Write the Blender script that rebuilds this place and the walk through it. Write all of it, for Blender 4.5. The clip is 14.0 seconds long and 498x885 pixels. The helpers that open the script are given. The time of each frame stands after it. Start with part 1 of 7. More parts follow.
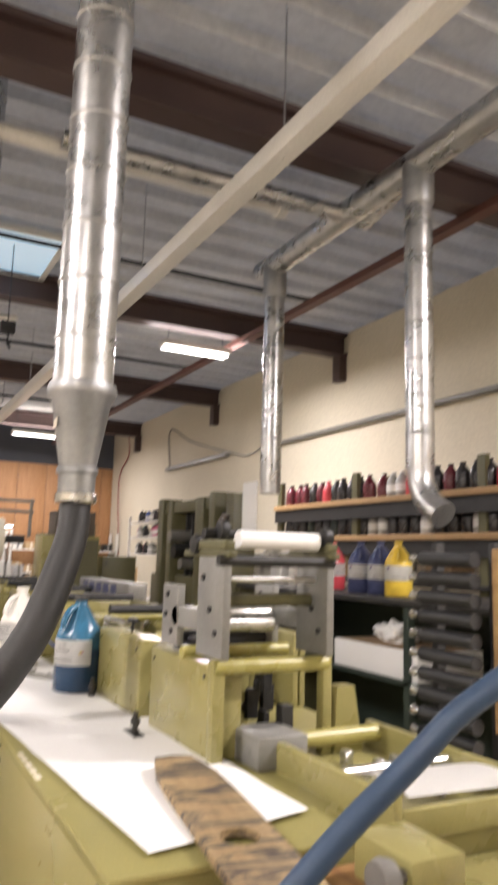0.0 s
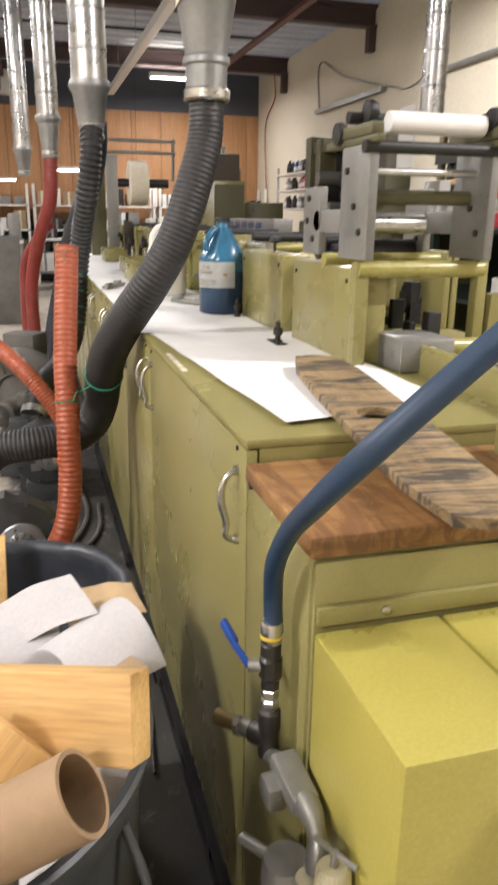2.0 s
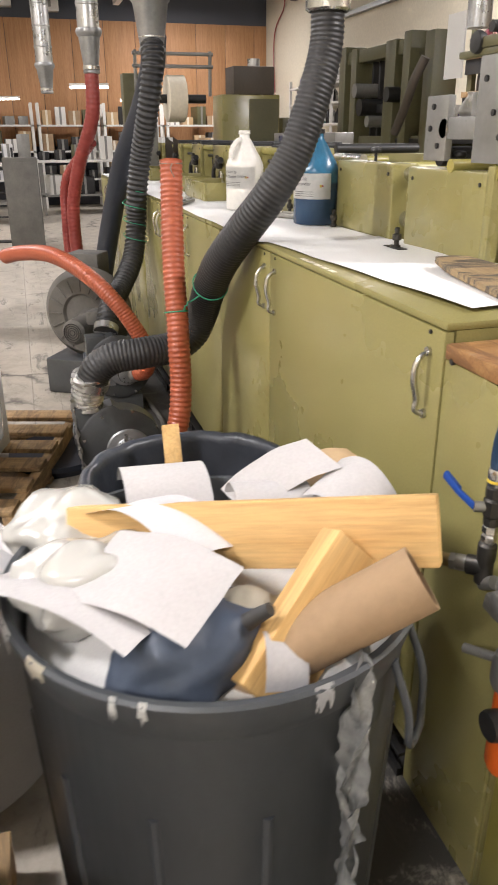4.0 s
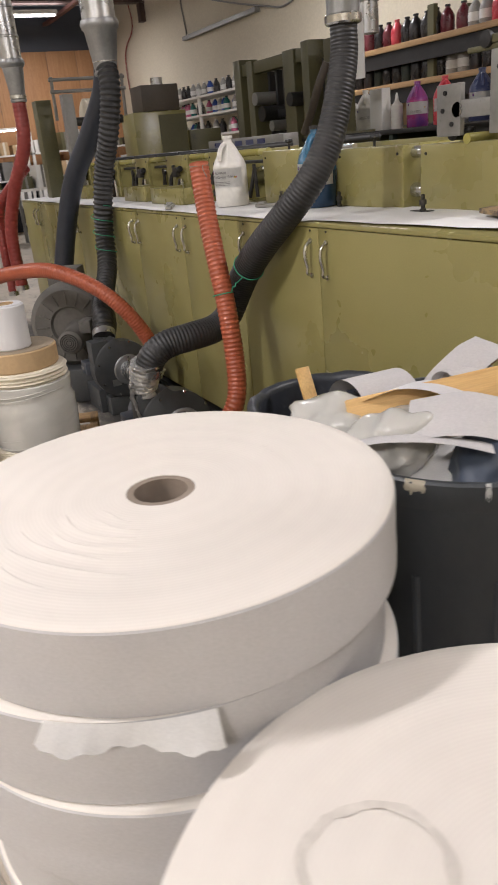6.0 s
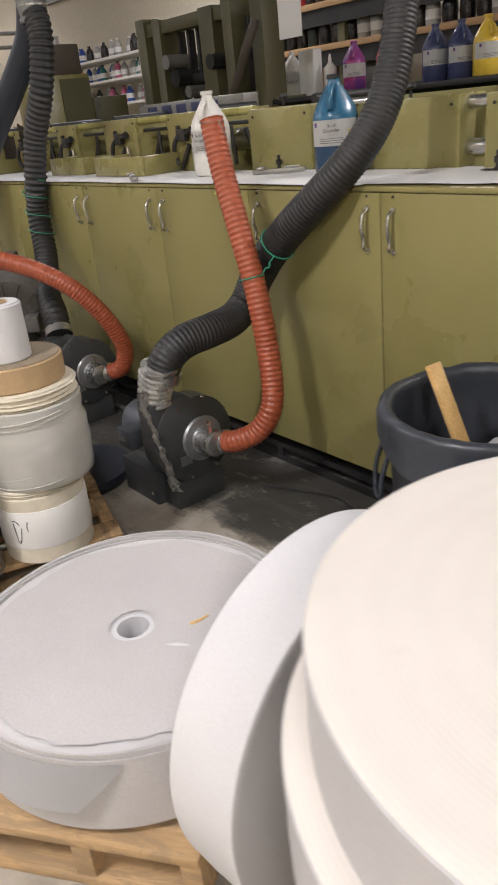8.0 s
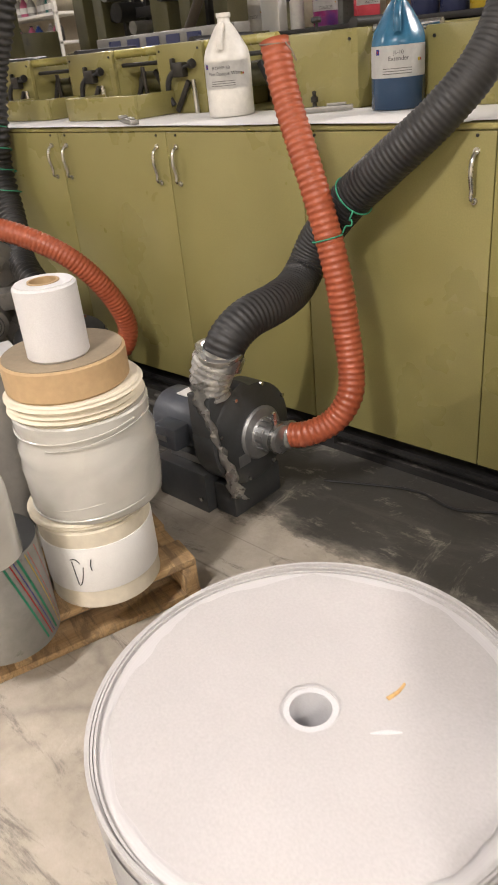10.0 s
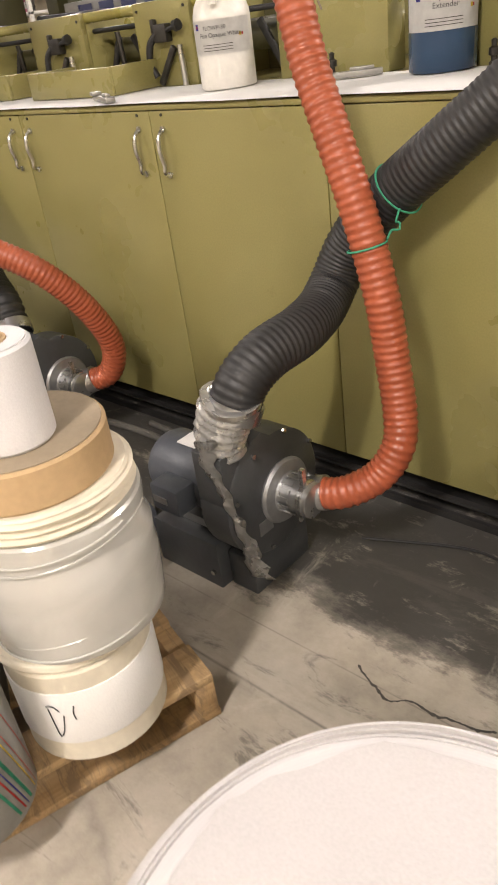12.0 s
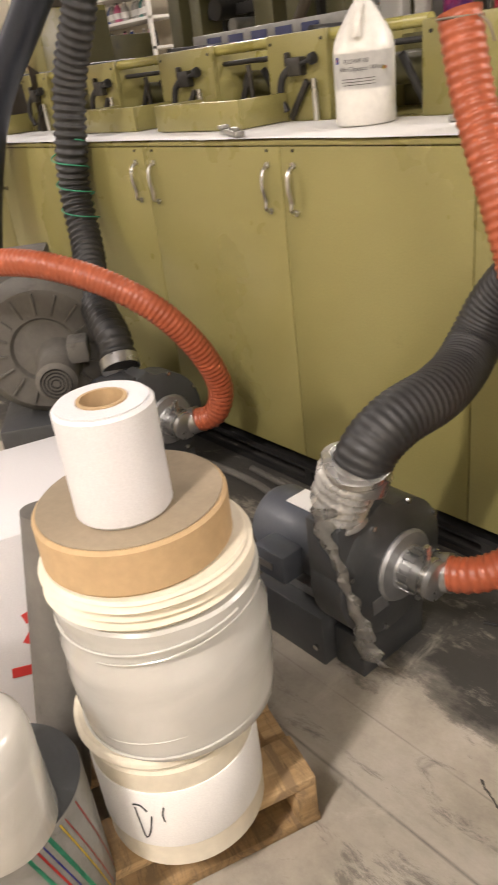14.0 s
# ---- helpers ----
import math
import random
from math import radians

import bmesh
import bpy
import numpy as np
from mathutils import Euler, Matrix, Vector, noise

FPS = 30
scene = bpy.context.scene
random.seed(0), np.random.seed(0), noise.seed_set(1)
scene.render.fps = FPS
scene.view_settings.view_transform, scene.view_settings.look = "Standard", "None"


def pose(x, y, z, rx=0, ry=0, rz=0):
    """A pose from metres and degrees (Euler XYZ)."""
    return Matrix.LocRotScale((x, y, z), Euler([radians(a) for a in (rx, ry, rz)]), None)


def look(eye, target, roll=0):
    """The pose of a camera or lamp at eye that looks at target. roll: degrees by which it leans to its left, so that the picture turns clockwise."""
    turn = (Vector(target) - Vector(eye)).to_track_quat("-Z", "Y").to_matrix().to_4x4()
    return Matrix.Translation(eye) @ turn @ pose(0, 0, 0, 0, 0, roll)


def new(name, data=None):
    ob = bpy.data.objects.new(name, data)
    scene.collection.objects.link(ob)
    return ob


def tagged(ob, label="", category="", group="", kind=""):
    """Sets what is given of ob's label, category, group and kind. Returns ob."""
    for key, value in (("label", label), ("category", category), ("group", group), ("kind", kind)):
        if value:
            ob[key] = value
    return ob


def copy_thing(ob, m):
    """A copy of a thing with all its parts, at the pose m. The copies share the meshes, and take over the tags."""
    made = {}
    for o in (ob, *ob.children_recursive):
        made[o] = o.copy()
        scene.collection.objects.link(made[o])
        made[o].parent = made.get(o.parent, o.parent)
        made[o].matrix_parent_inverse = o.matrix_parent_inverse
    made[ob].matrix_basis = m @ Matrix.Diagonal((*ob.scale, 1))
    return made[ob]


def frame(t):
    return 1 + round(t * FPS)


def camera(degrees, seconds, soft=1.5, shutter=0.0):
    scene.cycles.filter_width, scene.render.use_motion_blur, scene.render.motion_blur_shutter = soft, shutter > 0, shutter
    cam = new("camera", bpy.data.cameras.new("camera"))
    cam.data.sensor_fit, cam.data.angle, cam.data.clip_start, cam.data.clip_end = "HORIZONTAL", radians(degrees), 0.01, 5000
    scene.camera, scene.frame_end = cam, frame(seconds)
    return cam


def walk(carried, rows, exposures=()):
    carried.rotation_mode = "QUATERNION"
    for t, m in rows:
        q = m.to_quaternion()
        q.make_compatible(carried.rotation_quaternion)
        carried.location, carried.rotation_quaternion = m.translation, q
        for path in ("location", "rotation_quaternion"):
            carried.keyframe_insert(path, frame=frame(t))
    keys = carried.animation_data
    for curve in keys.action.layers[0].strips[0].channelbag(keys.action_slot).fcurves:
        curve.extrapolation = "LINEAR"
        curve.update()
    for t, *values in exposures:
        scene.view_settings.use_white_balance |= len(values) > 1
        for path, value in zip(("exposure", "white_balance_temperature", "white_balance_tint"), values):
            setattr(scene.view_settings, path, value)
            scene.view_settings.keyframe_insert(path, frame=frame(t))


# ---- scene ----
cam = camera(37.4, 14.0, soft=1.7, shutter=0.5)
PATH = [
    (0, (1.063, -0.344, 1.452), (-0.696, 0.557, 1.758), 1.6),
    (0.5, (1.022, -0.316, 1.402), (-0.823, 0.456, 1.426), 1.4),
    (1, (1.015, -0.315, 1.366), (-0.847, 0.385, 1.166), 1.2),
    (1.5, (1.002, -0.292, 1.331), (-0.854, 0.334, 0.924), 0.9),
    (2, (0.98, -0.28, 1.31), (-0.856, 0.251, 0.723), 0.7),
    (2.5, (0.965, -0.308, 1.287), (-0.854, 0.125, 0.577), 0.1),
    (3, (0.955, -0.374, 1.273), (-0.837, 0.058, 0.496), -0.8),
    (3.5, (0.98, -0.509, 1.283), (-0.787, -0.002, 0.495), -0.6),
    (4, (1.059, -0.655, 1.288), (-0.712, -0.134, 0.517), -0.2),
    (4.2, (1.088, -0.711, 1.283), (-0.683, -0.179, 0.522), 0.2),
    (5.25, (1.235, -1.13, 1.27), (-0.475, -0.43, 0.515), -3.0),
    (6.3, (1.105, -1.441, 1.252), (-0.539, -0.578, 0.509), -6.3),
    (6.5, (1.029, -1.454, 1.241), (-0.603, -0.567, 0.501), -6.6),
    (7, (0.82, -1.488, 1.24), (-0.757, -0.523, 0.477), -7.0),
    (7.5, (0.656, -1.589, 1.249), (-0.838, -0.521, 0.458), -6.8),
    (8, (0.487, -1.633, 1.235), (-0.965, -0.534, 0.409), -6.1),
    (8.5, (0.314, -1.659, 1.234), (-1.106, -0.544, 0.374), -6.4),
    (8.7, (0.255, -1.678, 1.235), (-1.13, -0.53, 0.36), -6.7),
    (9.75, (-0.056, -1.728, 1.21), (-1.341, -0.508, 0.28), -6.2),
    (10.8, (-0.289, -1.597, 1.196), (-1.465, -0.311, 0.214), -5.8),
    (11, (-0.32, -1.548, 1.189), (-1.509, -0.276, 0.204), -5.6),
    (11.5, (-0.398, -1.434, 1.179), (-1.637, -0.222, 0.181), -6.2),
    (12, (-0.486, -1.405, 1.18), (-1.713, -0.188, 0.174), -8.2),
    (12.5, (-0.557, -1.392, 1.173), (-1.775, -0.143, 0.193), -10.1),
    (13, (-0.585, -1.367, 1.182), (-1.841, -0.123, 0.247), -9.5),
    (13.5, (-0.6, -1.345, 1.192), (-1.919, -0.153, 0.277), -8.2),
    (14, (-0.646, -1.345, 1.179), (-2.051, -0.252, 0.266), -7.3),
]
EXPOSURE = [(0, 0.58, 6450, 17), (1.5, 0.48, 6400, 15), (2.5, 0.53, 6200, 13), (4.2, 0.5, 6200, 14), (6.3, -0.26, 6200, 15), (8.0, -0.17, 6150, 14), (8.7, 0.0, 6100, 13), (10.8, 0.22, 6800, 15), (12.5, 0.41, 6800, 15), (14, 0.40, 6850, 16)]
walk(cam, [(t, look(eye, target, roll)) for t, eye, target, roll in PATH], EXPOSURE)

# ---- world and light ----
world = bpy.data.worlds.new("world")
scene.world = world
world.use_nodes = True
world.node_tree.nodes["Background"].inputs["Color"].default_value = (0.55, 0.68, 1.0, 1)
world.node_tree.nodes["Background"].inputs["Strength"].default_value = 0.4

LAMP_POWER = 92.0


def area_lamp(x, y, z, sx, sy, power, colour=(1.0, 0.955, 0.915)):
    d = bpy.data.lights.new("lamp_light", "AREA")
    d.shape, d.size, d.size_y, d.energy, d.color = "RECTANGLE", sx, sy, power, colour
    ob = new("lamp_light", d)
    ob.matrix_world = pose(x, y, z)
    return ob


def area_up(x, y, z, sx, sy, power):
    """An added light facing up from above the housing, to brighten the deck."""
    ob = area_lamp(x, y, z, sx, sy, power)
    ob.matrix_world = pose(x, y, z, 180, 0, 0)
    return ob


# ---- materials ----
def nodes_of(name):
    m = bpy.data.materials.new(name)
    m.use_nodes = True
    nt = m.node_tree
    return m, nt, nt.nodes["Principled BSDF"]


def ramp(nt, fac, stops):
    r = nt.nodes.new("ShaderNodeValToRGB")
    while len(r.color_ramp.elements) < len(stops):
        r.color_ramp.elements.new(0.5)
    for e, (p, c) in zip(r.color_ramp.elements, stops):
        e.position, e.color = p, (*c, 1) if len(c) == 3 else c
    nt.links.new(fac, r.inputs["Fac"])
    return r.outputs["Color"]


def noise_tex(nt, scale, detail=4.0, rough=0.55, stretch=(1, 1, 1), space="Object", distortion=0.0):
    co = nt.nodes.new("ShaderNodeTexCoord")
    mp = nt.nodes.new("ShaderNodeMapping")
    mp.inputs["Scale"].default_value = stretch
    n = nt.nodes.new("ShaderNodeTexNoise")
    n.inputs["Scale"].default_value = scale
    n.inputs["Detail"].default_value = detail
    n.inputs["Roughness"].default_value = rough
    n.inputs["Distortion"].default_value = distortion
    nt.links.new(co.outputs[space], mp.inputs["Vector"])
    nt.links.new(mp.outputs["Vector"], n.inputs["Vector"])
    return n.outputs["Fac"]


def mixc(nt, fac, a, b, kind="MIX"):
    m = nt.nodes.new("ShaderNodeMix")
    m.data_type, m.blend_type = "RGBA", kind
    for sock, v in ((m.inputs[0], fac), (m.inputs[6], a), (m.inputs[7], b)):
        if isinstance(v, (int, float)):
            sock.default_value = v
        elif isinstance(v, tuple):
            sock.default_value = (*v, 1)
        else:
            nt.links.new(v, sock)
    return m.outputs[2]


def bump_of(nt, bsdf, height, strength, distance=0.004):
    b = nt.nodes.new("ShaderNodeBump")
    b.inputs["Strength"].default_value = strength
    b.inputs["Distance"].default_value = distance
    nt.links.new(height, b.inputs["Height"])
    nt.links.new(b.outputs["Normal"], bsdf.inputs["Normal"])


def surf(name, c1, c2, rough=0.5, metal=0.0, scale=4.0, fine=60.0, bump=0.1, rvar=0.15, stretch=(1, 1, 1), dirt=None, dirt_at=0.62, spec=0.5):
    """Two-scale surface: a large blotch between c1 and c2, fine grain in relief and gloss, and dirt with a ragged edge."""
    m, nt, b = nodes_of(name)
    big = noise_tex(nt, scale, 5.0, 0.6, stretch)
    small = noise_tex(nt, fine, 3.0, 0.6, stretch)
    col = ramp(nt, big, [(0.3, c1), (0.7, c2)])
    col = mixc(nt, 0.18, col, ramp(nt, small, [(0.3, (0.35, 0.35, 0.35)), (0.7, (1, 1, 1))]), "MULTIPLY")
    if dirt:
        d = noise_tex(nt, scale * 2.3, 8.0, 0.7, stretch)
        col = mixc(nt, ramp(nt, d, [(dirt_at, (0, 0, 0)), (dirt_at + 0.1, (0.8, 0.8, 0.8))]), col, dirt)
    nt.links.new(col, b.inputs["Base Color"])
    r = ramp(nt, big, [(0.2, (max(0.02, rough - rvar),) * 3), (0.8, (min(1, rough + rvar),) * 3)])
    nt.links.new(r, b.inputs["Roughness"])
    b.inputs["Metallic"].default_value = metal
    b.inputs["Specular IOR Level"].default_value = spec
    if bump:
        bump_of(nt, b, small, bump)
    return m


def glow(name, colour, strength):
    m, nt, b = nodes_of(name)
    b.inputs["Base Color"].default_value = (0.9, 0.9, 0.9, 1)
    b.inputs["Emission Color"].default_value = (*colour, 1)
    b.inputs["Emission Strength"].default_value = strength
    return m


def concrete():
    m, nt, b = nodes_of("concrete_floor")
    big = noise_tex(nt, 0.9, 8.0, 0.65)
    mid = noise_tex(nt, 6.0, 8.0, 0.7)
    fine = noise_tex(nt, 120.0, 3.0, 0.6)
    col = ramp(nt, mid, [(0.25, (0.27, 0.24, 0.195)), (0.5, (0.46, 0.415, 0.345)), (0.75, (0.60, 0.55, 0.475))])
    col = mixc(nt, 0.6, col, ramp(nt, big, [(0.3, (0.66, 0.64, 0.60)), (0.7, (1, 1, 1))]), "MULTIPLY")
    # black oil soaked into the slab along the foot of the press
    co = nt.nodes.new("ShaderNodeTexCoord")
    sp = nt.nodes.new("ShaderNodeSeparateXYZ")
    nt.links.new(co.outputs["Object"], sp.inputs[0])
    ad = nt.nodes.new("ShaderNodeMath")
    ad.operation = "MULTIPLY_ADD"
    ragged = noise_tex(nt, 5.0, 10.0, 0.74, (0.7, 1.3, 1))
    lift = nt.nodes.new("ShaderNodeMath")
    lift.operation = "ADD"
    lift.inputs[1].default_value = 0.275
    nt.links.new(ragged, ad.inputs[0])
    ad.inputs[1].default_value = 0.42
    nt.links.new(sp.outputs["Y"], lift.inputs[0])
    nt.links.new(lift.outputs[0], ad.inputs[2])
    oil = ramp(nt, ad.outputs[0], [(0.0, (0, 0, 0)), (0.03, (0.6, 0.6, 0.6)), (0.09, (0.95, 0.95, 0.95))])
    worn = ramp(nt, noise_tex(nt, 9.0, 9.0, 0.75, (0.6, 1.4, 1)), [(0.56, (1, 1, 1)), (0.68, (0.35, 0.35, 0.35))])
    oil = mixc(nt, 1.0, oil, worn, "MULTIPLY")
    # the stain stays under and before the press; near the bin it also paints in shade
    for axis, near, far in (("Y", 0.9, 0.5), ("X", 1.25, 0.85), ("X", -5.6, -5.2)):
        rg = nt.nodes.new("ShaderNodeMapRange")
        rg.inputs["From Min"].default_value, rg.inputs["From Max"].default_value = near, far
        nt.links.new(sp.outputs[axis], rg.inputs["Value"])
        oil = mixc(nt, 1.0, oil, rg.outputs["Result"], "MULTIPLY")
    col = mixc(nt, oil, col, (0.034, 0.033, 0.031))
    # sawn joint along the press, with a pale worn strip beside it
    for lo, mid_, hi, tone, much in ((-0.76, -0.70, -0.58, (0.56, 0.52, 0.44), 0.45), (-0.714, -0.709, -0.704, (0.09, 0.08, 0.068), 0.75), (-0.572, -0.569, -0.566, (0.11, 0.10, 0.085), 0.5)):
        up, down = nt.nodes.new("ShaderNodeMapRange"), nt.nodes.new("ShaderNodeMapRange")
        for rg, p, q in ((up, lo, mid_), (down, hi, mid_)):
            rg.inputs["From Min"].default_value, rg.inputs["From Max"].default_value = p, q
            nt.links.new(sp.outputs["Y"], rg.inputs["Value"])
        band = mixc(nt, 1.0, up.outputs["Result"], down.outputs["Result"], "MULTIPLY")
        band = mixc(nt, 1.0, band, ramp(nt, noise_tex(nt, 7.0, 7.0, 0.7, (0.5, 2.0, 1)), [(0.36, (0, 0, 0)), (0.56, (much,) * 3)]), "MULTIPLY")
        col = mixc(nt, band, col, tone)
    # scuffs
    sc = noise_tex(nt, 3.0, 9.0, 0.78, (1.0, 3.2, 1), distortion=0.8)
    col = mixc(nt, ramp(nt, sc, [(0.55, (0, 0, 0)), (0.63, (0.62, 0.62, 0.62))]), col, (0.085, 0.078, 0.068))
    pale = noise_tex(nt, 4.0, 9.0, 0.78, (1.6, 0.8, 1), distortion=0.6)
    col = mixc(nt, ramp(nt, pale, [(0.58, (0, 0, 0)), (0.68, (0.35, 0.35, 0.35))]), col, (0.60, 0.55, 0.46))
    # hairline cracks
    v = nt.nodes.new("ShaderNodeTexVoronoi")
    v.feature = "DISTANCE_TO_EDGE"
    v.inputs["Scale"].default_value = 0.42
    wob = nt.nodes.new("ShaderNodeVectorMath")
    wob.operation = "MULTIPLY_ADD"
    nz = nt.nodes.new("ShaderNodeTexNoise")
    nz.inputs["Scale"].default_value = 5.0
    nz.inputs["Detail"].default_value = 6.0
    nt.links.new(co.outputs["Object"], nz.inputs["Vector"])
    nt.links.new(nz.outputs["Color"], wob.inputs[0])
    wob.inputs[1].default_value = (0.25, 0.25, 0.25)
    nt.links.new(co.outputs["Object"], wob.inputs[2])
    nt.links.new(wob.outputs[0], v.inputs["Vector"])
    crack = ramp(nt, v.outputs["Distance"], [(0.0, (1, 1, 1)), (0.009, (0, 0, 0))])
    some = ramp(nt, noise_tex(nt, 0.7, 3.0, 0.5), [(0.46, (0, 0, 0)), (0.56, (0.9, 0.9, 0.9))])
    col = mixc(nt, mixc(nt, 1.0, crack, some, "MULTIPLY"), col, (0.05, 0.047, 0.04))
    nt.links.new(col, b.inputs["Base Color"])
    nt.links.new(ramp(nt, mid, [(0.3, (0.45,) * 3), (0.7, (0.8,) * 3)]), b.inputs["Roughness"])
    bump_of(nt, b, mixc(nt, 0.3, fine, mid), 0.25, 0.004)
    return m


def wood(name, a, bcol, knots=True, rough=0.6, along="X", dark=None):
    m, nt, b = nodes_of(name)
    st = (0.9, 14, 14) if along == "X" else ((14, 0.9, 14) if along == "Y" else (14, 14, 0.9))
    g = noise_tex(nt, 2.2, 6.0, 0.6, st, distortion=0.6)
    f = noise_tex(nt, 14.0, 3.0, 0.6, st)
    col = ramp(nt, g, [(0.3, a), (0.7, bcol)])
    col = mixc(nt, 0.35, col, ramp(nt, f, [(0.35, (0.45, 0.4, 0.35)), (0.65, (1, 1, 1))]), "MULTIPLY")
    if dark:
        d = noise_tex(nt, 3.6, 7.0, 0.75, (1.4, 5, 5) if along == "X" else (1.1, 6.5, 4), distortion=1.2)
        col = mixc(nt, ramp(nt, d, [(0.46, (0, 0, 0)), (0.56, (0.92, 0.92, 0.92))]), col, dark)
    nt.links.new(col, b.inputs["Base Color"])
    b.inputs["Roughness"].default_value = rough
    bump_of(nt, b, f, 0.3, 0.002)
    return m


OLIVE = surf("olive_paint", (0.245, 0.218, 0.078), (0.295, 0.263, 0.100), 0.30, scale=1.4, fine=220, bump=0.04, dirt=(0.15, 0.13, 0.045), dirt_at=0.68)
OLIVE_DARK = surf("dark_olive_paint", (0.085, 0.08, 0.035), (0.12, 0.11, 0.05), 0.45, scale=2, dirt=(0.05, 0.045, 0.03))
YELLOW = surf("yellow_paint", (0.37, 0.325, 0.07), (0.42, 0.37, 0.09), 0.33, scale=1.6, fine=200, bump=0.03, dirt=(0.25, 0.2, 0.05), dirt_at=0.72)
GOLD = surf("olive_roller_paint", (0.28, 0.25, 0.06), (0.4, 0.36, 0.12), 0.28, scale=3, fine=90, bump=0.03)
GREY_PLATE = surf("cast_grey_plate", (0.20, 0.195, 0.18), (0.29, 0.285, 0.265), 0.45, 0.35, scale=5, dirt=(0.1, 0.095, 0.08))
STEEL = surf("bright_steel", (0.55, 0.55, 0.53), (0.7, 0.69, 0.66), 0.25, 0.95, scale=7, fine=150, bump=0.05)
GALV = surf("galvanised_sheet", (0.42, 0.43, 0.43), (0.62, 0.62, 0.61), 0.30, 0.92, scale=9, fine=60, bump=0.05)
GALV_DULL = surf("dull_galvanised_reducer", (0.30, 0.31, 0.31), (0.42, 0.42, 0.42), 0.45, 0.8, scale=8, bump=0.06)
FOIL = surf("crinkled_foil_tape", (0.60, 0.59, 0.56), (0.74, 0.73, 0.70), 0.28, 0.65, scale=20, fine=45, bump=1.0)
BLACK_RUBBER = surf("black_rubber", (0.018, 0.018, 0.019), (0.034, 0.033, 0.032), 0.5, scale=5, bump=0.12, dirt=(0.07, 0.065, 0.06), dirt_at=0.7)
BLUE_BLACK = surf("blue_black_rubber", (0.016, 0.02, 0.032), (0.03, 0.036, 0.05), 0.45, scale=5, bump=0.1)
ORANGE = surf("orange_hose_silicone", (0.34, 0.078, 0.033), (0.43, 0.105, 0.047), 0.38, scale=6, bump=0.15, dirt=(0.28, 0.07, 0.035), dirt_at=0.66)
RED = surf("red_hose", (0.22, 0.03, 0.025), (0.30, 0.05, 0.04), 0.4, scale=5)
BLUE_HOSE = surf("blue_air_hose", (0.014, 0.038, 0.080), (0.020, 0.048, 0.098), 0.5, scale=6, bump=0.06)
PAPER = surf("white_paper", (0.80, 0.79, 0.76), (0.86, 0.85, 0.825), 0.75, scale=2, fine=400, bump=0.03)
PAPER_COOL = surf("cool_white_paper", (0.625, 0.62, 0.625), (0.675, 0.67, 0.67), 0.6, scale=2, fine=400, bump=0.04)


def wound_edge(name, c1, c2, dust):
    """The end of a wound roll: fine rings, a few darker turns, and dust."""
    m, nt, b = nodes_of(name)
    co = nt.nodes.new("ShaderNodeTexCoord")
    wave = {}
    for key, scale, dist in (("fine", 60.0, 0.6), ("wide", 9.0, 3.0)):
        w = nt.nodes.new("ShaderNodeTexWave")
        w.wave_type, w.rings_direction = "RINGS", "Z"
        w.inputs["Scale"].default_value = scale
        w.inputs["Distortion"].default_value = dist
        w.inputs["Detail"].default_value = 3.0
        w.inputs["Detail Scale"].default_value = 1.2
        nt.links.new(co.outputs["Object"], w.inputs["Vector"])
        wave[key] = w.outputs["Fac"]
    col = ramp(nt, noise_tex(nt, 2.5, 5.0, 0.6), [(0.3, c1), (0.7, c2)])
    col = mixc(nt, 0.018, col, wave["wide"], "MULTIPLY")
    col = mixc(nt, 0.03, col, wave["fine"], "MULTIPLY")
    d = noise_tex(nt, 9.0, 8.0, 0.72)
    col = mixc(nt, ramp(nt, d, [(0.66, (0, 0, 0)), (0.76, (0.55, 0.55, 0.55))]), col, dust)
    nt.links.new(col, b.inputs["Base Color"])
    b.inputs["Roughness"].default_value = 0.85
    bump_of(nt, b, mixc(nt, 0.08, wave["fine"], wave["wide"]), 0.05, 0.001)
    return m


ROLL_TOP = wound_edge("wound_paper_edge", (0.63, 0.59, 0.53), (0.70, 0.66, 0.60), (0.52, 0.47, 0.41))
ROLL_TOP_COOL = wound_edge("cool_wound_edge", (0.55, 0.535, 0.53), (0.61, 0.595, 0.585), (0.47, 0.45, 0.43))
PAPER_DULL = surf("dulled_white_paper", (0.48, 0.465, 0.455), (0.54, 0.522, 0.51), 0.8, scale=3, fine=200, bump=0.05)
# greyer than the roll tops; on the standing roll's face it is painted shade
ROLL_SIDE_SHADED_FACE = surf("paper_roll_side_shaded_face", (0.44, 0.432, 0.428), (0.52, 0.51, 0.50), 0.7, scale=2, fine=300, bump=0.05)
CREAM = surf("cream_paper", (0.66, 0.60, 0.47), (0.74, 0.68, 0.55), 0.7, scale=4, fine=40, bump=0.06)
KRAFT = surf("kraft_paper", (0.42, 0.285, 0.145), (0.50, 0.35, 0.19), 0.75, scale=4, bump=0.05)
KRAFT_EDGE = surf("kraft_wound_edge", (0.25, 0.20, 0.135), (0.32, 0.255, 0.175), 0.85, scale=7, fine=90, bump=0.1)
CARD = surf("cardboard", (0.32, 0.212, 0.118), (0.41, 0.28, 0.162), 0.85, scale=6, bump=0.12)
CORE = surf("grey_card_core", (0.20, 0.16, 0.12), (0.30, 0.24, 0.19), 0.85, scale=6, bump=0.1)
WALL = surf("cream_wall_paint", (0.62, 0.56, 0.43), (0.68, 0.62, 0.49), 0.8, scale=0.7, fine=30, bump=0.08)
DARK_WALL = surf("dark_upper_wall", (0.055, 0.06, 0.075), (0.08, 0.085, 0.10), 0.8, scale=0.8)
PLY = wood("plywood_wall", (0.40, 0.20, 0.085), (0.52, 0.28, 0.13), along="Z", rough=0.65)
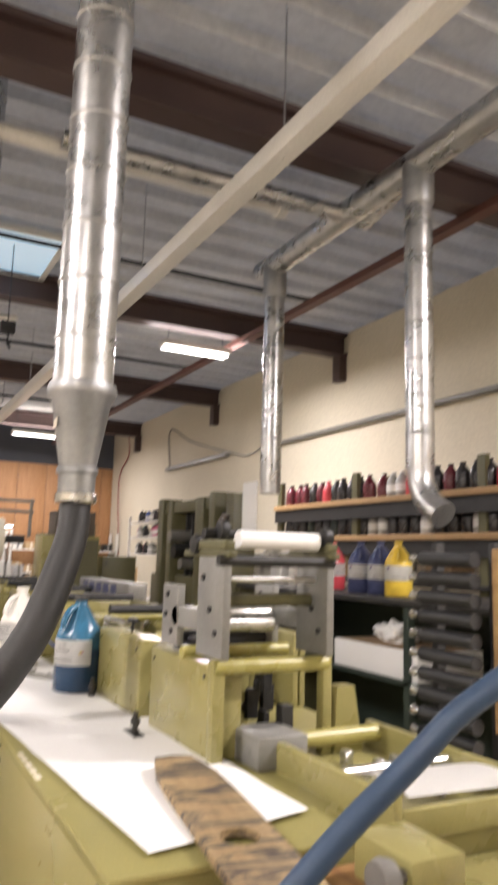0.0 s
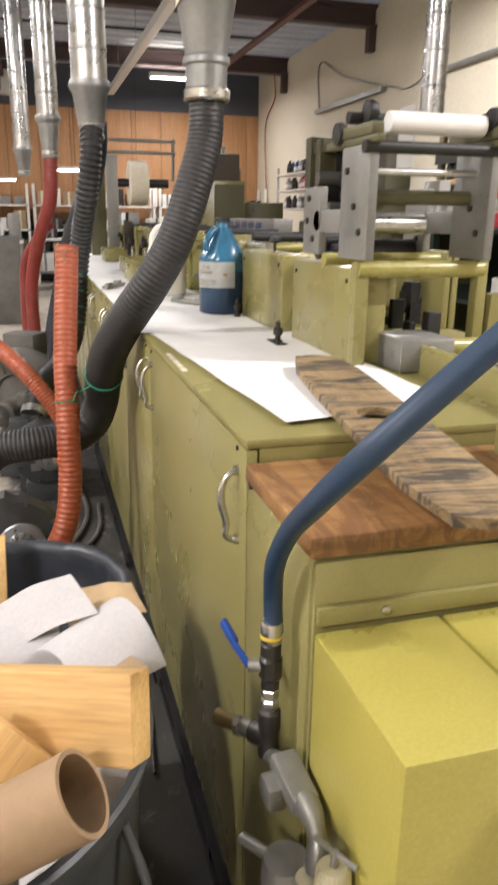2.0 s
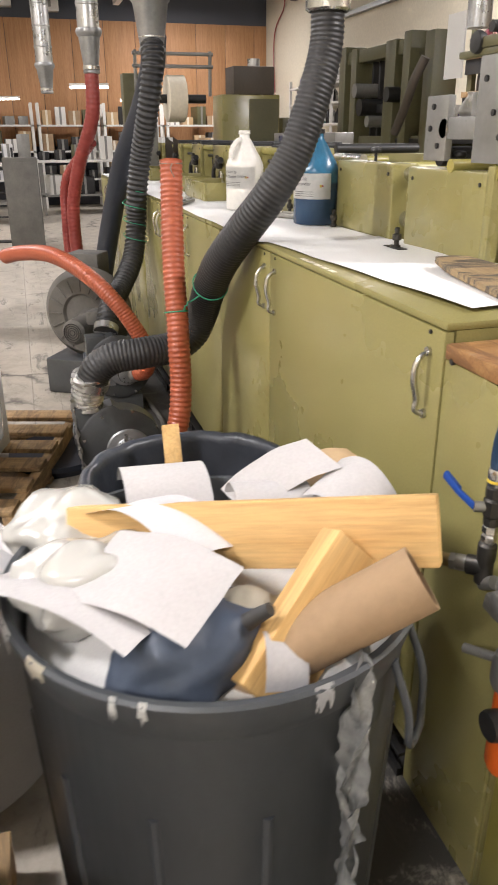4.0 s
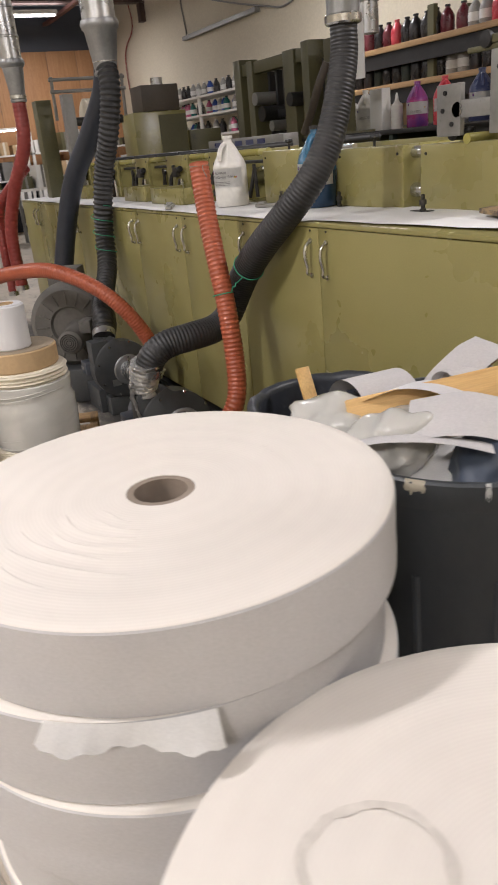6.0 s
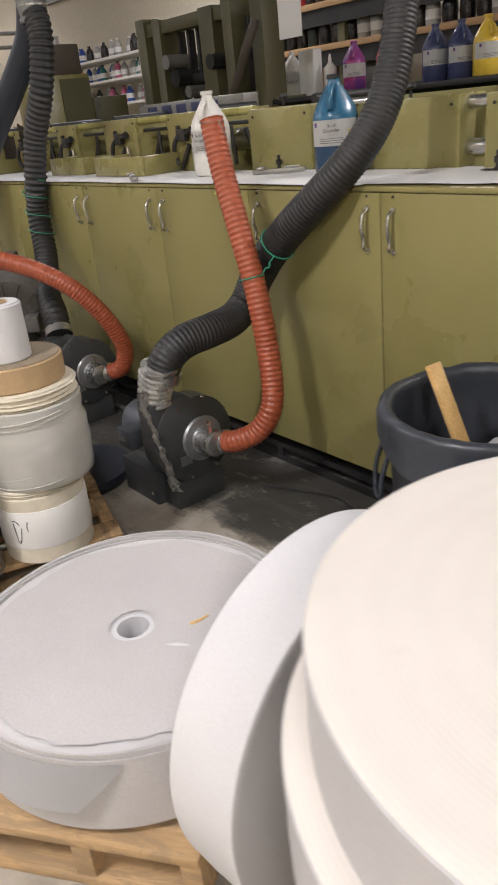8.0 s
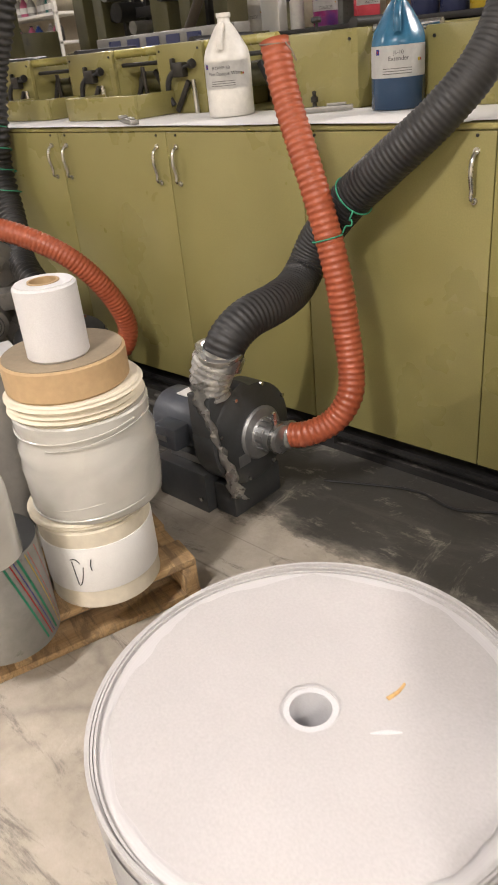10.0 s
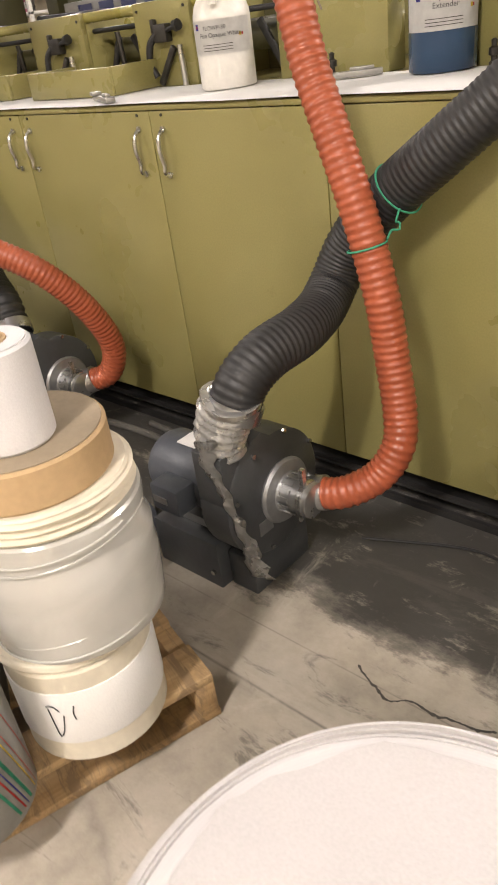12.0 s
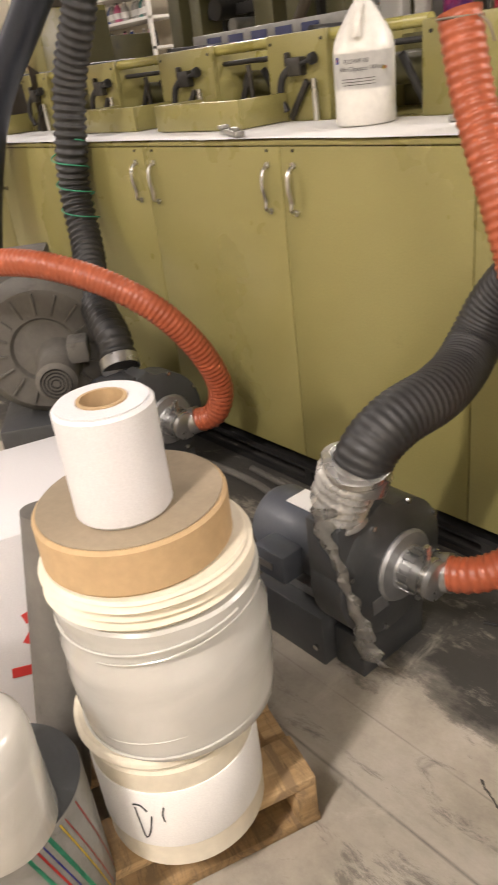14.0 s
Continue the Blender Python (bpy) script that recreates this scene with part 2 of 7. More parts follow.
DECK = surf("white_insulated_deck", (0.60, 0.575, 0.52), (0.72, 0.695, 0.63), 0.7, scale=2.5, fine=20, bump=0.25)
BEAM = surf("brown_beam_paint", (0.060, 0.036, 0.032), (0.085, 0.052, 0.045), 0.55, scale=2)
RED_BEAM = surf("red_oxide_purlin", (0.11, 0.045, 0.035), (0.15, 0.06, 0.045), 0.6, scale=3)
WHITE_METAL = surf("white_enamel", (0.70, 0.68, 0.63), (0.80, 0.78, 0.73), 0.4, scale=3, dirt=(0.5, 0.46, 0.4), dirt_at=0.7)
BLACK_METAL = surf("black_iron", (0.018, 0.018, 0.018), (0.04, 0.038, 0.036), 0.5, 0.3, scale=8)
BLOWER = surf("blower_grey_paint", (0.045, 0.048, 0.05), (0.07, 0.073, 0.075), 0.45, scale=5, dirt=(0.11, 0.105, 0.095), dirt_at=0.7)
MOTOR = surf("motor_blue_grey", (0.06, 0.068, 0.082), (0.09, 0.098, 0.112), 0.45, scale=6, dirt=(0.13, 0.12, 0.11), dirt_at=0.7)
OLD_GREY = surf("dusty_grey_casting", (0.095, 0.09, 0.08), (0.16, 0.15, 0.132), 0.7, scale=6, bump=0.2, dirt=(0.07, 0.065, 0.055))
BIN_GREY = surf("grey_bin_plastic", (0.048, 0.053, 0.058), (0.072, 0.078, 0.083), 0.42, scale=3, bump=0.08, stretch=(1, 1, 0.5), dirt=(0.15, 0.15, 0.145), dirt_at=0.66)
BIN_DARK = surf("dark_bin_plastic", (0.022, 0.027, 0.036), (0.04, 0.047, 0.058), 0.4, scale=4, dirt=(0.22, 0.22, 0.21), dirt_at=0.73)
PINE = wood("fresh_pine", (0.60, 0.36, 0.12), (0.74, 0.49, 0.20), along="X")
PALLET = wood("pallet_wood", (0.44, 0.28, 0.13), (0.58, 0.40, 0.21), along="X", dark=(0.32, 0.22, 0.12), rough=0.8)
PALLET_Y = wood("pallet_wood_long", (0.40, 0.25, 0.11), (0.56, 0.385, 0.20), along="Y", dark=(0.24, 0.16, 0.085), rough=0.8)
TOP_WOOD = wood("stained_board", (0.24, 0.115, 0.038), (0.40, 0.225, 0.085), along="Y", dark=(0.16, 0.075, 0.028), rough=0.5)
BURNT = wood("ink_stained_plank", (0.24, 0.16, 0.075), (0.36, 0.26, 0.135), along="Y", dark=(0.035, 0.030, 0.028), rough=0.7)
PLASTIC_WHITE = surf("white_jug_plastic", (0.74, 0.72, 0.66), (0.80, 0.78, 0.73), 0.4, scale=3, bump=0.02)
PLASTIC_RED = surf("red_ink_jug", (0.55, 0.05, 0.07), (0.65, 0.08, 0.10), 0.3, scale=3)
PLASTIC_YELLOW = surf("yellow_ink_jug", (0.65, 0.45, 0.04), (0.75, 0.54, 0.07), 0.3, scale=3)
PLASTIC_NAVY = surf("navy_ink_jug", (0.035, 0.045, 0.11), (0.06, 0.07, 0.15), 0.3, scale=3)
PLASTIC_BLACK = surf("black_ink_jug", (0.015, 0.014, 0.015), (0.035, 0.03, 0.03), 0.3, scale=3)


def ink_level(name, empty, full, level):
    """Translucent jug plastic, dark up to the ink inside."""
    m, nt, b = nodes_of(name)
    co = nt.nodes.new("ShaderNodeTexCoord")
    sp = nt.nodes.new("ShaderNodeSeparateXYZ")
    rg = nt.nodes.new("ShaderNodeMapRange")
    rg.inputs["From Min"].default_value, rg.inputs["From Max"].default_value = level - 0.004, level + 0.004
    nt.links.new(co.outputs["Object"], sp.inputs[0])
    nt.links.new(sp.outputs["Z"], rg.inputs["Value"])
    smear = ramp(nt, noise_tex(nt, 14.0, 6.0, 0.65, (1, 1, 0.5)), [(0.35, empty), (0.7, tuple(c * 0.45 for c in empty))])
    nt.links.new(mixc(nt, rg.outputs["Result"], full, smear), b.inputs["Base Color"])
    b.inputs["Roughness"].default_value = 0.25
    return m


BLUE_JUG = ink_level("blue_ink_jug_plastic", (0.035, 0.155, 0.27), (0.016, 0.045, 0.095), 0.135)
LABEL = surf("label_paper", (0.74, 0.73, 0.70), (0.80, 0.79, 0.76), 0.6, scale=6, bump=0.02)
INK = surf("label_print", (0.02, 0.02, 0.022), (0.03, 0.03, 0.03), 0.6, bump=0)
INK_BLUE = surf("label_mark_blue", (0.03, 0.04, 0.3), (0.04, 0.05, 0.35), 0.6, bump=0)
INK_RED = surf("label_mark_red", (0.55, 0.03, 0.03), (0.6, 0.05, 0.04), 0.6, bump=0)
INK_YELLOW = surf("label_mark_yellow", (0.7, 0.5, 0.05), (0.75, 0.55, 0.06), 0.6, bump=0)
FILTER_ORANGE = surf("orange_filter_bowl", (0.60, 0.10, 0.012), (0.70, 0.14, 0.02), 0.35, scale=4)
CASTING = surf("pale_zinc_casting", (0.26, 0.255, 0.235), (0.36, 0.35, 0.32), 0.42, 0.6, scale=12, bump=0.15)
PIPE_IRON = surf("dark_iron_fitting", (0.045, 0.042, 0.038), (0.08, 0.075, 0.066), 0.45, 0.7, scale=14, bump=0.15)
REGULATOR = surf("cream_regulator_knob", (0.42, 0.38, 0.24), (0.50, 0.46, 0.31), 0.5, scale=8)
BRASS = surf("tarnished_brass", (0.30, 0.22, 0.10), (0.42, 0.32, 0.16), 0.4, 0.8, scale=12)
CLEAR_TAPE = surf("clear_tape_plastic", (0.30, 0.31, 0.31), (0.62, 0.62, 0.60), 0.18, 0.25, scale=30, fine=60, bump=0.8)
DARK_GREEN = surf("dark_green_paint", (0.018, 0.03, 0.022), (0.03, 0.045, 0.034), 0.5, scale=3)
SHELF_WOOD = wood("shelf_pine", (0.34, 0.20, 0.085), (0.46, 0.29, 0.13), along="X", rough=0.7)
BROWN_BOX = surf("brown_cabinet", (0.075, 0.06, 0.045), (0.10, 0.08, 0.06), 0.6, scale=3)
BLUE_PLASTIC = surf("blue_lever_grip", (0.015, 0.06, 0.30), (0.02, 0.08, 0.36), 0.4, scale=6)
GREEN_STRING = surf("green_string", (0.03, 0.30, 0.17), (0.05, 0.36, 0.21), 0.7, scale=20)
TUBE = glow("fluorescent_tube", (1.0, 0.97, 0.92), 9.0)
TUBE_DIM = glow("far_fluorescent_tube", (1.0, 0.97, 0.92), 5.0)
SKY_TINT = glow("skylight_teal_pane", (0.12, 0.30, 0.42), 0.7)
SKY_PANE = glow("skylight_daylight", (0.55, 0.72, 1.0), 6.0)


def wrap_film():
    m, nt, b = nodes_of("stretch_wrap_film")
    n = noise_tex(nt, 4.0, 4.0, 0.5, (1, 1, 3), distortion=1.2)
    nt.links.new(ramp(nt, n, [(0.3, (0.45, 0.44, 0.40)), (0.7, (0.53, 0.52, 0.475))]), b.inputs["Base Color"])
    b.inputs["Roughness"].default_value = 0.22
    b.inputs["Coat Weight"].default_value = 0.5
    bump_of(nt, b, n, 0.3, 0.008)
    return m


WRAP = wrap_film()


# ---- building helpers ----
def finish(bm, angle=38):
    lim = radians(angle)
    for f in bm.faces:
        f.smooth = True
    for e in bm.edges:
        if len(e.link_faces) == 2 and e.calc_face_angle(0) > lim:
            e.smooth = False


def mesh_of(name, bm, material, angle=38):
    bmesh.ops.recalc_face_normals(bm, faces=bm.faces)
    finish(bm, angle)
    me = bpy.data.meshes.new(name)
    bm.to_mesh(me)
    bm.free()
    me.materials.append(material)
    return me


def thing(name, at, label, category, group="", rz=0.0, kind=""):
    ob = new(name)
    ob.empty_display_size = 0.1
    ob.matrix_world = pose(*at, 0, 0, rz)
    return tagged(ob, label, category, group, kind)


def part(name, bm, material, parent, label="", angle=38):
    ob = new(name, mesh_of(name, bm, material, angle))
    if parent:
        ob.parent = parent
    return tagged(ob, label)


def single(name, bm, material, label, category, group="", kind="", at=(0, 0, 0), rz=0.0, angle=38):
    ob = new(name, mesh_of(name, bm, material, angle))
    ob.matrix_world = pose(*at, 0, 0, rz)
    return tagged(ob, label, category, group, kind)


def structure(name, bm, material, label, angle=38):
    return single(name, bm, material, label, "", "", "structure", angle=angle)


def box(bm, x0, y0, z0, x1, y1, z1, bev=0.0, seg=2):
    vs = [bm.verts.new((x, y, z)) for z in (z0, z1) for x, y in ((x0, y0), (x1, y0), (x1, y1), (x0, y1))]
    fs = [bm.faces.new([vs[i] for i in q]) for q in ((3, 2, 1, 0), (4, 5, 6, 7), (0, 1, 5, 4), (1, 2, 6, 5), (2, 3, 7, 6), (3, 0, 4, 7))]
    if bev:
        es = list({e for f in fs for e in f.edges})
        bmesh.ops.bevel(bm, geom=es, offset=bev, segments=seg, profile=0.5, affect="EDGES")
    return bm


def boxes(*dims, bev=0.0):
    bm = bmesh.new()
    for d in dims:
        box(bm, *d, bev=bev)
    return bm


def obox(bm, m, sx, sy, sz, bev=0.0):
    """A box of that size, centred, at the pose m."""
    n = set(bm.verts)
    box(bm, -sx / 2, -sy / 2, -sz / 2, sx / 2, sy / 2, sz / 2, bev)
    bmesh.ops.transform(bm, matrix=m, verts=[v for v in bm.verts if v not in n])
    return bm


def frames_along(pts):
    """Points with a turning frame carried smoothly along them."""
    out, up = [], None
    for i, p in enumerate(pts):
        t = (pts[min(i + 1, len(pts) - 1)] - pts[max(i - 1, 0)]).normalized()
        if up is None:
            up = t.orthogonal().normalized()
        up = (up - t * up.dot(t)).normalized()
        out.append((p, up, t.cross(up)))
    return out


def spline(ctrl, step=0.02):
    """Catmull-Rom points, evenly spaced."""
    c = [Vector(p) for p in ctrl]
    c = [c[0] * 2 - c[1]] + c + [c[-1] * 2 - c[-2]]
    raw = []
    for i in range(1, len(c) - 2):
        for k in range(24):
            t = k / 24
            p0, p1, p2, p3 = c[i - 1:i + 3]
            raw.append(0.5 * (2 * p1 + (p2 - p0) * t + (2 * p0 - 5 * p1 + 4 * p2 - p3) * t * t + (3 * p1 - p0 - 3 * p2 + p3) * t ** 3))
    raw.append(c[-2])
    length = sum((b - a).length for a, b in zip(raw, raw[1:]))
    n = max(2, int(length / step))
    out, acc, j, want = [raw[0]], 0.0, 0, length / n
    for a, b in zip(raw, raw[1:]):
        d = (b - a).length
        while acc + d >= want - 1e-9 and len(out) < n:
            out.append(a.lerp(b, (want - acc) / d if d else 0))
            want += length / n
        acc += d
    out.append(raw[-1])
    return out, length


def sweep(bm, ctrl, radius, seg=16, step=0.02, caps=True, ridge=0.0, pitch=0.02, straight=False):
    """A round tube along ctrl; radius is a number or a function of 0..1; ridge is the depth of its rings."""
    pts, length = ([Vector(p) for p in ctrl], 1.0) if straight else spline(ctrl, step)
    rings = []
    for i, (p, u, v) in enumerate(frames_along(pts)):
        s = i / (len(pts) - 1)
        r = radius(s) if callable(radius) else radius
        if ridge:
            w = math.cos(2 * math.pi * s * length / pitch)
            r += ridge * (w if w > 0 else 0.6 * w)
        rings.append([bm.verts.new(p + (u * math.cos(a) + v * math.sin(a)) * r) for a in (2 * math.pi * k / seg for k in range(seg))])
    for a, b in zip(rings, rings[1:]):
        for k in range(seg):
            bm.faces.new((a[k], a[(k + 1) % seg], b[(k + 1) % seg], b[k]))
    if caps:
        bm.faces.new(rings[0][::-1])
        bm.faces.new(rings[-1])
    return bm


def rod(bm, p, q, r, r2=None, seg=20):
    return sweep(bm, (p, q), (lambda s: r + ((r if r2 is None else r2) - r) * s), seg, straight=True)


def lathe(bm, profile, at=(0, 0, 0), seg=32, axis="Z", closed=False):
    """Turns (radius, height) pairs round an axis through at."""
    o = Vector(at)
    rings = []
    for r, h in profile:
        ring = []
        for k in range(seg):
            a = 2 * math.pi * k / seg
            c, s = r * math.cos(a), r * math.sin(a)
            ring.append(bm.verts.new(o + Vector({"Z": (c, s, h), "X": (h, c, s), "Y": (s, h, c)}[axis])))
        rings.append(ring)
    pairs = list(zip(rings, rings[1:])) + ([(rings[-1], rings[0])] if closed else [])
    for a, b in pairs:
        for k in range(seg):
            bm.faces.new((a[k], a[(k + 1) % seg], b[(k + 1) % seg], b[k]))
    if not closed:
        for ring in (rings[0], rings[-1]):
            bm.faces.new(ring)
    return bm


def sheet(f, nu, nv, thick=0.0):
    """A surface f(u, v), with thickness if asked for."""
    bm = bmesh.new()
    g = [[bm.verts.new(f(i / nu, j / nv)) for j in range(nv + 1)] for i in range(nu + 1)]
    for i in range(nu):
        for j in range(nv):
            bm.faces.new((g[i][j], g[i + 1][j], g[i + 1][j + 1], g[i][j + 1]))
    if thick:
        bmesh.ops.solidify(bm, geom=bm.faces[:], thickness=thick)
    return bm


def words(text, size, radius=0.0, at=(0, 0, 0), turn=0.0, lift=0.0006):
    """Letters as a mesh facing -y, bent round a drum of that radius whose axis stands at `at`."""
    c = bpy.data.curves.new("letters", "FONT")
    c.body, c.size, c.align_x, c.align_y = text, size, "CENTER", "CENTER"
    ob = bpy.data.objects.new("letters", c)
    scene.collection.objects.link(ob)
    me = bpy.data.meshes.new_from_object(ob.evaluated_get(bpy.context.evaluated_depsgraph_get()))
    bm = bmesh.new()
    bm.from_mesh(me)
    bpy.data.objects.remove(ob)
    bpy.data.curves.remove(c)
    bpy.data.meshes.remove(me)
    for v in bm.verts:
        x, z = v.co.x, v.co.y
        a = turn + (x / radius if radius else 0)
        if radius:
            v.co = Vector(at) + Vector(((radius + lift) * math.sin(a), -(radius + lift) * math.cos(a), z))
        else:
            v.co = Vector(at) + Vector((x, -lift, z))
    return bm


# ---- the hall ----
X0, X1, Y0, Y1, ZC = -15.0, 5.0, -6.0, 4.46, 4.08
structure("floor", boxes((X0, Y0, -0.12, X1, Y1, 0)), concrete(), "worn grey concrete floor with black oil stains and cracks")
structure("wall_long", boxes((X0, Y1, 0, X1, Y1 + 0.2, ZC)), WALL, "cream painted tilt-up wall")
structure("wall_end", boxes((X0 - 0.2, Y0, 3.3, X0, Y1, ZC)), DARK_WALL, "dark upper end wall above the plywood")
bm = boxes((X0 - 0.2, Y0, 0, X0, Y1, 3.3))
structure("wall_plywood_backing", bm, DARK_WALL, "dark wall behind the plywood panelling")
wall_back = structure("wall_back", boxes((X1, Y0, 0, X1 + 0.2, Y1, ZC)), WALL, "cream painted wall")
structure("wall_aisle", boxes((X0, Y0 - 0.2, 0, X1, Y0, ZC)), WALL, "cream painted wall")

# corrugated roof deck, its ribs run across the hall
bm = bmesh.new()
prof = []
x, k = X0 - 0.2, 0
while x < X1 + 0.2:
    prof += [(x, ZC), (x + 0.18, ZC), (x + 0.22, ZC + 0.07), (x + 0.32, ZC + 0.07)]
    x += 0.36
low = [[bm.verts.new((px, y, pz + 0.012 * math.sin(px * 3 + y))) for y in (Y0 - 0.2, -3, 0, 2.2, Y1 + 0.2)] for px, pz in prof]
for a, b in zip(low, low[1:]):
    for j in range(4):
        bm.faces.new((a[j], a[j + 1], b[j + 1], b[j]))
bmesh.ops.solidify(bm, geom=bm.faces[:], thickness=0.03)
structure("ceiling", bm, DECK, "ribbed white roof deck", angle=25)

for i, bx in enumerate((-13.2, -9.45, -5.94, -2.45, 1.05)):
    bm = boxes((bx - 0.09, Y0, 3.8, bx + 0.09, Y1, 3.83), (bx - 0.02, Y0, 3.83, bx + 0.02, Y1, 4.03), (bx - 0.09, Y0, 4.03, bx + 0.09, Y1, ZC - 0.004))
    box(bm, bx - 0.07, Y1 - 0.1, 3.5, bx + 0.07, Y1, 3.8)
    structure(f"beam_{i + 1}", bm, BEAM, "brown painted steel roof girder")
for i, by in enumerate((3.1, -0.6, -3.6)):
    structure(f"purlin_{i + 1}", boxes((X0, by - 0.045, 3.74, X1, by + 0.045, 3.796)), RED_BEAM, "red oxide steel purlin")

# plywood boards on the end wall
bm = bmesh.new()
boards = []
yy = Y0
while yy < Y1 - 0.05:
    boards.append((yy + 0.004, min(yy + 0.6, Y1) - 0.004))
    yy += 0.6
ply = tagged(new("panelling"), "orange plywood panelling along the end wall", "", "", "structure")
for a, b in boards:
    part("panel", boxes((X0 + 0.003, a, 1.1, X0 + 0.02, b, 3.3), bev=0.003), PLY, ply)

# roof light in the deck
sky = thing("skylight", (-5.4, 0.45, ZC - 0.06), "bluish daylit roof light in the deck", "skylight")
part("frame", boxes((-0.55, -0.5, 0, 0.55, -0.45, 0.05), (-0.55, 0.45, 0, 0.55, 0.5, 0.05), (-0.55, -0.45, 0, -0.5, 0.45, 0.05), (0.5, -0.45, 0, 0.55, 0.45, 0.05)), WHITE_METAL, sky)
part("pane", boxes((-0.5, -0.45, 0.02, 0.5, -0.2, 0.035)), SKY_PANE, sky)
part("pane", boxes((-0.5, -0.195, 0.02, 0.5, 0.45, 0.035)), SKY_TINT, sky, "teal tinted pane")


# ---- ceiling lamps ----
def ceiling_lamp(x, y, z, ln, material, power, up, along="Y"):
    t = thing("ceiling_lamp", (x, y, z), "white fluorescent strip lamp hung from the roof, lit", "lamp", "ceiling lamps", 90 if along == "Y" else 0)
    part("housing", boxes((-ln / 2, -0.09, 0.03, ln / 2, 0.09, 0.09), bev=0.01), WHITE_METAL, t)
    for s in (-0.045, 0.045):
        bm = bmesh.new()
        rod(bm, (-ln / 2 + 0.03, s, 0.012), (ln / 2 - 0.03, s, 0.012), 0.014, seg=10)
        part("tube", bm, material, t)
    for s in (-1, 1):
        bm = bmesh.new()
        rod(bm, (s * ln * 0.4, 0, 0.09), (s * ln * 0.4, 0, ZC + 0.06 - z), 0.004, seg=6)
        part("hanger", bm, BLACK_METAL, t)
    area_up(x, y, z + 0.1, 0.5 if along == "Y" else ln + 0.3, ln + 0.3 if along == "Y" else 0.5, power * up)
    area_lamp(x, y, z - 0.02, 0.16 if along == "Y" else ln, ln if along == "Y" else 0.16, power)


# the lamps at y below -2.9 are unseen, added to light the press front
LAMPS = [(-6.12, 2.65, 3.62, 0.8, TUBE, 1.0, 0.08), (-13.1, 2.35, 3.6, 0.9, TUBE_DIM, 0.8, 0.2), (0.9, 2.65, 3.62, 1.0, TUBE, 1.6, 0.9),
         (-0.5, -3.4, 3.7, 1.2, TUBE, 1.6, 0.9), (3.4, -3.4, 3.7, 1.2, TUBE, 1.65, 1.0), (-5.2, -3.2, 3.7, 1.2, TUBE, 1.15, 0.8), (-10.2, -3.0, 3.7, 1.2, TUBE, 1.1, 0.8)]
for x, y, z, ln, m, p, up in LAMPS:
    ceiling_lamp(x, y, z, ln, m, LAMP_POWER * p, up)

# an open crack in the slab
bm = bmesh.new()
pts = spline(((-1.13, -0.545, 0), (-1.1, -0.562, 0), (-1.06, -0.578, 0), (-1.034, -0.588, 0), (-0.996, -0.564, 0), (-0.95, -0.567, 0), (-0.912, -0.558, 0), (-0.87, -0.552, 0), (-0.836, -0.538, 0)), 0.006)
pts = [Vector(p) for p in (pts[0] if isinstance(pts[0], list) else pts)]
rows = []
for k, p in enumerate(pts):
    w = 0.0014 + 0.005 * abs(noise.noise(Vector((k * 0.35, 0, 3)))) + 0.0008 * (k % 2)
    j = 0.005 * noise.noise(Vector((k * 0.5, 4, 0)))
    rows.append((bm.verts.new((p.x, p.y + j - w, 0.0012)), bm.verts.new((p.x, p.y + j + w, 0.0012))))
for (a, b), (c, d) in zip(rows, rows[1:]):
    bm.faces.new((a, c, d, b))
structure("floor_crack", bm, surf("crack_dirt", (0.05, 0.046, 0.04), (0.09, 0.082, 0.07), 0.9, scale=30), "ragged dark crack in the concrete floor")

# white cable channel that hangs along the press
ch = thing("cable_channel", (0, 1.21, 3.28), "long white metal channel hung on wires along the press", "channel")
part("web", boxes((-13, -0.05, 0, 4.5, 0.05, 0.008), bev=0.002), WHITE_METAL, ch)
part("flange", boxes((-13, -0.05, 0.008, 4.5, -0.043, 0.1), bev=0.002), WHITE_METAL, ch)
part("flange", boxes((-13, 0.043, 0.008, 4.5, 0.05, 0.1), bev=0.002), WHITE_METAL, ch)
for x in range(-12, 5, 2):
    bm = bmesh.new()
    rod(bm, (x + 0.3, 0, 0.0), (x + 0.3, 0, ZC - 3.28), 0.005, seg=6)
    part("hanger", bm, STEEL, ch)

# pipes and conduit under the roof
for i, (px, pz, r, y0, y1, mt, lab) in enumerate(((-2.9, 3.72, 0.05, -5.5, 1.9, WHITE_METAL, "white pipe under the roof"), (-4.6, 3.85, 0.018, -3, 3.2, BLACK_METAL, "black sprinkler pipe under the roof"),
                                      (-7.6, 3.85, 0.018, -3, 3.2, BLACK_METAL, "black sprinkler pipe under the roof"), (-10.8, 3.85, 0.018, -3, 3.2, BLACK_METAL, "black sprinkler pipe under the roof"), (-6.4, 3.76, 0.03, -6, 0.8, WHITE_METAL, "white pipe under the roof"))):
    bm = bmesh.new()
    rod(bm, (px, y0, pz), (px, y1, pz), r, seg=12)
    rod(bm, (px, y1 - 0.06, pz), (px, y1, pz), r * 1.5, seg=12)
    single("roof_pipe", bm, mt, lab, "pipe", "roof pipes")

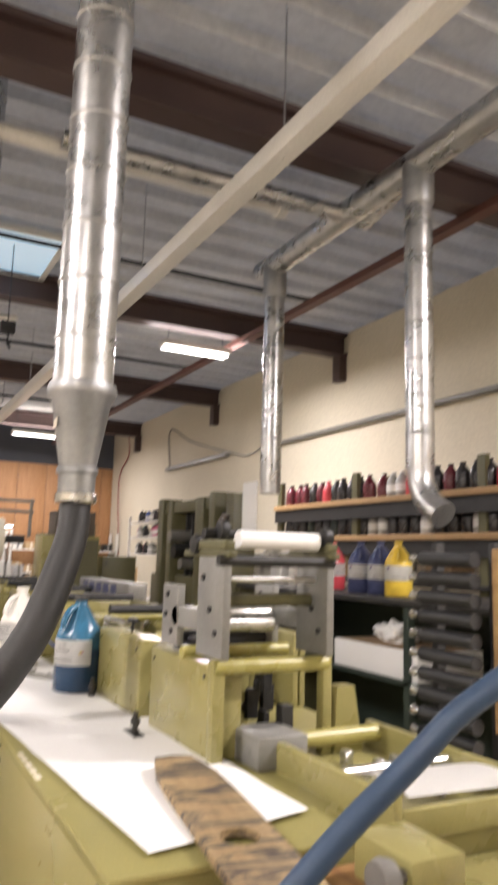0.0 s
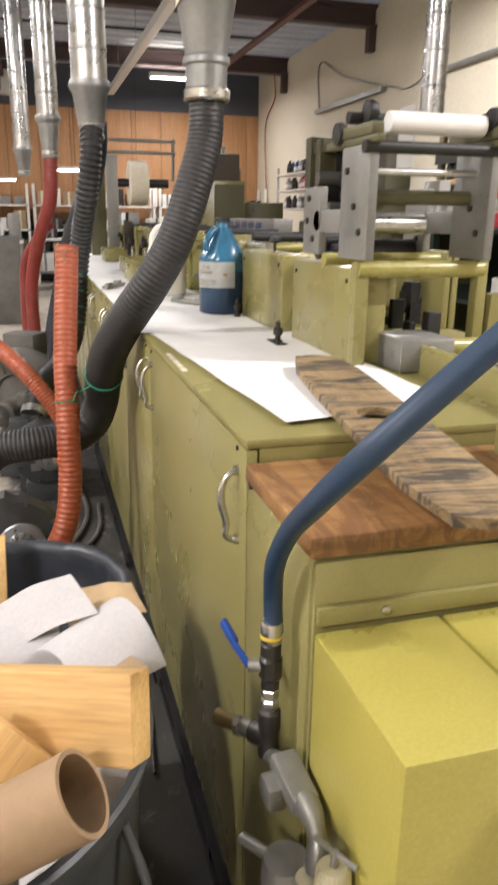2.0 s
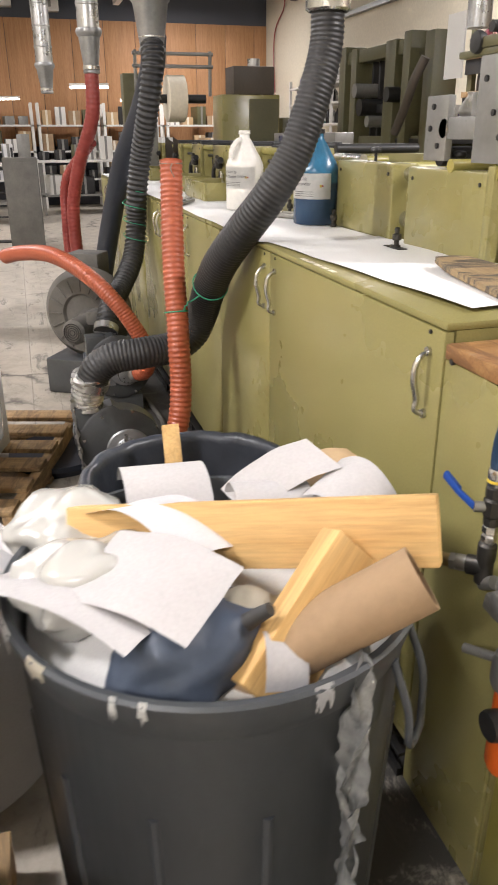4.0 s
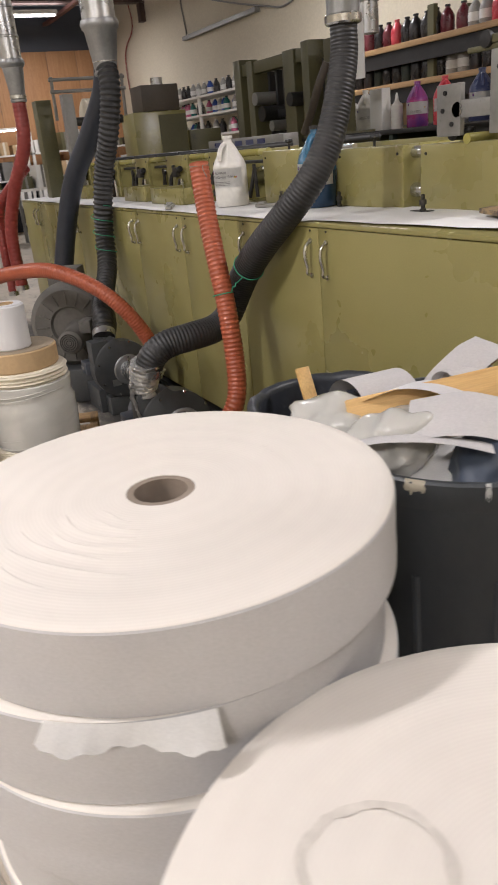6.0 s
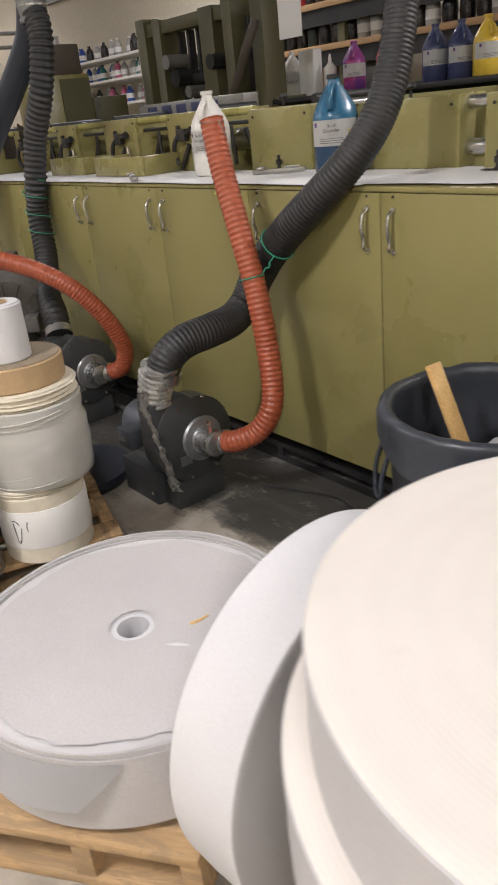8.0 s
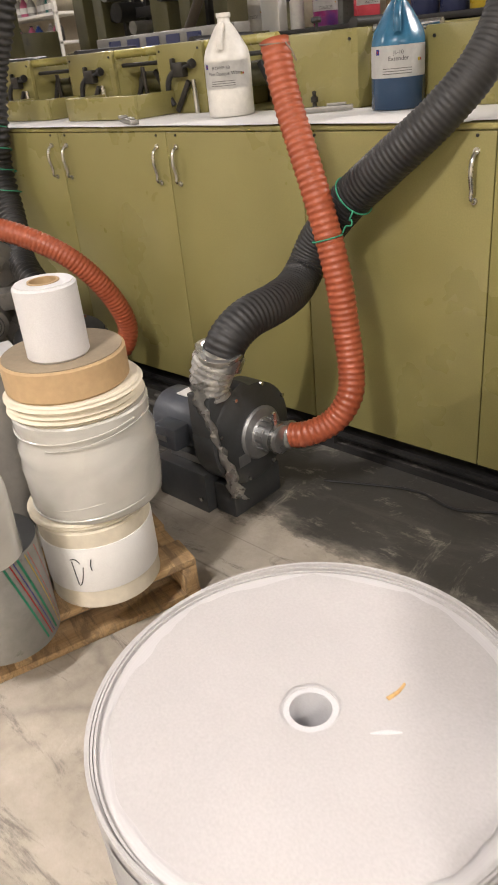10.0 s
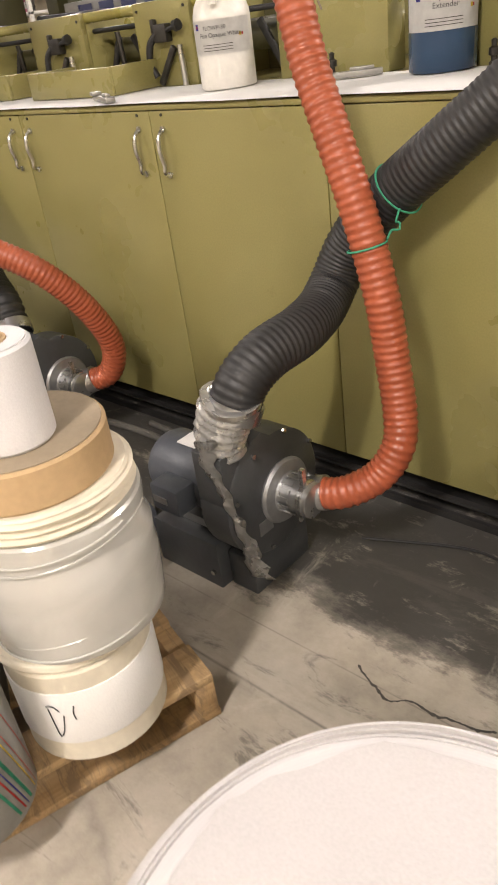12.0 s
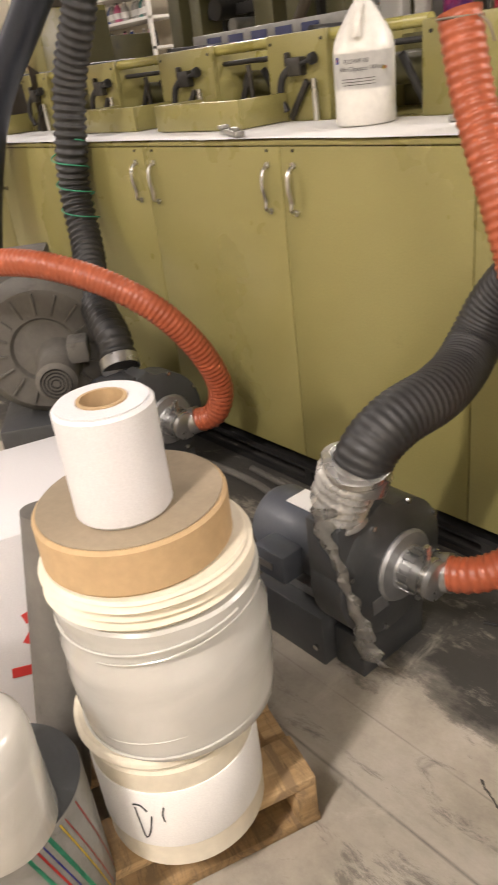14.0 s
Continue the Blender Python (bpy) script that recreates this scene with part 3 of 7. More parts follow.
# conduits on the long wall
bm = bmesh.new()
rod(bm, (-7.4, Y1 - 0.05, 2.95), (-1.0, Y1 - 0.05, 2.97), 0.03, seg=12)
single("wall_pipe", bm, GREY_PLATE, "grey pipe along the cream wall", "pipe")
bm = boxes((-11.45, Y1 - 0.09, 2.94, -8.95, Y1 - 0.004, 3.0))
single("wall_tray", bm, GREY_PLATE, "grey ledge rail fixed to the wall", "rail")
bm = bmesh.new()
sweep(bm, ((-11.4, Y1 - 0.02, 2.97), (-11.45, Y1 - 0.02, 3.7), (-10.4, Y1 - 0.02, 3.35), (-8.8, Y1 - 0.02, 2.98), (-8.2, Y1 - 0.02, 2.9), (-7.4, Y1 - 0.02, 3.1)), 0.012, 6, 0.1)
single("wall_cable", bm, GREY_PLATE, "loose cable looped along the wall", "cable")
bm = bmesh.new()
sweep(bm, ((-13.9, Y1 - 0.03, 4.0), (-13.8, Y1 - 0.03, 3.5), (-14.4, Y1 - 0.03, 3.0), (-14.2, Y1 - 0.03, 1.4)), 0.012, 6, 0.1)
single("wall_cable", bm, RED, "red cable down the wall corner", "cable")


# ---- fume ducts ----
def duct(at, top, flange, end, r, r_end, group, lean=0.0):
    t = thing("exhaust_duct", (at[0], at[1], 0), "vertical spiral galvanised exhaust duct with a reducer", "duct", group)
    t.matrix_world = pose(at[0], at[1], flange) @ Matrix.Rotation(radians(lean), 4, Vector((0.89, -0.45, 0))) @ pose(0, 0, -flange)
    bm = bmesh.new()
    z, prof = flange, []
    while z < top:
        prof += [(r, z), (r, z + 0.145), (r + 0.004, z + 0.150), (r + 0.004, z + 0.156), (r, z + 0.161)]
        z += 0.17
    lathe(bm, prof + [(r, top)], seg=40)
    part("pipe", bm, GALV, t)
    bm = bmesh.new()
    rm = r_end * 1.05
    lathe(bm, [(r + 0.008, flange + 0.02), (r + 0.014, flange), (r + 0.008, flange - 0.02), (r - 0.002, flange - 0.03), (rm, flange - 0.215), (rm + 0.006, flange - 0.222), (rm + 0.006, flange - 0.235), (rm, flange - 0.24), (r_end, end)], seg=40)
    part("reducer", bm, GALV_DULL, t, "dull galvanised reducer cone")
    bm = bmesh.new()
    lathe(bm, [(r_end + 0.003, end + 0.03), (r_end + 0.009, end + 0.025), (r_end + 0.009, end + 0.005), (r_end + 0.003, end)], seg=32)
    part("hose_clamp", bm, STEEL, t)
    return t


d1 = duct((-1.0, 0.17), ZC, 1.905, 1.585, 0.086, 0.05, "press exhaust ducts")
part("tape_label", boxes((-0.011, -0.0735, 1.795, 0.029, -0.0715, 1.82)), CREAM, d1, "small cream tape label")
duct((-2.95, 0.04), ZC, 1.90, 1.72, 0.086, 0.055, "press exhaust ducts")
duct((-4.35, -0.12), ZC, 1.90, 1.68, 0.07, 0.045, "press exhaust ducts")
duct((-6.9, -0.3), ZC, 1.90, 1.68, 0.08, 0.05, "press exhaust ducts")


def hose(name, ctrl, r, ridge, pitch, material, label, seg=20, step=0.004, group="hoses"):
    t = thing(name, ctrl[-1], label, "hose", group)
    inv = t.matrix_world.inverted()
    bm = bmesh.new()
    sweep(bm, ctrl, r, seg, step, True, ridge, pitch)
    bm.transform(inv)
    part("tube", bm, material, t, angle=80)
    a, b = Vector(ctrl[-1]), Vector(ctrl[-2])
    rr = (r(2.0) if callable(r) else r) + ridge
    bm = bmesh.new()
    rod(bm, a, a + (b - a).normalized() * 0.035, rr + 0.003, seg=24)
    bm.transform(inv)
    part("cuff", bm, GALV, t, "bright steel clamp round the hose end")
    return t


hose("black_hose", ((-1.0, 0.17, 1.6), (-0.995, 0.165, 1.5), (-0.983, 0.132, 1.388), (-0.978, 0.078, 1.245), (-0.999, 0.013, 1.131), (-1.067, -0.046, 1.03), (-1.19, -0.085, 0.92), (-1.32, -0.092, 0.815),
     (-1.405, -0.098, 0.72), (-1.435, -0.13, 0.64), (-1.425, -0.20, 0.603), (-1.40, -0.31, 0.598), (-1.41, -0.41, 0.585), (-1.425, -0.47, 0.545), (-1.44, -0.495, 0.48)),
     lambda s: 0.043 + 0.011 * min(1, s * 1.9), 0.0016, 0.0125, BLACK_RUBBER, "black corrugated rubber exhaust hose tied with green string", step=0.003)
hose("orange_hose", ((-1.455, -0.175, 1.212), (-1.42, -0.185, 1.09), (-1.365, -0.198, 0.963), (-1.32, -0.206, 0.855), (-1.285, -0.208, 0.749), (-1.256, -0.212, 0.644), (-1.238, -0.214, 0.53), (-1.214, -0.228, 0.422), (-1.204, -0.252, 0.35), (-1.235, -0.285, 0.283), (-1.295, -0.33, 0.245), (-1.37, -0.35, 0.228)),
     0.0355, 0.0018, 0.0165, ORANGE, "orange ribbed ducting hose with a cut free end", step=0.003)
bm = bmesh.new()
for rr in (0.038,):
    sweep(bm, [(-1.453 + rr * 0.95 * math.cos(a), -0.176 + rr * 0.95 * math.sin(a), 1.205) for a in np.linspace(0, 6.6, 26)], 0.0022, 6, 0.006)
sweep(bm, ((-1.415, -0.18, 1.205), (-1.39, -0.19, 1.19), (-1.385, -0.18, 1.165)), 0.002, 6, 0.006)
single("hose_wire", bm, CORE, "frayed wire end round the cut orange hose", "wire")
hose("orange_hose", ((-3.02, -0.76, 0.715), (-2.86, -0.68, 0.75), (-2.6, -0.56, 0.775), (-2.44, -0.45, 0.735), (-2.31, -0.34, 0.645), (-2.26, -0.24, 0.51), (-2.26, -0.17, 0.36), (-2.29, -0.18, 0.26), (-2.36, -0.23, 0.23)),
     0.036, 0.002, 0.014, ORANGE, "orange ribbed hose looping between two blowers")
hose("black_hose", ((-2.95, 0.04, 1.74), (-2.9, 0.03, 1.6), (-2.93, 0.0, 1.4), (-3.03, -0.03, 1.2), (-3.06, -0.06, 1.0), (-3.08, -0.07, 0.85), (-3.0, -0.11, 0.68), (-2.85, -0.2, 0.56), (-2.72, -0.26, 0.52), (-2.6, -0.3, 0.48), (-2.53, -0.33, 0.4)),
     0.052, 0.005, 0.026, BLACK_RUBBER, "black ribbed rubber hose wound with green string")
hose("black_hose", ((-3.0, 0.06, 1.74), (-3.1, 0.06, 1.6), (-3.36, 0.03, 1.4), (-3.6, -0.05, 1.15), (-3.72, -0.12, 0.85), (-3.75, -0.2, 0.5), (-3.7, -0.25, 0.3)),
     0.062, 0.0, 0.02, BLUE_BLACK, "smooth blue-black rubber exhaust hose", step=0.02)
hose("red_hose", ((-4.35, -0.12, 1.7), (-4.36, -0.14, 1.4), (-4.5, -0.24, 1.1), (-4.6, -0.3, 0.8), (-4.6, -0.3, 0.4)), 0.045, 0.002, 0.03, RED, "red flexible exhaust hose", step=0.008)
hose("red_hose", ((-4.42, -0.15, 1.25), (-4.7, -0.32, 1.0), (-4.72, -0.35, 0.7), (-4.72, -0.35, 0.35)), 0.035, 0.002, 0.03, RED, "red flexible exhaust hose", step=0.008)

# green string ties
bm = bmesh.new()
sweep(bm, [(-1.288 + 0.038 * math.cos(a), -0.093 + 0.058 * math.sin(a), 0.84 - 0.0435 * math.cos(a)) for a in np.linspace(0, 6.4, 30)], 0.0022, 6, 0.008)
sweep(bm, [(-1.29 + 0.039 * math.cos(a), -0.21 + 0.038 * math.sin(a), 0.757 + 0.01 * math.cos(a)) for a in np.linspace(0, 6.4, 26)], 0.0022, 6, 0.008)
sweep(bm, ((-1.262, -0.135, 0.812), (-1.25, -0.168, 0.797), (-1.235, -0.18, 0.80), (-1.232, -0.186, 0.788), (-1.25, -0.185, 0.785), (-1.256, -0.19, 0.77), (-1.268, -0.181, 0.766), (-1.275, -0.2, 0.76), (-1.26, -0.222, 0.757)), 0.0022, 6, 0.006)
single("string_tie", bm, GREEN_STRING, "green string tying the black and orange hoses", "string")
bm = bmesh.new()
sweep(bm, [(-3.06 + 0.02 * (a / 20) + 0.06 * math.cos(a), -0.075 - 0.012 * (a / 20) + 0.06 * math.sin(a), 1.02 - 0.013 * a) for a in np.linspace(0, 22, 110)], 0.0022, 6, 0.012)
single("string_tie", bm, GREEN_STRING, "green string wound round a ribbed hose", "string")

# overhead collector over the benches
col = thing("collector_duct", (0, 2.2, 0), "galvanised collector duct with drops to the benches", "duct")
bm = bmesh.new()
rod(bm, (-3.75, 0, 3.62), (3.5, 0, 3.72), 0.085, seg=32)
part("header", bm, GALV, col)
for x, z0, zt in ((-3.55, 1.9, 3.62), (-1.93, 1.92, 3.65)):
    bm = bmesh.new()
    z, prof = z0, []
    while z < zt - 0.15:
        prof += [(0.075, z), (0.075, z + 0.19), (0.079, z + 0.195), (0.075, z + 0.2)]
        z += 0.2
    lathe(bm, prof + [(0.075, zt)], (x, 0, 0), 32)
    part("drop", bm, GALV, col)
    bm = bmesh.new()
    lathe(bm, [(0.078, zt - 0.26), (0.088, zt - 0.24), (0.088, zt - 0.02), (0.06, zt + 0.06)], (x, 0, 0), 32)
    part("collar", bm, GALV_DULL, col)
bm = bmesh.new()
sweep(bm, ((-1.93, 0, 1.95), (-1.92, 0, 1.85), (-1.86, 0.0, 1.75), (-1.76, 0, 1.68)), 0.07, 24, 0.03)
part("elbow", bm, GALV, col)
bm = bmesh.new()
rod(bm, (-1.95, 0.02, 3.66), (-2.6, 0.1, 3.62), 0.08, seg=28)
rod(bm, (-2.6, 0.1, 3.62), (-2.7, -1.8, 3.66), 0.055, seg=28)
part("branch", bm, GALV, col)

# ---- the press base ----
press = thing("press_cabinet", (0, 0, 0), "long olive green steel press base with cupboard doors", "cabinet")
part("body", boxes((-5.45, 0.02, 0.1, 0.0, 0.9, 0.985)), OLIVE, press)
part("top_plate", boxes((-5.45, 0.0, 0.985, 0.0, 0.9, 1.0), bev=0.004), OLIVE, press)
part("plinth", boxes((-5.4, 0.06, 0, 0.0, 0.86, 0.1)), BLACK_METAL, press, "black recessed plinth")
bm = boxes((-5.4, -0.012, 0.055, 0.0, 0.006, 0.063), (-5.4, -0.012, 0.0, 0.0, 0.0, 0.02))
for i in range(9):
    box(bm, -5.2 + i * 0.62, -0.012, 0.02, -5.17 + i * 0.62, 0.004, 0.055)
part("foot_rail", bm, BLACK_METAL, press, "black iron foot rail")


def pull(parent, x, z, rz=0.0):
    bm = bmesh.new()
    sweep(bm, ((x, 0, z), (x, -0.012, z - 0.003), (x, -0.024, z - 0.02), (x, -0.026, z - 0.05), (x, -0.018, z - 0.085), (x, -0.02, z - 0.105), (x, -0.004, z - 0.115)), lambda s: 0.0042 + 0.002 * math.sin(s * math.pi), 10, 0.006)
    for dz in (0.002, -0.113):
        bm2 = bm
        rod(bm2, (x, 0.002, z + dz), (x, -0.006, z + dz), 0.0085, seg=12)
    part("handle", bm, STEEL, parent, "bright steel pull handle")


# doors, by the seams and the side on which the handle sits
SEAMS = [(-5.45, -4.95, "R"), (-4.95, -4.4, "L"), (-4.4, -3.85, "R"), (-3.85, -3.30, "L"), (-3.30, -2.72, "R"), (-2.72, -2.10, "LR"), (-2.10, -1.53, "L"), (-1.53, -0.95, "RL"), (-0.95, 0.0, "LR")]
for a, b, side in SEAMS:
    bm = boxes((a + 0.0013, -0.0, 0.095, b - 0.0013, 0.018, 0.983), bev=0.0025)
    d = part("door", bm, OLIVE, press)
    for s in side:
        x = a + 0.048 if s == "L" else b - 0.048
        pull(d, x, 0.937)
        bm = bmesh.new()
        rod(bm, (x, 0.001, 0.974), (x, -0.003, 0.974), 0.004, seg=10)
        part("bolt", bm, BLACK_METAL, d)

# worn stencil marks by the front edge of the top
for x, w in ((-0.72, 0.035), (-0.675, 0.03), (-0.632, 0.04), (-0.582, 0.03), (-0.54, 0.035)):
    part("stencil_mark", boxes((x, 0.004, 1.0002, x + w, 0.016, 1.0010)), CREAM, press, "worn pale stencil mark")

# paper laid over the top
bm = sheet(lambda u, v: (-5.4 + u * 4.38, -0.009 + v * 0.374 + 0.0015 * math.sin(u * 60), 1.0025 + 0.002 * abs(math.sin(u * 23 + v * 3))), 60, 8)
single("cover_paper", bm, PAPER, "white paper sheets laid over the press top", "paper", "cover papers")
bm = sheet(lambda u, v: (-1.03 + u * (0.98 - 0.07 * v), 0.012 + 0.065 * u + v * (0.40 - 0.075 * u), 1.004 + 0.0025 * abs(math.sin(u * 9 + v * 2)) + 0.004 * u * u), 40, 12)
single("cover_paper", bm, PAPER, "white paper sheets laid over the press top, smudged", "paper", "cover papers")

# ---- the low end of the press with its wood top and yellow guards ----
end = thing("press_end_unit", (0, 0, 0), "olive end cabinet with a stained wood top", "cabinet")
part("body", boxes((0.004, 0.0, 0.0, 0.268, 0.85, 0.94), bev=0.004), OLIVE, end)
part("top_board", boxes((0.008, -0.004, 0.941, 0.278, 0.5, 0.968), bev=0.004), TOP_WOOD, end, "scuffed stained wooden board")
part("side_panel", boxes((0.2685, 0.004, 0.0, 0.276, 0.85, 0.935), bev=0.002), OLIVE, end)
part("ledge", boxes((0.2765, 0.006, 0.858, 0.286, 0.85, 0.882), bev=0.002), OLIVE, end)
for yb in (0.09, 0.3, 0.52):
    bm = bmesh.new()
    lathe(bm, [(0.006, 0.286), (0.006, 0.289), (0.003, 0.291)], (0, yb, 0.870), 10, "X")
    part("screw", bm, STEEL, end)
bm = bmesh.new()
rod(bm, (0.03, 0.0, 0.942), (0.03, -0.004, 0.942), 0.006, seg=10)
part("bolt", bm, BLACK_METAL, end)
guard = thing("yellow_guard", (0.28, 0.0, 0.0), "bright yellow steel belt guard at the press end", "guard")
part("cover", boxes((0.008, 0.0, 0.0, 0.232, 0.16, 0.855), bev=0.005), YELLOW, guard)
guard2 = thing("yellow_guard", (0.28, 0.163, 0.0), "bright yellow steel belt guard at the press end", "guard")
part("cover", boxes((0.008, 0.0, 0.0, 0.26, 0.45, 0.855), bev=0.005), YELLOW, guard2)
bm = bmesh.new()
lathe(bm, [(0.006, 0.855), (0.006, 0.858), (0.002, 0.86)], (0.13, 0.09, 0), 10)
part("screw", bm, BLACK_METAL, guard2)

# ink-stained plank with a hole
bm = bmesh.new()
W, L, R = 0.064, 0.42, 0.033
outer, inner = [], []
for k in range(64):
    a = 2 * math.pi * k / 64
    c, s = math.cos(a), math.sin(a)
    ex = 4.5
    rr = (abs(c / W) ** ex + abs(s / L) ** ex) ** (-1 / ex)
    outer.append((c * rr, s * rr))
    inner.append((R * c, R * s - 0.02))
rows = [[bm.verts.new((x, y, z)) for x, y in ring] for ring, z in ((inner, 0), (outer, 0), (outer, 0.013), (inner, 0.013))]
for a, b in zip(rows, rows[1:] + rows[:1]):
    for k in range(64):
        bm.faces.new((a[k], a[(k + 1) % 64], b[(k + 1) % 64], b[k]))
plank = single("plank", bm, BURNT, "ink-stained wooden plank with a round hole", "plank")
plank.matrix_world = pose(-0.05, 0.222, 1.008, 0, 1.5, 0) @ pose(0, 0, 0, 0, 0, 82.5)


# ---- paper rolls ----


def paper_roll(at, r, hole, height, side, top, label, group="paper rolls", steps=7, seed=1, tilt=None, name="paper_roll", core=None):
    rnd = random.Random(seed)
    t = thing(name, at, label, "paper roll", group)
    if tilt is not None:
        t.matrix_world = tilt
    bm = bmesh.new()
    prof = [(hole + 0.009, 0.0), (r - 0.003, 0.0), (r, 0.003)]
    prof += [(r + rnd.uniform(-0.0008, 0.0008), height * k / 8) for k in range(1, 8)]
    prof += [(r, height - 0.003), (r - 0.003, height)]
    part("side", lathe(bm, prof + [(hole + 0.009, height)], seg=96, closed=True), side, t)
    bm = bmesh.new()
    prof = [(r - 0.0015, height - 0.0008), (r - 0.0035, height + 0.0007)]
    for k in range(1, steps * 3):
        f = k / (steps * 3)
        prof.append(((r - 0.003) * (1 - f) + (hole + 0.012) * f, height + 0.0018 + rnd.uniform(-0.0009, 0.0009)))
    prof += [(hole + 0.010, height + 0.0014), (hole + 0.0098, height + 0.0004)]
    rings = [(a, b) for a, b in prof]
    rows = []
    for rr, h in rings:
        rows.append([bm.verts.new((rr * math.cos(q), rr * math.sin(q), h)) for q in (2 * math.pi * k / 96 for k in range(96))])
    for a, b in zip(rows, rows[1:]):
        for k in range(96):
            bm.faces.new((a[k], a[(k + 1) % 96], b[(k + 1) % 96], b[k]))
    part("wound_face", bm, top, t, "wound paper edge with faint rings")
    bm = bmesh.new()
    lathe(bm, [(hole, 0.0), (hole + 0.0095, 0.0), (hole + 0.0095, height + 0.0005), (hole, height + 0.0005)], seg=48, closed=True)
    part("core", bm, core or CORE, t, "white paper core" if core else "grey cardboard core")
    return t


for k, (z, h, dx, dy, r) in enumerate(((0.745, 0.105, 0, 0, 0.305), (0.632, 0.112, -0.012, -0.018, 0.309), (0.515, 0.116, 0.006, -0.01, 0.309), (0.395, 0.118, 0, 0.004, 0.307), (0.27, 0.124, -0.006, 0, 0.309), (0.135, 0.134, 0, 0, 0.308))):
    wide = paper_roll((0.335 + dx, -1.105 + dy, z), r, 0.036, h, ROLL_SIDE_SHADED_FACE, ROLL_TOP, "wide white paper roll in a stack of rolls", "stacked paper rolls", seed=k)
    if k == 0:
        # turns pushed up in shallow arcs
        for rr, a0, a1, w in ((0.085, -1.5, -0.75, 0.0014), (0.105, -1.35, -0.55, 0.0022), (0.128, -1.65, -0.6, 0.0028), (0.152, -1.4, -0.45, 0.0026), (0.178, -1.6, -0.7, 0.0024), (0.205, -1.45, -0.5, 0.002), (0.235, -1.7, -0.9, 0.0016)):
            def swell(u, v, rr=rr, a0=a0, a1=a1, w=w, top=h):
                a = a0 + (a1 - a0) * u
                fade = math.sin(math.pi * u) ** 0.7
                q = rr + 0.021 * v + 0.004 * math.sin(5 * u + rr * 40)
                return (q * math.cos(a), q * math.sin(a), top + 0.0022 + 1.5 * w * fade * (1 - v) ** 2 * min(1, v * 9) - 0.0006 * (1 - fade))
            part("raised_turn", sheet(swell, 28, 14), ROLL_TOP, wide, "turns of paper pushed up in an arc", angle=80)
bm = sheet(lambda u, v: (0.335 + (0.314 + v * (0.022 + 0.010 * math.sin(u * 9))) * math.cos(-0.78 + u * 0.56), -1.115 + (0.314 + v * (0.022 + 0.010 * math.sin(u * 9))) * math.sin(-0.78 + u * 0.56), 0.754 - v * (0.010 + 0.014 * u + 0.003 * math.sin(40 * u))), 24, 5, 0.001)
single("torn_paper_end", bm, PAPER, "torn loose paper end on the rolls", "paper")
for k, (z, h) in enumerate(((0.59, 0.11), (0.475, 0.114), (0.355, 0.118), (0.24, 0.114), (0.12, 0.118))):
    paper_roll((0.975, -1.025, z), 0.355, 0.03, h, ROLL_SIDE_SHADED_FACE, ROLL_TOP, "wide white paper roll in a stack of rolls", "stacked paper rolls", seed=k + 10)
bm = bmesh.new()
rows = []
for k in range(49):
    a = 2 * math.pi * k / 48
    rr = 0.062 + 0.006 * noise.noise(Vector((math.cos(a) * 2, math.sin(a) * 2, 5)))
    w = 0.004 + 0.004 * abs(noise.noise(Vector((math.cos(a) * 3, math.sin(a) * 3, 1))))
    rows.append([bm.verts.new((q * math.cos(a), q * math.sin(a), 0.703)) for q in (rr - w, rr + w)])
for ra, rb in zip(rows, rows[1:]):
    bm.faces.new((ra[0], ra[1], rb[1], rb[0]))
single("cup_stain", bm, surf("faint_ring_stain", (0.54, 0.505, 0.45), (0.62, 0.58, 0.52), 0.85, scale=30, bump=0), "faint round stain on the paper roll", "stain", at=(0.83, -1.135, 0))
roll2 = paper_roll((-0.668, -1.108, 0.13), 0.345, 0.034, 0.155, PAPER_COOL, ROLL_TOP_COOL, "wide white paper roll lying on a wooden skid", seed=31, core=PAPER_COOL)
for k in range(4):
    r0, top = 0.3345 + 0.0042 * k, 0.163 + 0.0035 * k - (0.008 if k == 3 else 0)
    bm = bmesh.new()
    rows = []
    for rr, h in ((r0, 0.15), (r0, top), (r0 + 0.0038, top + 0.0005), (r0 + 0.0038, 0.06 - 0.018 * k)):
        rows.append([bm.verts.new(((rr + 0.0016 * math.sin(3 * q + k)) * math.cos(q), (rr + 0.0016 * math.sin(3 * q + k)) * math.sin(q), h + (0.0035 * math.sin(2 * q + k * 1.7) if h > 0.155 else 0))) for q in (2 * math.pi * j / 96 for j in range(96))])
    for ra, rb in zip(rows, rows[1:]):
        for j in range(96):
            bm.faces.new((ra[j], ra[(j + 1) % 96], rb[(j + 1) % 96], rb[j]))
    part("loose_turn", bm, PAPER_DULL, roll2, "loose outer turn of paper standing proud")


def cover(u, v):
    a, q = 2 * math.pi * u, 0.155 + 0.845 * v
    ragged = 0.312 + 0.014 * noise.noise(Vector((math.cos(a) * 2.2, math.sin(a) * 2.2, 1))) + 0.008 * noise.noise(Vector((math.cos(a) * 9, math.sin(a) * 9, 4)))
    x, y = ragged * q * math.cos(a), ragged * q * math.sin(a)
    return (x, y, 0.1592 + 0.0015 * q + 0.007 * max(0, noise.noise(Vector((x * 5, y * 5, 2)))) * q + 0.002 * abs(noise.noise(Vector((x * 16, y * 16, 7)))))


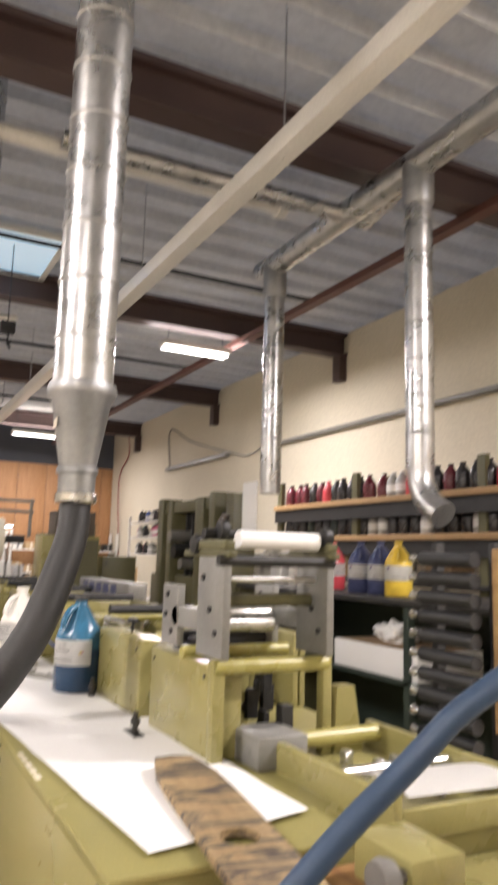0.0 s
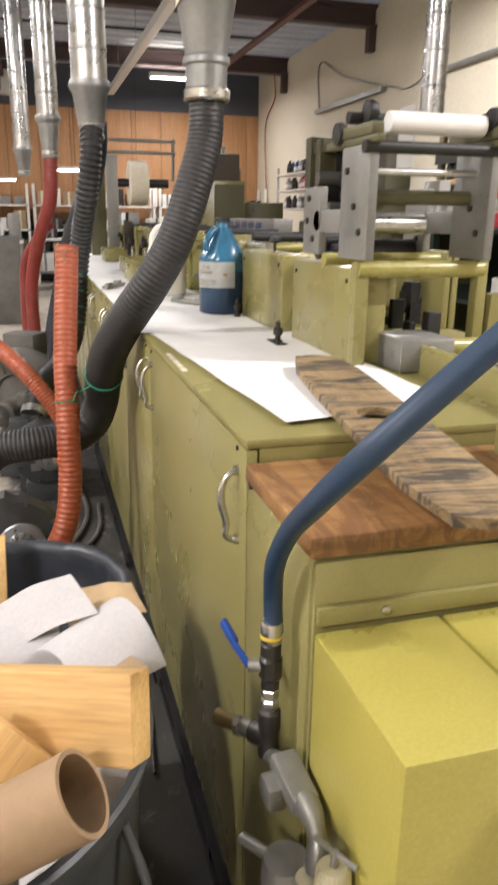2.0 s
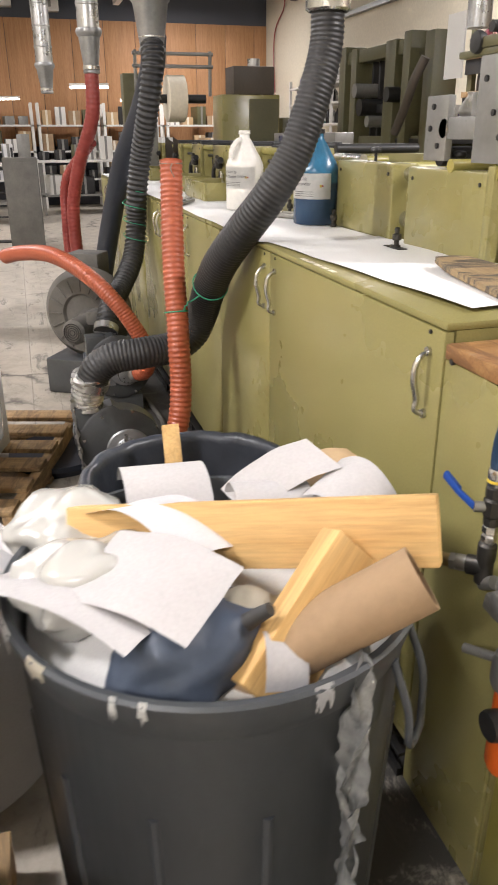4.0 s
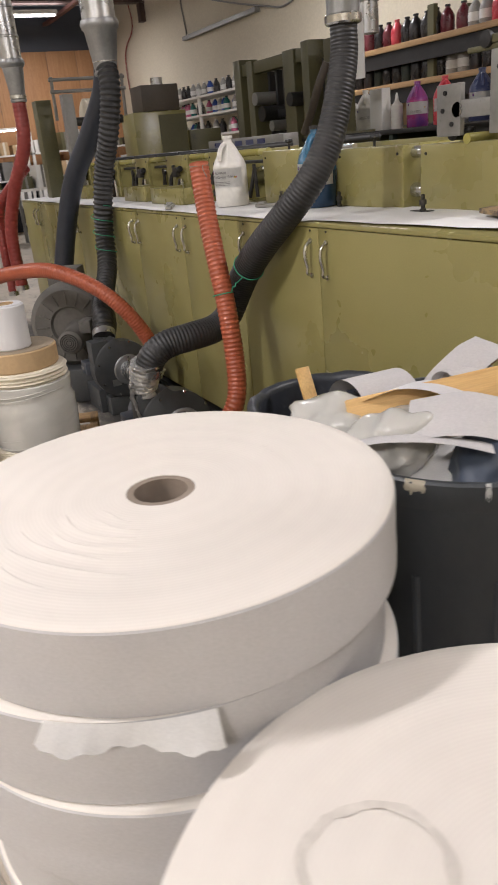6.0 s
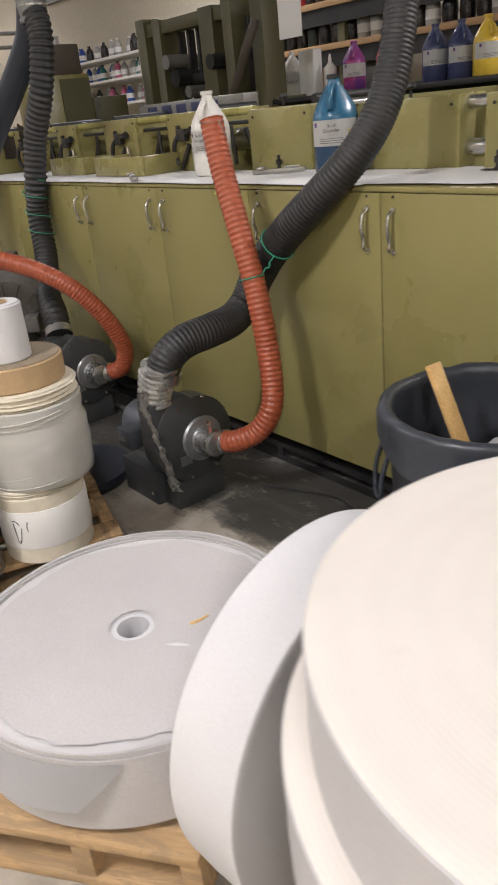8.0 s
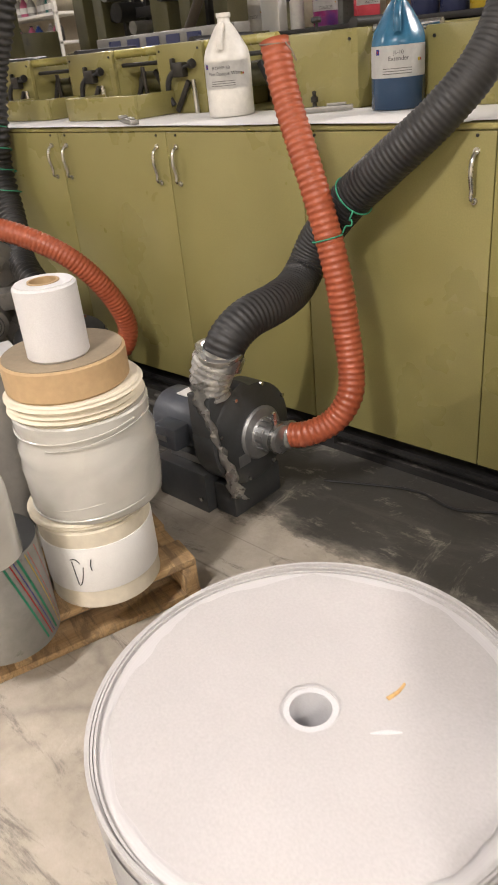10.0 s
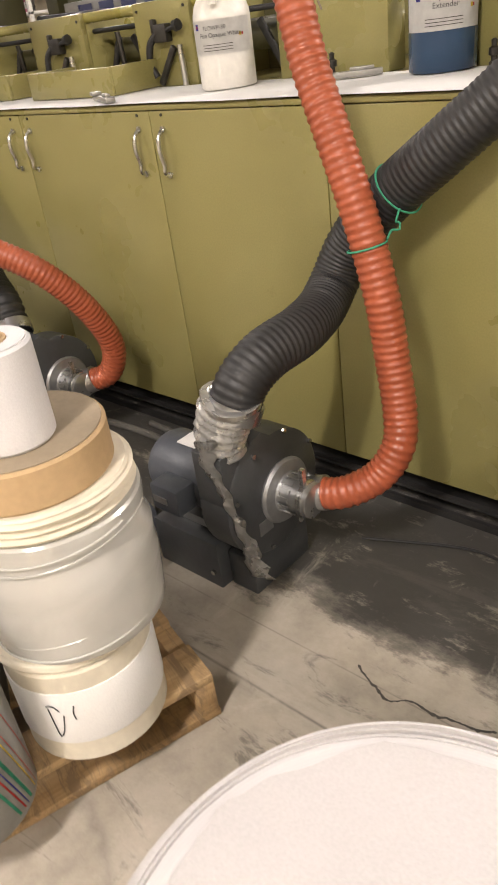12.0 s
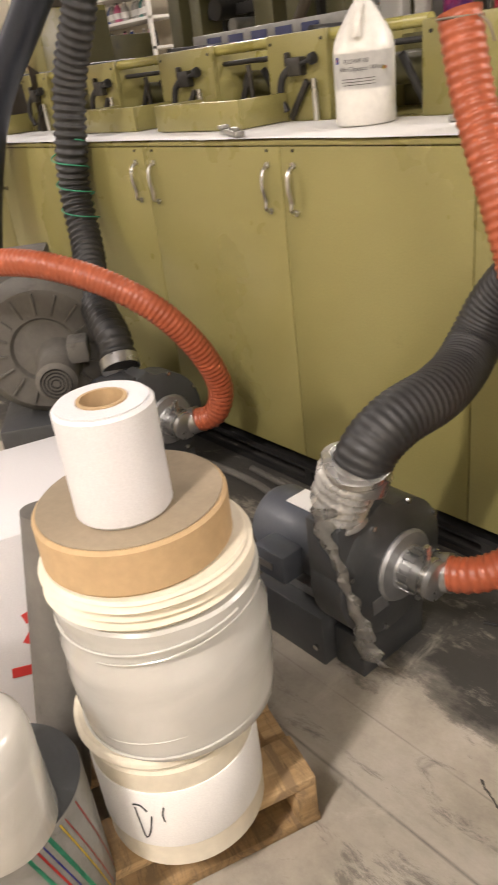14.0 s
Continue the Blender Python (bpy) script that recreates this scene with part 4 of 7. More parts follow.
part("cover_sheet", sheet(cover, 96, 14), PAPER_DULL, roll2, "buckled paper sheet on the roll's end")
bm = sheet(lambda u, v: ((0.354 + 0.028 * math.sin(math.pi * u) * v) * math.cos(-1.8 + 1.2 * u), (0.354 + 0.028 * math.sin(math.pi * u) * v) * math.sin(-1.8 + 1.2 * u), 0.157 - v * (0.045 + 0.055 * u - (0.09 * max(0, u - 0.8) / 0.2))), 30, 6, 0.001)
part("flap", bm, PAPER_COOL, roll2, "loose paper flap on the side")
bm = bmesh.new()
sweep(bm, ((0.097, 0.012, 0.1575), (0.12, 0.033, 0.159), (0.144, 0.051, 0.1575)), lambda s: 0.0045 * math.sin(0.3 + 2.5 * s), 8, 0.006)
part("crease", bm, PAPER_COOL, roll2, "small torn crease")
bm = bmesh.new()
sweep(bm, ((-0.583, -1.022, 0.29), (-0.577, -1.0, 0.291), (-0.578, -0.98, 0.291)), lambda s: 0.004 * (1 - 0.4 * s), 8, 0.01)
single("wood_chip", bm, PINE, "small wood splinter on the paper roll", "splinter")
ax = Vector((0.998, 0.054, 0.032)).normalized()
m = Matrix.Translation((-0.247, -0.985, 0.319)) @ ax.to_track_quat("Z", "Y").to_matrix().to_4x4()
# shade on its end face is put into the colour, darker than other ends
paper_roll((0, 0, 0), 0.318, 0.036, 0.139, PAPER_COOL, ROLL_SIDE_SHADED_FACE, "white paper roll standing on its edge on the floor", seed=44, tilt=m)


def pallet(at, rz, w, d, label, along="X"):
    """Deck boards on stringers; its corner stands at `at`. along: the way the deck boards run."""
    t = thing("pallet", at, label, "pallet", "pallets", rz)
    rnd = random.Random(round(w * 100))
    run, deep = (w, d) if along == "X" else (d, w)

    def slab(name, p0, q0, z0, p1, q1, z1):
        dims = (p0, q0, z0, p1, q1, z1) if along == "X" else (q0, p0, z0, q1, p1, z1)
        part(name, boxes(dims, bev=0.003), PALLET if along == "X" else PALLET_Y, t)

    n = 6
    for k in range(n):
        q = -deep + k * (deep - 0.1) / (n - 1)
        e = rnd.uniform(0, 0.008)
        slab("deck_board", -run + e, q, 0.098, -e, q + 0.098, 0.118)
    for p in (-0.045, -run / 2, -run):
        slab("stringer", p + 0.003, -deep + 0.004, 0.02, p + 0.042, -0.004, 0.0975)
    for q in (-deep, -deep / 2 - 0.05, -0.1):
        slab("bottom_board", -run, q, 0.0, 0, q + 0.095, 0.0195)
    return t


pallet((-1.275, -0.80, 0), -17, 1.0, 0.95, "worn wooden pallet under stacked rolls", "Y")
pallet((-0.554, -0.855, 0), 36, 0.5, 0.5, "small wooden skid under a paper roll")
pallet((0.66, -0.8, 0), 0, 0.66, 0.62, "wooden pallet under the stack of wide rolls")
pallet((1.32, -0.7, 0), 0, 0.7, 0.66, "wooden pallet under the stack of wide rolls")

# the narrow stack beside the blower
SX, SY = -1.42, -0.972


def drum(name, r, z0, z1, material, label, hole=0.0, dx=0.0, dy=0.0, wob=0.0, top=None, seg=64, seed=3):
    rnd = random.Random(seed)
    t = thing(name, (SX + dx, SY + dy, z0), label, "paper roll", "narrow rolls on the pallet")
    h = z1 - z0
    bm = bmesh.new()
    prof = [(max(hole, 0.02), 0.0), (r - 0.004, 0), (r, 0.005)] + [(r + (rnd.uniform(-wob, wob)), h * k / 9) for k in range(1, 9)] + [(r, h - 0.004), (r - 0.004, h), (max(hole, 0.02), h)]
    lathe(bm, prof, seg=seg, closed=True)
    if wob:
        for v in bm.verts:
            a = math.atan2(v.co.y, v.co.x)
            k = 1 + wob * 3 * noise.noise(Vector((math.cos(a) * 2, math.sin(a) * 2, v.co.z * 16 + seed)))
            v.co.x, v.co.y = v.co.x * k, v.co.y * k
    part("body", bm, material, t)
    if top:
        bm = bmesh.new()
        lathe(bm, [(max(hole, 0.02), h + 0.0002), (r - 0.006, h + 0.0002), (r - 0.006, h + 0.002), (max(hole, 0.02), h + 0.002)], seg=seg, closed=True)
        part("wound_face", bm, top, t)
    if hole:
        bm = bmesh.new()
        lathe(bm, [(hole - 0.005, 0.001), (hole - 0.0005, 0.001), (hole - 0.0005, h + 0.004), (hole - 0.005, h + 0.004)], seg=40, closed=True)
        part("core", bm, KRAFT, t, "brown cardboard core")
    return t


base = drum("paper_roll", 0.128, 0.118, 0.325, CREAM, "white paper roll with a scribble, cream ends", wob=0.001, dx=0.01, dy=0.0)
bm = bmesh.new()
lathe(bm, [(0.1293, 0.05), (0.1300, 0.052), (0.1300, 0.165), (0.1293, 0.167)], seg=64)
part("label_band", bm, PAPER, base, "white outer wrap")
bm = bmesh.new()
sweep(bm, [(0.1312 * math.sin(a), -0.1312 * math.cos(a), z) for a, z in ((0.48, 0.135), (0.5, 0.1), (0.53, 0.07), (0.6, 0.085), (0.66, 0.12))], 0.0011, 6, 0.006)
sweep(bm, [(0.1312 * math.sin(a), -0.1312 * math.cos(a), z) for a, z in ((0.46, 0.14), (0.55, 0.142), (0.62, 0.13))], 0.0011, 6, 0.006)
sweep(bm, [(0.1312 * math.sin(a), -0.1312 * math.cos(a), z) for a, z in ((0.82, 0.14), (0.79, 0.125), (0.8, 0.11))], 0.0011, 6, 0.006)
part("scribble", bm, INK, base, "hand-drawn pen scribble")
wrapped = drum("wrapped_roll", 0.146, 0.345, 0.575, WRAP, "paper roll bundled in glossy stretch wrap", wob=0.006, dx=0.012, dy=0.026, seed=5)
for z, a0, ln, w in ((0.205, -2.4, 2.6, 0.0022), (0.19, -1.2, 1.9, 0.0016), (0.15, -2.0, 1.3, 0.0018), (0.115, -0.9, 1.4, 0.0014), (0.08, -2.2, 2.2, 0.002), (0.045, -1.5, 1.6, 0.0016), (0.02, -2.6, 2.8, 0.0024)):
    bm = bmesh.new()
    sweep(bm, [(0.1465 * math.cos(a0 + ln * q), 0.1465 * math.sin(a0 + ln * q), z + 0.012 * math.sin(3 * q + a0)) for q in np.linspace(0, 1, 20)], w, 6, 0.008)
    part("film_fold", bm, WRAP, wrapped, "rolled fold of clear stretch film")
drum("paper_roll", 0.141, 0.575, 0.622, CREAM, "cream paper roll under the wrap's edge", wob=0.006, dx=0.01, dy=0.022, seed=8)
drum("paper_roll", 0.136, 0.325, 0.345, CREAM, "thin cream paper roll under the wrapped bundle", wob=0.003, dx=-0.002, dy=0.004, seed=9)
drum("tape_roll", 0.130, 0.622, 0.690, KRAFT, "brown kraft tape roll", top=KRAFT_EDGE, dx=0.005, dy=0.015)
drum("label_roll", 0.063, 0.692, 0.84, PAPER_COOL, "white label roll with a cardboard core", hole=0.032, top=PAPER_COOL, dx=0.023, dy=-0.003)

# goods further along the same pallet
t = thing("white_box", (-1.78, -1.02, 0.118), "white carton with red splashed print", "box", rz=-17)
part("carton", boxes((-0.2, -0.2, 0, 0.13, 0.16, 0.45), bev=0.004), PAPER_COOL, t)
rnd = random.Random(4)
for k in range(9):
    z, y = 0.10 + 0.028 * k, 0.02 + rnd.uniform(-0.05, 0.11)
    bm = bmesh.new()
    obox(bm, pose(0.1312, y, z + 0.06, rnd.uniform(-50, 50), 0, 0), 0.0012, rnd.uniform(0.03, 0.08), rnd.uniform(0.01, 0.022))
    part("print", bm, INK_RED, t, "red splash print")
bm = bmesh.new()
rod(bm, (-1.575, -1.11, 0.12), (-1.59, -1.005, 0.62), 0.042, seg=40)
single("grey_roll", bm, OLD_GREY, "dark grey film roll leaning on the carton", "roll")
t = thing("foil_roll", (-1.427, -1.232, 0.118), "dark grey foil roll with bright colour stripes", "roll")
bm = bmesh.new()
lathe(bm, [(0.02, 0), (0.108, 0), (0.11, 0.003), (0.11, 0.237), (0.108, 0.24), (0.02, 0.24)], seg=64, closed=True)
part("roll", bm, GREY_PLATE, t)
bm = bmesh.new()
lathe(bm, [(0.02, 0.2402), (0.1085, 0.2402), (0.1085, 0.242), (0.02, 0.242)], seg=64, closed=True)
part("wound_face", bm, BLOWER, t, "dark wound end")
for a, w, mt in ((1.88, 0.0025, INK_YELLOW), (1.97, 0.0015, INK_RED), (1.70, 0.006, GREEN_STRING), (1.52, 0.003, INK_RED), (1.60, 0.002, INK_BLUE), (1.40, 0.005, GREEN_STRING), (2.2, 0.002, INK_RED)):
    bm = sheet(lambda u, v: (0.1106 * math.sin(a + 0.5 * u + w * (v - 0.5) / 0.11), -0.1106 * math.cos(a + 0.5 * u + w * (v - 0.5) / 0.11), 0.235 - 0.22 * u), 10, 1, 0.0004)
    part("stripe", bm, mt, t, "bright printed stripe")
t = thing("wrapped_paper_roll", (-1.368, -1.256, 0.3605), "white paper roll in slack clear film", "paper roll")
bm = bmesh.new()
lathe(bm, [(0.02, 0), (0.070, 0), (0.074, 0.005), (0.073, 0.15), (0.068, 0.17), (0.058, 0.182), (0.03, 0.188), (0.004, 0.189)], seg=48)
for v in bm.verts:
    v.co.x *= 1 + 0.05 * noise.noise(v.co * 22)
    v.co.y *= 1 + 0.05 * noise.noise(v.co * 22 + Vector((4, 0, 0)))
part("roll", bm, WRAP, t, angle=70)


# ---- bins ----
def bin_tub(at, r, h, mat_, label):
    t = thing("waste_bin", at, label, "bin", "bins")
    bm = bmesh.new()
    rb = r * 0.84
    lathe(bm, [(0.001, 0.006), (rb - 0.01, 0.0), (rb, 0.012), (r - 0.012, h - 0.06), (r - 0.008, h - 0.055), (r + 0.004, h - 0.012), (r + 0.006, h - 0.004), (r + 0.002, h), (r - 0.006, h), (r - 0.012, h - 0.012), (r - 0.018, h - 0.06), (rb - 0.006, 0.025), (0.001, 0.02)], seg=72)
    part("tub", bm, mat_, t)
    for s in (-1, 1):
        bm = bmesh.new()
        a = 0.88 if s > 0 else 0.88 + math.pi
        pts = []
        for q, (dr, dz) in ((-0.16, (0.006, -0.05)), (-0.155, (0.03, -0.12)), (-0.14, (0.034, -0.175)), (0.0, (0.036, -0.18)), (0.14, (0.034, -0.175)), (0.155, (0.03, -0.12)), (0.16, (0.006, -0.05))):
            rr = r - 0.014 + dr
            pts.append((rr * math.cos(a + q), rr * math.sin(a + q), h + dz))
        sweep(bm, pts, 0.0055, 10, 0.012)
        part("handle", bm, mat_, t)
    return t


bin1 = bin_tub((0.215, -0.46, 0), 0.275, 0.75, BIN_GREY, "grey plastic waste bin heaped with paper and wood scraps")
for a0, ln, mt, lab in ((-1.35, 0.20, PAPER, "white paint splash"), (-1.02, 0.12, CREAM, "cream paint splash"), (-0.62, 0.03, PAPER, "white paint drip"), (-0.5, 0.035, PAPER, "white paint drip"), (-1.75, 0.3, PAPER_COOL, "white paint smear"), (-2.2, 0.14, PAPER, "white paint splash"), (0.2, 0.08, PAPER_COOL, "white paint smear")):
    def blot(u, v, a0=a0, ln=ln):
        a = a0 + ln * (u - 0.5) * (1 + 0.3 * noise.noise(Vector((v * 4, a0, 0))))
        z = 0.7515 - (0.018 + 0.03 * abs(noise.noise(Vector((u * 5, a0 * 3, 2))))) * v
        r = 0.2775 + 0.0045 * min(1, v * 3) - 0.004 * max(0, v - 0.7)
        return (r * math.cos(a), r * math.sin(a), z)
    part("paint_splash", sheet(blot, 14, 6, -0.0008), mt, bin1, lab)
for a in np.linspace(0, 2 * math.pi, 13)[:-1]:
    bm = bmesh.new()
    rod(bm, (0.2305 * math.cos(a), 0.2305 * math.sin(a), 0.03), (0.2535 * math.cos(a), 0.2535 * math.sin(a), 0.56), 0.008, seg=8)
    part("rib", bm, BIN_GREY, bin1, "moulded upright rib")
bin2 = bin_tub((-0.325, -0.37, 0), 0.228, 0.62, BIN_DARK, "dark plastic waste bin with white paint splashes")


# ---- jugs ----
def jug(at, body, label, words_on=(), rz=0.0, s=1.0, cap=None, group="ink jugs", neck=True):
    t = thing("jug", at, label, "jug", group, rz)
    bm = bmesh.new()
    R, H = 0.076 * s, 0.30 * s
    rows = []
    seg = 40
    for h, r, sq, off in ((0.0, 0.93, 0, 0), (0.012, 1.0, 0, 0), (0.30, 1.0, 0, 0), (0.56, 1.0, 0, 0), (0.60, 0.985, 0.15, 0), (0.66, 0.92, 0.35, 0), (0.74, 0.74, 0.5, 0), (0.82, 0.54, 0.45, 0), (0.88, 0.38, 0.3, 0), (0.91, 0.27, 0.1, 0), (0.955, 0.26, 0, 0)):
        ring = []
        for k in range(seg):
            a = 2 * math.pi * k / seg
            m = 1 - sq * 0.22 * (math.sin(2 * a) ** 2)
            # a pinched waist for the grip
            if 0.64 < h < 0.9 and abs(math.cos(a)) < 0.45:
                m *= 0.86
            ring.append(bm.verts.new((R * r * m * math.cos(a), R * r * m * math.sin(a), H * h)))
        rows.append(ring)
    for a, b in zip(rows, rows[1:]):
        for k in range(seg):
            bm.faces.new((a[k], a[(k + 1) % seg], b[(k + 1) % seg], b[k]))
    bm.faces.new(rows[0][::-1])
    bm.faces.new(rows[-1])
    b = part("body", bm, body, t, angle=60)
    bm = bmesh.new()
    sweep(bm, ((0.0, -R * 0.30, H * 0.885), (0.0, -R * 0.62, H * 0.85), (0.0, -R * 0.93, H * 0.75), (0.0, -R * 0.96, H * 0.66)), 0.011 * s, 10, 0.01)
    part("grip", bm, body, t)
    bm = bmesh.new()
    lathe(bm, [(R * 0.29, H * 0.955), (R * 0.31, H * 0.96), (R * 0.31, H * 0.998), (R * 0.28, H)], seg=24)
    part("cap", bm, cap or body, t)
    bm = sheet(lambda u, v: ((R + 0.0006) * math.sin(-1.35 + 2.7 * u), -(R + 0.0006) * math.cos(-1.35 + 2.7 * u), H * (0.28 + 0.27 * v)), 24, 2, -0.0004)
    lab = part("label", bm, LABEL, t, "white printed label")
    for txt, size, z, mt, turn in words_on:
        part("print", words(txt, size, R, (0, 0, H * z), turn, 0.0014), mt, lab)
    for turn, mt, w in ((-0.78, INK_BLUE, 0.012), (-0.78, INK_RED, 0.005), (0.86, INK_YELLOW, 0.007), (0.95, INK_RED, 0.005)):
        z0 = 0.50 if turn < 0 else 0.42
        bm = sheet(lambda u, v: ((R + 0.0013) * math.sin(turn + (u - 0.5) * w / R), -(R + 0.0013) * math.cos(turn + (u - 0.5) * w / R), H * z0 + (v - 0.5) * w * 1.2), 2, 2, -0.0004)
        part("mark", bm, mt, lab)
    for k in range(3):
        bm = sheet(lambda u, v: ((R + 0.0012) * math.sin(-0.55 + 1.1 * u), -(R + 0.0012) * math.cos(-0.55 + 1.1 * u), H * (0.355 - 0.022 * k) + v * 0.0016), 12, 1, -0.0003)
        part("print", bm, OLD_GREY, lab)
    return t


jug((-2.015, 0.235, 1.006), PLASTIC_WHITE, "white gallon jug of film white ink on the press", (("FLOWP-30", 0.0135, 0.485, INK, -0.05), ("Film Opaque White", 0.0145, 0.43, INK, 0.12)), rz=28)
jug((-1.415, 0.315, 1.006), BLUE_JUG, "blue gallon jug of extender standing on the press", (("JL-10", 0.0135, 0.49, INK, 0.05), ("Extender", 0.0155, 0.44, INK, 0.05)), rz=30, cap=BLACK_METAL)

# ---- print stations on the press ----


def knob(bm, x, y, z, s=1.0):
    rod(bm, (x, y, z), (x, y, z + 0.03 * s), 0.005 * s, seg=10)
    lathe(bm, [(0.004 * s, z + 0.026 * s), (0.015 * s, z + 0.028 * s), (0.018 * s, z + 0.034 * s), (0.016 * s, z + 0.042 * s), (0.006 * s, z + 0.045 * s)], (x, y, 0), 14)


def guard_box(x0, x1, z1, y0=0.367, y1=0.45, label="olive steel guard box bolted on the press top"):
    t = thing("gear_guard", (x0, y0, 1.002), label, "guard", "press gear guards")
    part("cover", boxes((0, 0, 0, x1 - x0, y1 - y0, z1 - 1.002), bev=0.006), OLIVE, t)
    bm = bmesh.new()
    knob(bm, (x1 - x0) * 0.45, (y1 - y0) * 0.6, z1 - 1.002 - 0.002)
    part("knob", bm, BLACK_METAL, t, "black hand knob")
    for dx in (0.03, x1 - x0 - 0.03):
        bm = bmesh.new()
        rod(bm, (dx, 0.001, z1 - 1.03), (dx, -0.003, z1 - 1.03), 0.005, seg=8)
        part("screw", bm, BLACK_METAL, t)
    return t


guard_box(-0.868, -0.484, 1.208)
guard_box(-1.36, -0.955, 1.212)
guard_box(-1.94, -1.59, 1.225)

st = thing("unwind_station", (-0.45, 0.36, 1.002), "grey roller station on the press with a white roll", "press station")
# olive end plates and rails
part("end_plate", boxes((-0.03, 0.0, 0, -0.002, 0.03, 0.22), bev=0.003), OLIVE, st)
part("end_plate", boxes((-0.03, 0.285, 0, 0.0, 0.31, 0.235), bev=0.003), OLIVE, st)
bm = bmesh.new()
vs = [bm.verts.new(p) for p in ((-0.04, 0.318, 0), (0.0, 0.318, 0), (0.0, 0.40, 0), (-0.04, 0.40, 0), (-0.04, 0.325, 0.15), (0.0, 0.325, 0.15), (0.0, 0.375, 0.15), (-0.04, 0.375, 0.15))]
for q in ((3, 2, 1, 0), (4, 5, 6, 7), (0, 1, 5, 4), (1, 2, 6, 5), (2, 3, 7, 6), (3, 0, 4, 7)):
    bm.faces.new([vs[i] for i in q])
part("gusset", bm, OLIVE, st)
for yy in (0.10, 0.2):
    part("cross_plate", boxes((-0.35, yy, 0, -0.30, yy + 0.045, 0.20), bev=0.002), OLIVE, st)
bm = bmesh.new()
rod(bm, (-0.012, 0.005, 0.205), (-0.012, 0.3, 0.205), 0.018, seg=20)
part("tie_roller", bm, GOLD, st, "olive painted tie roller")
bm = bmesh.new()
rod(bm, (-0.2, 0.005, 0.215), (-0.2, 0.3, 0.215), 0.016, seg=20)
part("tie_roller", bm, GOLD, st, "olive painted tie roller")
# grey frames, front and rear
for y0 in (0.0, 0.27):
    bm = boxes((-0.105, y0, 0.225, 0.035, y0 + 0.02, 0.447), bev=0.003)
    part("side_frame", bm, GREY_PLATE, st)
    bm = boxes((-0.33, y0, 0.225, -0.225, y0 + 0.02, 0.375), (-0.225, y0 + 0.002, 0.275, -0.105, y0 + 0.018, 0.325), bev=0.003)
    part("side_arm", bm, GREY_PLATE, st)
    bm = boxes((-0.2, y0, 0.447, 0.06, y0 + 0.02, 0.462), (-0.14, y0 - 0.004, 0.462, 0.045, y0 + 0.022, 0.485), bev=0.003)
    part("bearing_rail", bm, OLIVE_DARK, st, "dark bearing rail")
    for bx_, bz in ((-0.29, 0.35), (-0.26, 0.26), (-0.07, 0.40), (-0.03, 0.33), (-0.3, 0.3), (0.0, 0.28)):
        bm = bmesh.new()
        rod(bm, (bx_, y0 + (0.001 if y0 == 0 else 0.0), bz), (bx_, y0 - 0.005, bz), 0.007, seg=8)
        part("bolt", bm, BLACK_METAL, st)
for (x, z, r, y0, y1, mt, nm, lb) in ((0.01, 0.487, 0.021, 0.045, 0.255, PAPER, "paper_sleeve", "white sleeve on the top roller"), (-0.06, 0.50, 0.012, -0.01, 0.28, BLACK_METAL, "shaft", ""), (-0.02, 0.398, 0.0075, 0.02, 0.27, STEEL, "idler", "polished idler"),
                             (-0.045, 0.35, 0.015, 0.02, 0.27, OLIVE_DARK, "roller", "dark rubber roller"), (-0.05, 0.295, 0.018, 0.02, 0.17, STEEL, "roller", "chrome roller"), (-0.24, 0.30, 0.022, -0.0, 0.27, STEEL, "roller", "chrome roller"), (-0.28, 0.235, 0.024, 0.02, 0.27, BLACK_RUBBER, "roller", "black rubber roller"), (0.03, 0.44, 0.012, -0.012, 0.29, BLACK_METAL, "shaft", "")):
    bm = bmesh.new()
    rod(bm, (x, y0, z), (x, y1, z), r, seg=24)
    part(nm, bm, mt, st, lb)
for (x, y, z) in ((-0.04, 0.03, 0.51), (0.02, 0.275, 0.5), (-0.12, 0.0, 0.475)):
    bm = bmesh.new()
    lathe(bm, [(0.006, y - 0.012), (0.022, y - 0.01), (0.024, y), (0.02, y + 0.01), (0.006, y + 0.012)], (x, 0, z), 16, "Y")
    part("bearing", bm, BLACK_METAL, st, "black bearing block")
# motor and clutter under the rollers
part("gear_case", boxes((-0.06, 0.075, 0.0, 0.075, 0.2, 0.07), bev=0.006), GREY_PLATE, st, "grey gear case")
bm = bmesh.new()
rnd = random.Random(12)
for k in range(16):
    x, y, z = rnd.uniform(-0.28, -0.05), rnd.uniform(0.05, 0.26), rnd.uniform(0.0, 0.16)
    bm = bmesh.new()
    box(bm, x, y, z, x + rnd.uniform(0.015, 0.06), y + rnd.uniform(0.01, 0.04), z + rnd.uniform(0.02, 0.07), 0.002, 1)
    part("link", bm, BLACK_METAL, st, "black linkage block")

# open olive trough at the low end
tr = thing("outfeed_frame", (-0.1, 0.5, 0.985), "olive outfeed frame with a cross roller", "press frame")
part("side_rail", boxes((-0.40, -0.02, 0, 0.12, 0.0, 0.075), bev=0.003), OLIVE, tr)
part("side_rail", boxes((-0.40, 0.3, 0, 0.16, 0.32, 0.075), bev=0.003), OLIVE, tr)
part("cross_rail", boxes((0.10, 0.0, 0.0, 0.12, 0.3, 0.05), bev=0.003), OLIVE, tr)
bm = bmesh.new()
rod(bm, (-0.35, 0, 0.055), (-0.35, 0.3, 0.055), 0.02, seg=20)
part("roller", bm, GOLD, tr, "olive painted roller")
bm = bmesh.new()
rod(bm, (-0.1, 0, 0.05), (-0.1, 0.3, 0.05), 0.014, seg=20)
part("roller", bm, STEEL, tr, "steel roller")
bm = bmesh.new()
rnd = random.Random(5)
